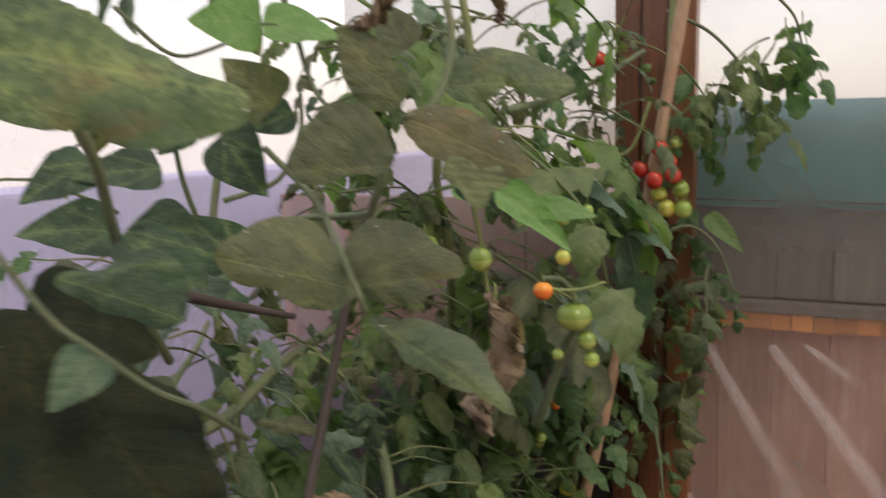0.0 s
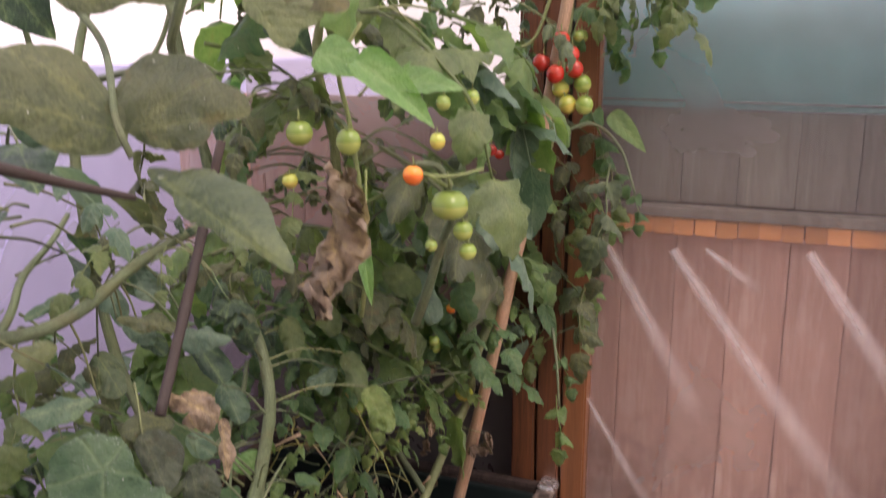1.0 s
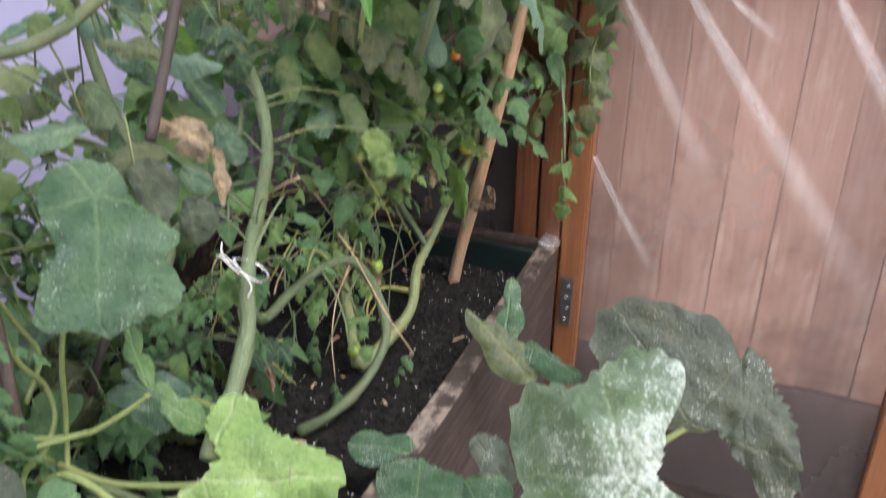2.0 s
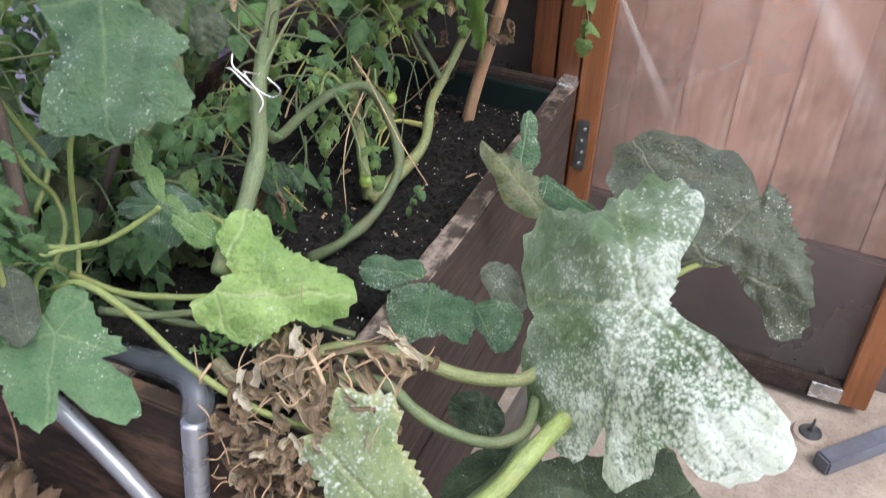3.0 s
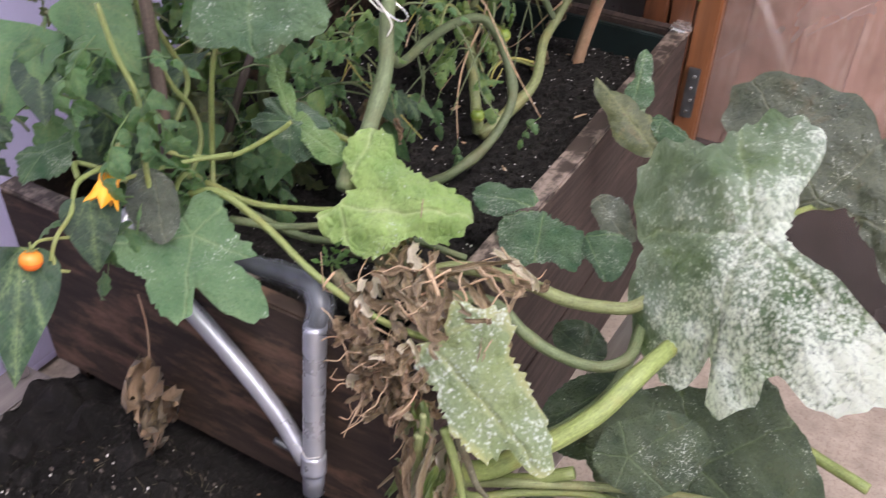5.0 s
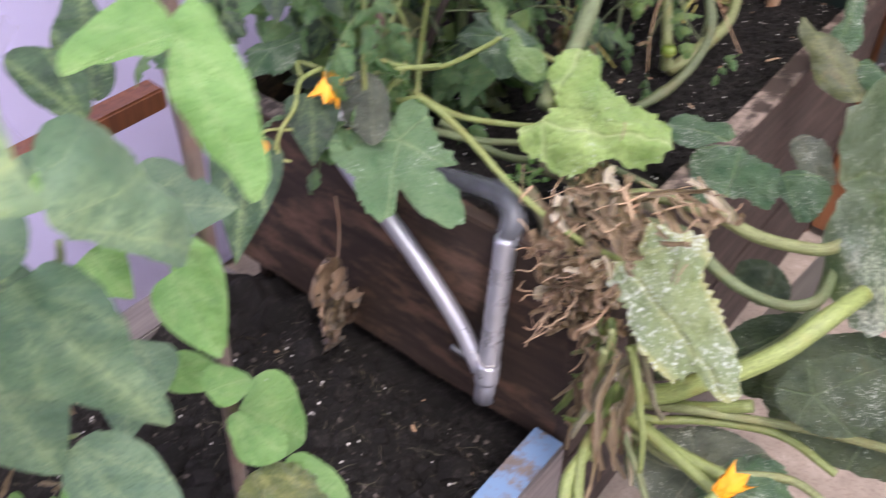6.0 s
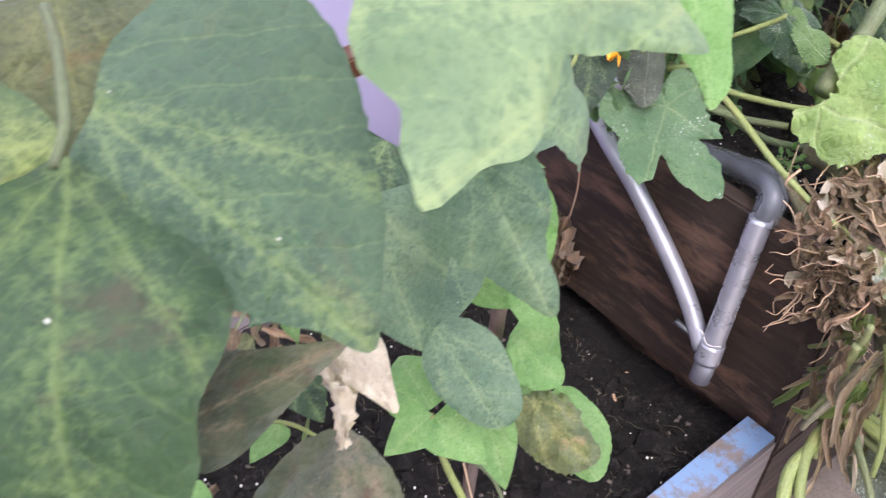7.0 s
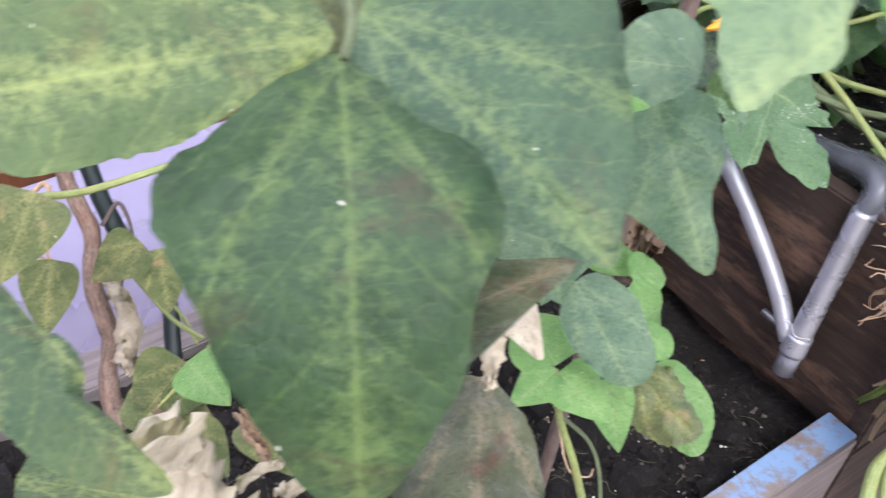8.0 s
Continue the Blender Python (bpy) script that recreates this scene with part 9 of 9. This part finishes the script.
v, f = tube([(0, 0, 0.004), (0, 0, -0.012), (0.004, 0, -0.035)], (0.006, 0.003), 7, per=3)
calyx = mesh_of("calyx", v, f)
for part_of in (flower, low_flower):
    put("calyx", calyx, STEM_PALE, part_of)

# ---- dead stalks hanging over the bed corner ----
rnd = random.Random(77)
verts, faces = [], []


def add_strand(points, r):
    v, f = tube(points, r, 5, per=4, rough=0.25)
    n = len(verts)
    verts.extend(v)
    faces.extend([tuple(i + n for i in face) for face in f])


def strap(points, width, hollow, seed):
    """A withered strip along a line, hollow across, twisted, with ragged edges."""
    line, nv = spline([Vector(p) for p in points], 5), 6
    verts, uvs, faces = [], [], []
    for i, p in enumerate(line):
        u = i / (len(line) - 1)
        d = (line[min(i + 1, len(line) - 1)] - line[max(i - 1, 0)]).normalized()
        turn = 2.2 * noise.noise(Vector((u * 2.0, seed, 1)))
        side = (Matrix.Rotation(turn, 3, d) @ d.cross(Vector((0.35, -0.8, 0.5)))).normalized()
        up = side.cross(d)
        for j in range(nv + 1):
            t = 2 * j / nv - 1
            w = width * (0.35 + math.sin(math.pi * (0.12 + 0.80 * u)) ** 0.8) * (1 + 0.45 * noise.noise(Vector((u * 7, seed, 3 + t))))
            lift = hollow * width * (t * t + 0.5 * noise.noise(Vector((u * 6, t * 2.5, seed))))
            verts.append(p + side * (0.6 * w * t) + up * lift)
            uvs.append((0.4 * t, u))
    for i in range(len(line) - 1):
        for j in range(nv):
            k = i * (nv + 1) + j
            faces.append((k, k + 1, k + nv + 2, k + nv + 1))
    return mesh_of("dead_strap", verts, faces, uvs)


def off_board(p, front):
    """Keep a point out of the bed's front board and soil."""
    if front:
        return Vector((max(p.x, -0.375) if p.y > 0.45 else p.x, min(p.y, BED_F - 0.005), max(p.z, 0.22)))
    return Vector((min(max(p.x, -0.40), -0.225), max(p.y, 0.565), max(p.z, 0.553)))


def drift(start, way, steps, wander, front, sink=0.0):
    """A wandering line of dead growth from a start point."""
    p, d, pts = Vector(start), Vector(way), []
    for k in range(steps):
        pts.append(off_board(p, front))
        d = (d.normalized() + Vector((rnd.uniform(-1, 1), rnd.uniform(-1, 1), rnd.uniform(-1, 1) - sink)) * wander).normalized() * d.length
        p = p + d
    return pts


o = squash.location
DEAD = (LEAF_DRY, LEAF_TAN, LEAF_HUSK, LEAF_HUSK, LEAF_TAN, LEAF_HUSK)
# straps and stalks lying over the corner of the bed
for i in range(58):
    a = (rnd.uniform(-0.40, -0.25), rnd.uniform(0.585, 0.71), rnd.uniform(0.556, 0.605))
    way = Vector((rnd.uniform(0.3, 1.2), rnd.uniform(-1.1, 0.2), rnd.uniform(-0.35, 0.3))).normalized() * rnd.uniform(0.012, 0.024)
    pts = [p - o for p in drift(a, way, 5, 0.45, False, 0.1)]
    put("dead_strap", strap(pts, rnd.uniform(0.003, 0.0075), 0.55, i), DEAD[i % 6] if i % 6 else LEAF_STRAW, squash)
for i in range(34):
    a = (rnd.uniform(-0.41, -0.25), rnd.uniform(0.58, 0.71), rnd.uniform(0.556, 0.61))
    way = Vector((rnd.uniform(-0.4, 1.2), rnd.uniform(-1.1, 0.3), rnd.uniform(-0.3, 0.4))).normalized() * rnd.uniform(0.012, 0.026)
    add_strand([p - o for p in drift(a, way, 6, 0.4, False, 0.1)], (rnd.uniform(0.0006, 0.0018), 0.0005))
# curled husks hanging over the front board
for i in range(68):
    a = Vector((rnd.uniform(-0.365, -0.262), rnd.uniform(0.528, 0.553), rnd.uniform(0.495, 0.60)))
    if a.z < 0.545 and a.x < -0.345:
        a.z += 0.03
    way = Vector((rnd.uniform(-1.0, 1.0), rnd.uniform(-0.5, 0.15), rnd.uniform(-0.7, 0.35))).normalized() * rnd.uniform(0.007, 0.012)
    pts = [p - o for p in drift(a, way, 4, 0.6, True, 0.05)]
    put("dead_strap", strap(pts, rnd.uniform(0.003, 0.0075), 1.0, 100 + i), (LEAF_DRY, LEAF_TAN, LEAF_DRY, LEAF_HUSK)[i % 4] if i % 8 else LEAF_STRAW, squash)
for i in range(34):
    a = (rnd.uniform(-0.355, -0.265), rnd.uniform(0.528, 0.552), rnd.uniform(0.49, 0.60))
    way = Vector((rnd.uniform(-1, 1), rnd.uniform(-0.5, 0.1), rnd.uniform(-1, 0.5))).normalized() * 0.011
    add_strand([p - o for p in drift(a, way, 6, 0.7, True)], (rnd.uniform(0.0005, 0.0014), 0.0005))
# withered crown going down in front of the board
for i in range(44):
    top = rnd.uniform(0.42, 0.545)
    a = (rnd.uniform(-0.275, -0.222) + 0.10 * (top - 0.545), rnd.uniform(0.50, 0.545), top)
    way = Vector((rnd.uniform(-0.35, 0.45), rnd.uniform(-0.25, 0.1), -1)).normalized() * rnd.uniform(0.014, 0.03)
    pts = [p - o for p in drift(a, way, 5, 0.3, True)]
    put("dead_strap", strap(pts, rnd.uniform(0.003, 0.007), 0.7, 300 + i), (LEAF_HUSK, LEAF_OLIVE, LEAF_TAN, LEAF_LIGHT, LEAF_TAN)[i % 5] if i % 6 else LEAF_STRAW, squash)
for i in range(12):
    a = (rnd.uniform(-0.275, -0.225), rnd.uniform(0.505, 0.545), rnd.uniform(0.44, 0.55))
    way = Vector((rnd.uniform(-0.3, 0.4), rnd.uniform(-0.2, 0.1), -1)).normalized() * rnd.uniform(0.02, 0.034)
    stalk("old_stalk", drift(a, way, 5, 0.25, True), (rnd.uniform(0.003, 0.0055), 0.0026), (OLD_STEM, STEM_PALE, STEM_LIGHT)[i % 3], squash, rough=0.2, knobs=0.2)
put("dry_stalk", mesh_of("dry_stalk", verts, faces), STRAW, squash, None, "tangle of dead straw-coloured stalks", kind="stuff")
# curled pale strap and a dead leaf hanging from a thread on the board
stalk("dry_strap", ((-0.36, 0.66, 0.55), (-0.33, 0.64, 0.60), (-0.30, 0.62, 0.585), (-0.295, 0.61, 0.555)), (0.0032, 0.0022), STRAW, squash, "curled pale dead strap")
hanging = thing("hanging_leaf", (-0.53, 0.53, 0.44), "shrivelled brown leaf hanging from a dry thread", "dead leaf")
stalk("thread", HANG_LINE, (0.001, 0.0012), STRAW, hanging)
leaf(hanging, "dry", 1, LEAF_DRY, HANG_LINE[-1], HANG_TIP, (0.3, -1, 0.4), 0.62)
leaf(hanging, "dry", 0, LEAF_TAN, (-0.637, 0.523, 0.380), (-0.658, 0.518, 0.248), (0.6, -1, 0.2), 0.55)

# ---- grains and litter on the soil ----
def litter(name, material, parent, count, box, z, size, label, seed, flat=0.5, long=1.0):
    rnd = random.Random(seed)
    vs, fs = [], []
    for i in range(count):
        x, y = rnd.uniform(box[0], box[1]), rnd.uniform(box[2], box[3])
        s = size * rnd.uniform(0.5, 1.6) ** 1.5
        m = pose(x - parent.location.x, y - parent.location.y, z(x, y) + s * 0.25 - parent.location.z, rnd.uniform(-30, 30), rnd.uniform(-30, 30), rnd.uniform(0, 360))
        n = len(vs)
        for c in ((-1, -1, -1), (1, -0.8, -1), (0.9, 1, -1), (-1, 0.8, -1), (-0.6, -0.7, 1), (0.7, -0.5, 1), (0.5, 0.7, 1), (-0.7, 0.6, 1)):
            vs.append(m @ Vector((c[0] * s * 0.5 * long, c[1] * s * 0.5, c[2] * s * 0.5 * flat)))
        fs += [tuple(i + n for i in q) for q in ((0, 3, 2, 1), (4, 5, 6, 7), (0, 1, 5, 4), (1, 2, 6, 5), (2, 3, 7, 6), (3, 0, 4, 7))]
    return put(name, mesh_of(name, vs, fs, None, False), material, parent, None, label, kind="stuff")


def lie(rise, z):
    def h(x, y):
        q = Vector((x, y, 0))
        return z + rise * (noise.noise(q * 5) + 0.5 * noise.noise(q * 17) + 0.4 * abs(noise.noise(q * 48)) + 0.25 * noise.noise(q * 110))
    return h


litter("white_grain", PERLITE, bed, 950, (-0.85, -0.325, 0.6, 1.45), lie(0.012, SOIL_Z - 0.012), 0.0014, "white grains in the soil", 1)
litter("soil_crumb", SOIL, bed, 5200, (-0.85, -0.325, 0.6, 1.45), lie(0.012, SOIL_Z - 0.012), 0.0042, "soil crumbs", 2, 0.8)
litter("straw_chip", STRAW, bed, 60, (-0.85, -0.325, 0.6, 1.45), lie(0.012, SOIL_Z - 0.012), 0.004, "bits of straw", 3, 0.3, 3.0)
litter("soil_crumb", SOIL, low_bed, 5200, (-0.87, -0.36, -0.4, 0.55), lie(0.02, 0.205), 0.005, "soil crumbs", 4, 0.8)
litter("soil_clod", SOIL, low_bed, 900, (-0.87, -0.36, -0.4, 0.55), lie(0.02, 0.205), 0.012, "clods of soil", 8, 0.7)
litter("soil_clod", SOIL, low_bed, 160, (-0.87, -0.36, -0.4, 0.55), lie(0.02, 0.205), 0.022, "clods of soil", 9, 0.8)
litter("straw_chip", STRAW, low_bed, 22, (-0.87, -0.36, -0.4, 0.55), lie(0.02, 0.205), 0.004, "bits of straw", 5, 0.3, 4.0)
litter("white_grain", PERLITE, low_bed, 520, (-0.87, -0.36, -0.4, 0.55), lie(0.02, 0.207), 0.0019, "white grains in the soil", 6)
litter("dry_crumb", CRUMB, low_bed, 1100, (-0.87, -0.36, -0.4, 0.55), lie(0.02, 0.208), 0.0026, "dry grey-brown crumbs", 11, 0.6, 1.4)
# white twine tied round the thick stem
twine = thing("twine", (-0.463, 0.797, 0.788), "white twine tied round a tomato stem", "twine")
o = twine.location
stalk("loop", [o + Vector(p) for p in ((-0.016, -0.01, 0.012), (0.0, -0.017, 0.002), (0.014, -0.008, -0.01), (0.012, 0.012, -0.012), (-0.008, 0.013, 0.0), (-0.016, -0.01, 0.012))], (0.0013, 0.0013), FOIL, twine)
stalk("tail", [o + Vector(p) for p in ((-0.026, -0.012, 0.030), (-0.022, -0.018, 0.020), (-0.004, -0.018, 0.008), (0.010, -0.018, -0.010), (0.006, -0.020, -0.024))], (0.0010, 0.0009), PERLITE, twine)
stalk("tail", [o + Vector(p) for p in ((-0.036, -0.010, 0.012), (-0.024, -0.018, 0.016), (-0.008, -0.018, 0.004), (0.0, -0.017, 0.0))], (0.0010, 0.0009), PERLITE, twine)

# ---- thin dry twigs and tendrils among the lower tomato stems ----
rnd = random.Random(5)
for i in range(46):
    a = Vector((rnd.uniform(-0.66, -0.44), rnd.uniform(0.92, 1.3), rnd.uniform(0.62, 0.82)))
    pts, p = [a], a.copy()
    d = Vector((rnd.uniform(-1, 1), rnd.uniform(-1, 1), rnd.uniform(-0.9, 0.3))).normalized() * rnd.uniform(0.02, 0.04)
    for k in range(4):
        d = d + Vector((rnd.uniform(-0.014, 0.014), rnd.uniform(-0.014, 0.014), rnd.uniform(-0.016, 0.006)))
        p = p + d
        pts.append(Vector((p.x, p.y, max(p.z, 0.515))))
    stalk("twig", pts, (rnd.uniform(0.001, 0.0024), 0.0007), (STEM_LIGHT, STEM, STRAW, STEM_YELLOW)[i % 4], (tom_a, tom_b, tom_c)[i % 3], sides=5, per=4)
    if i % 2 == 0:
        q = pts[-1]
        leaf((tom_a, tom_b, tom_c)[i % 3], "tomato" if i % 4 else "dry", i % 5, LEAF_TOM if i % 4 else LEAF_DRY, q, q + Vector((rnd.uniform(-0.03, 0.03), rnd.uniform(-0.04, 0.0), -0.03)), (0, -0.5, 1), rnd.uniform(0.7, 1.0))
# withered shoot on the soil
stalk("shoot", ((-0.56, 0.93, 0.505), (-0.555, 0.925, 0.56), (-0.535, 0.92, 0.60), (-0.52, 0.93, 0.605)), (0.0035, 0.002), STEM_PALE, tom_a)
leaf(tom_a, "bean", 3, LEAF_TOM, (-0.52, 0.93, 0.605), (-0.478, 0.925, 0.585), (0.2, -0.6, 0.7), 0.5)
leaf(tom_a, "dry", 2, LEAF_DRY, (-0.56, 0.90, 0.60), (-0.555, 0.895, 0.51), (0, -1, 0.2), 0.9)
leaf(tom_a, "bean", 4, LEAF_TOM, (-0.54, 0.90, 0.575), (-0.50, 0.895, 0.515), (0.2, -0.8, 0.5), 0.5)

# withered bits and small shoots under the bean leaves
rnd = random.Random(17)
foliage(bean, [(-0.533, 0.054, 0.658), (-0.540, 0.072, 0.614), (-0.551, 0.041, 0.560), (-0.527, 0.060, 0.520)], 18, 0.05, (0.018, 0.036), 81, (LEAF_YOUNG, LEAF_BLOTCH, LEAF_BEAN_DULL, LEAF_HUSK), ("bean",), crown=1)
for i in range(16):
    a = Vector((-0.540, 0.072, 0.614)) + Vector((rnd.uniform(-0.05, 0.05), rnd.uniform(-0.06, 0.08), rnd.uniform(-0.12, 0.02)))
    pts = [p - bean.location for p in drift(a, Vector((rnd.uniform(-1, 1), rnd.uniform(-1, 1), rnd.uniform(-1.5, 0.3))).normalized() * 0.014, 5, 0.4, True)]
    put("dead_strap", strap(pts, rnd.uniform(0.002, 0.006), 0.7, 500 + i), (LEAF_HUSK, LEAF_TAN, LEAF_DRY, LEAF_OLIVE)[i % 4], bean)

# loose soil heaped in the corner by the plastic
for i in range(3):
    heap_verts, n = [], 26
    cx, cy, wide, tall = ((-0.84, 0.50, 0.085, 0.055), (-0.79, 0.545, 0.07, 0.05), (-0.87, 0.42, 0.06, 0.035))[i]
    for a in range(n):
        for b in range(n):
            x, y = cx + wide * (2 * a / (n - 1) - 1), cy + wide * (2 * b / (n - 1) - 1)
            r = math.hypot(x - cx, y - cy) / wide
            h = tall * max(0.0, 1 - r * r) * (1 + 0.9 * noise.noise(Vector((x, y, i)) * 26)) + 0.008 * noise.noise(Vector((x, y, i)) * 70)
            heap_verts.append(Vector((max(x, -0.884), min(y, 0.592), 0.196 + max(0, h))) - low_bed.location)
    heap_faces = [(a * n + b, (a + 1) * n + b, (a + 1) * n + b + 1, a * n + b + 1) for a in range(n - 1) for b in range(n - 1)]
    put("mound", mesh_of("mound", heap_verts, heap_faces), SOIL, low_bed)

# pale root fibres on the soil of the low bed
rnd = random.Random(91)
verts, faces = [], []
for i in range(420):
    x, y = rnd.uniform(-0.82, -0.36), rnd.uniform(-0.3, 0.54)
    a, pts = rnd.uniform(0, 6.28), []
    for k in range(5):
        pts.append(Vector((x, y, lie(0.02, 0.205)(x, y) + rnd.uniform(0.001, 0.006))) - low_bed.location)
        a += rnd.uniform(-0.8, 0.8)
        x, y = min(x + 0.009 * math.cos(a), -0.355), min(y + 0.009 * math.sin(a), 0.545)
    add_strand(pts, (rnd.uniform(0.0002, 0.0005), 0.0002))
put("root_fibre", mesh_of("root_fibre", verts, faces), OLD_STEM, low_bed, None, "pale root fibres on the soil", kind="stuff")
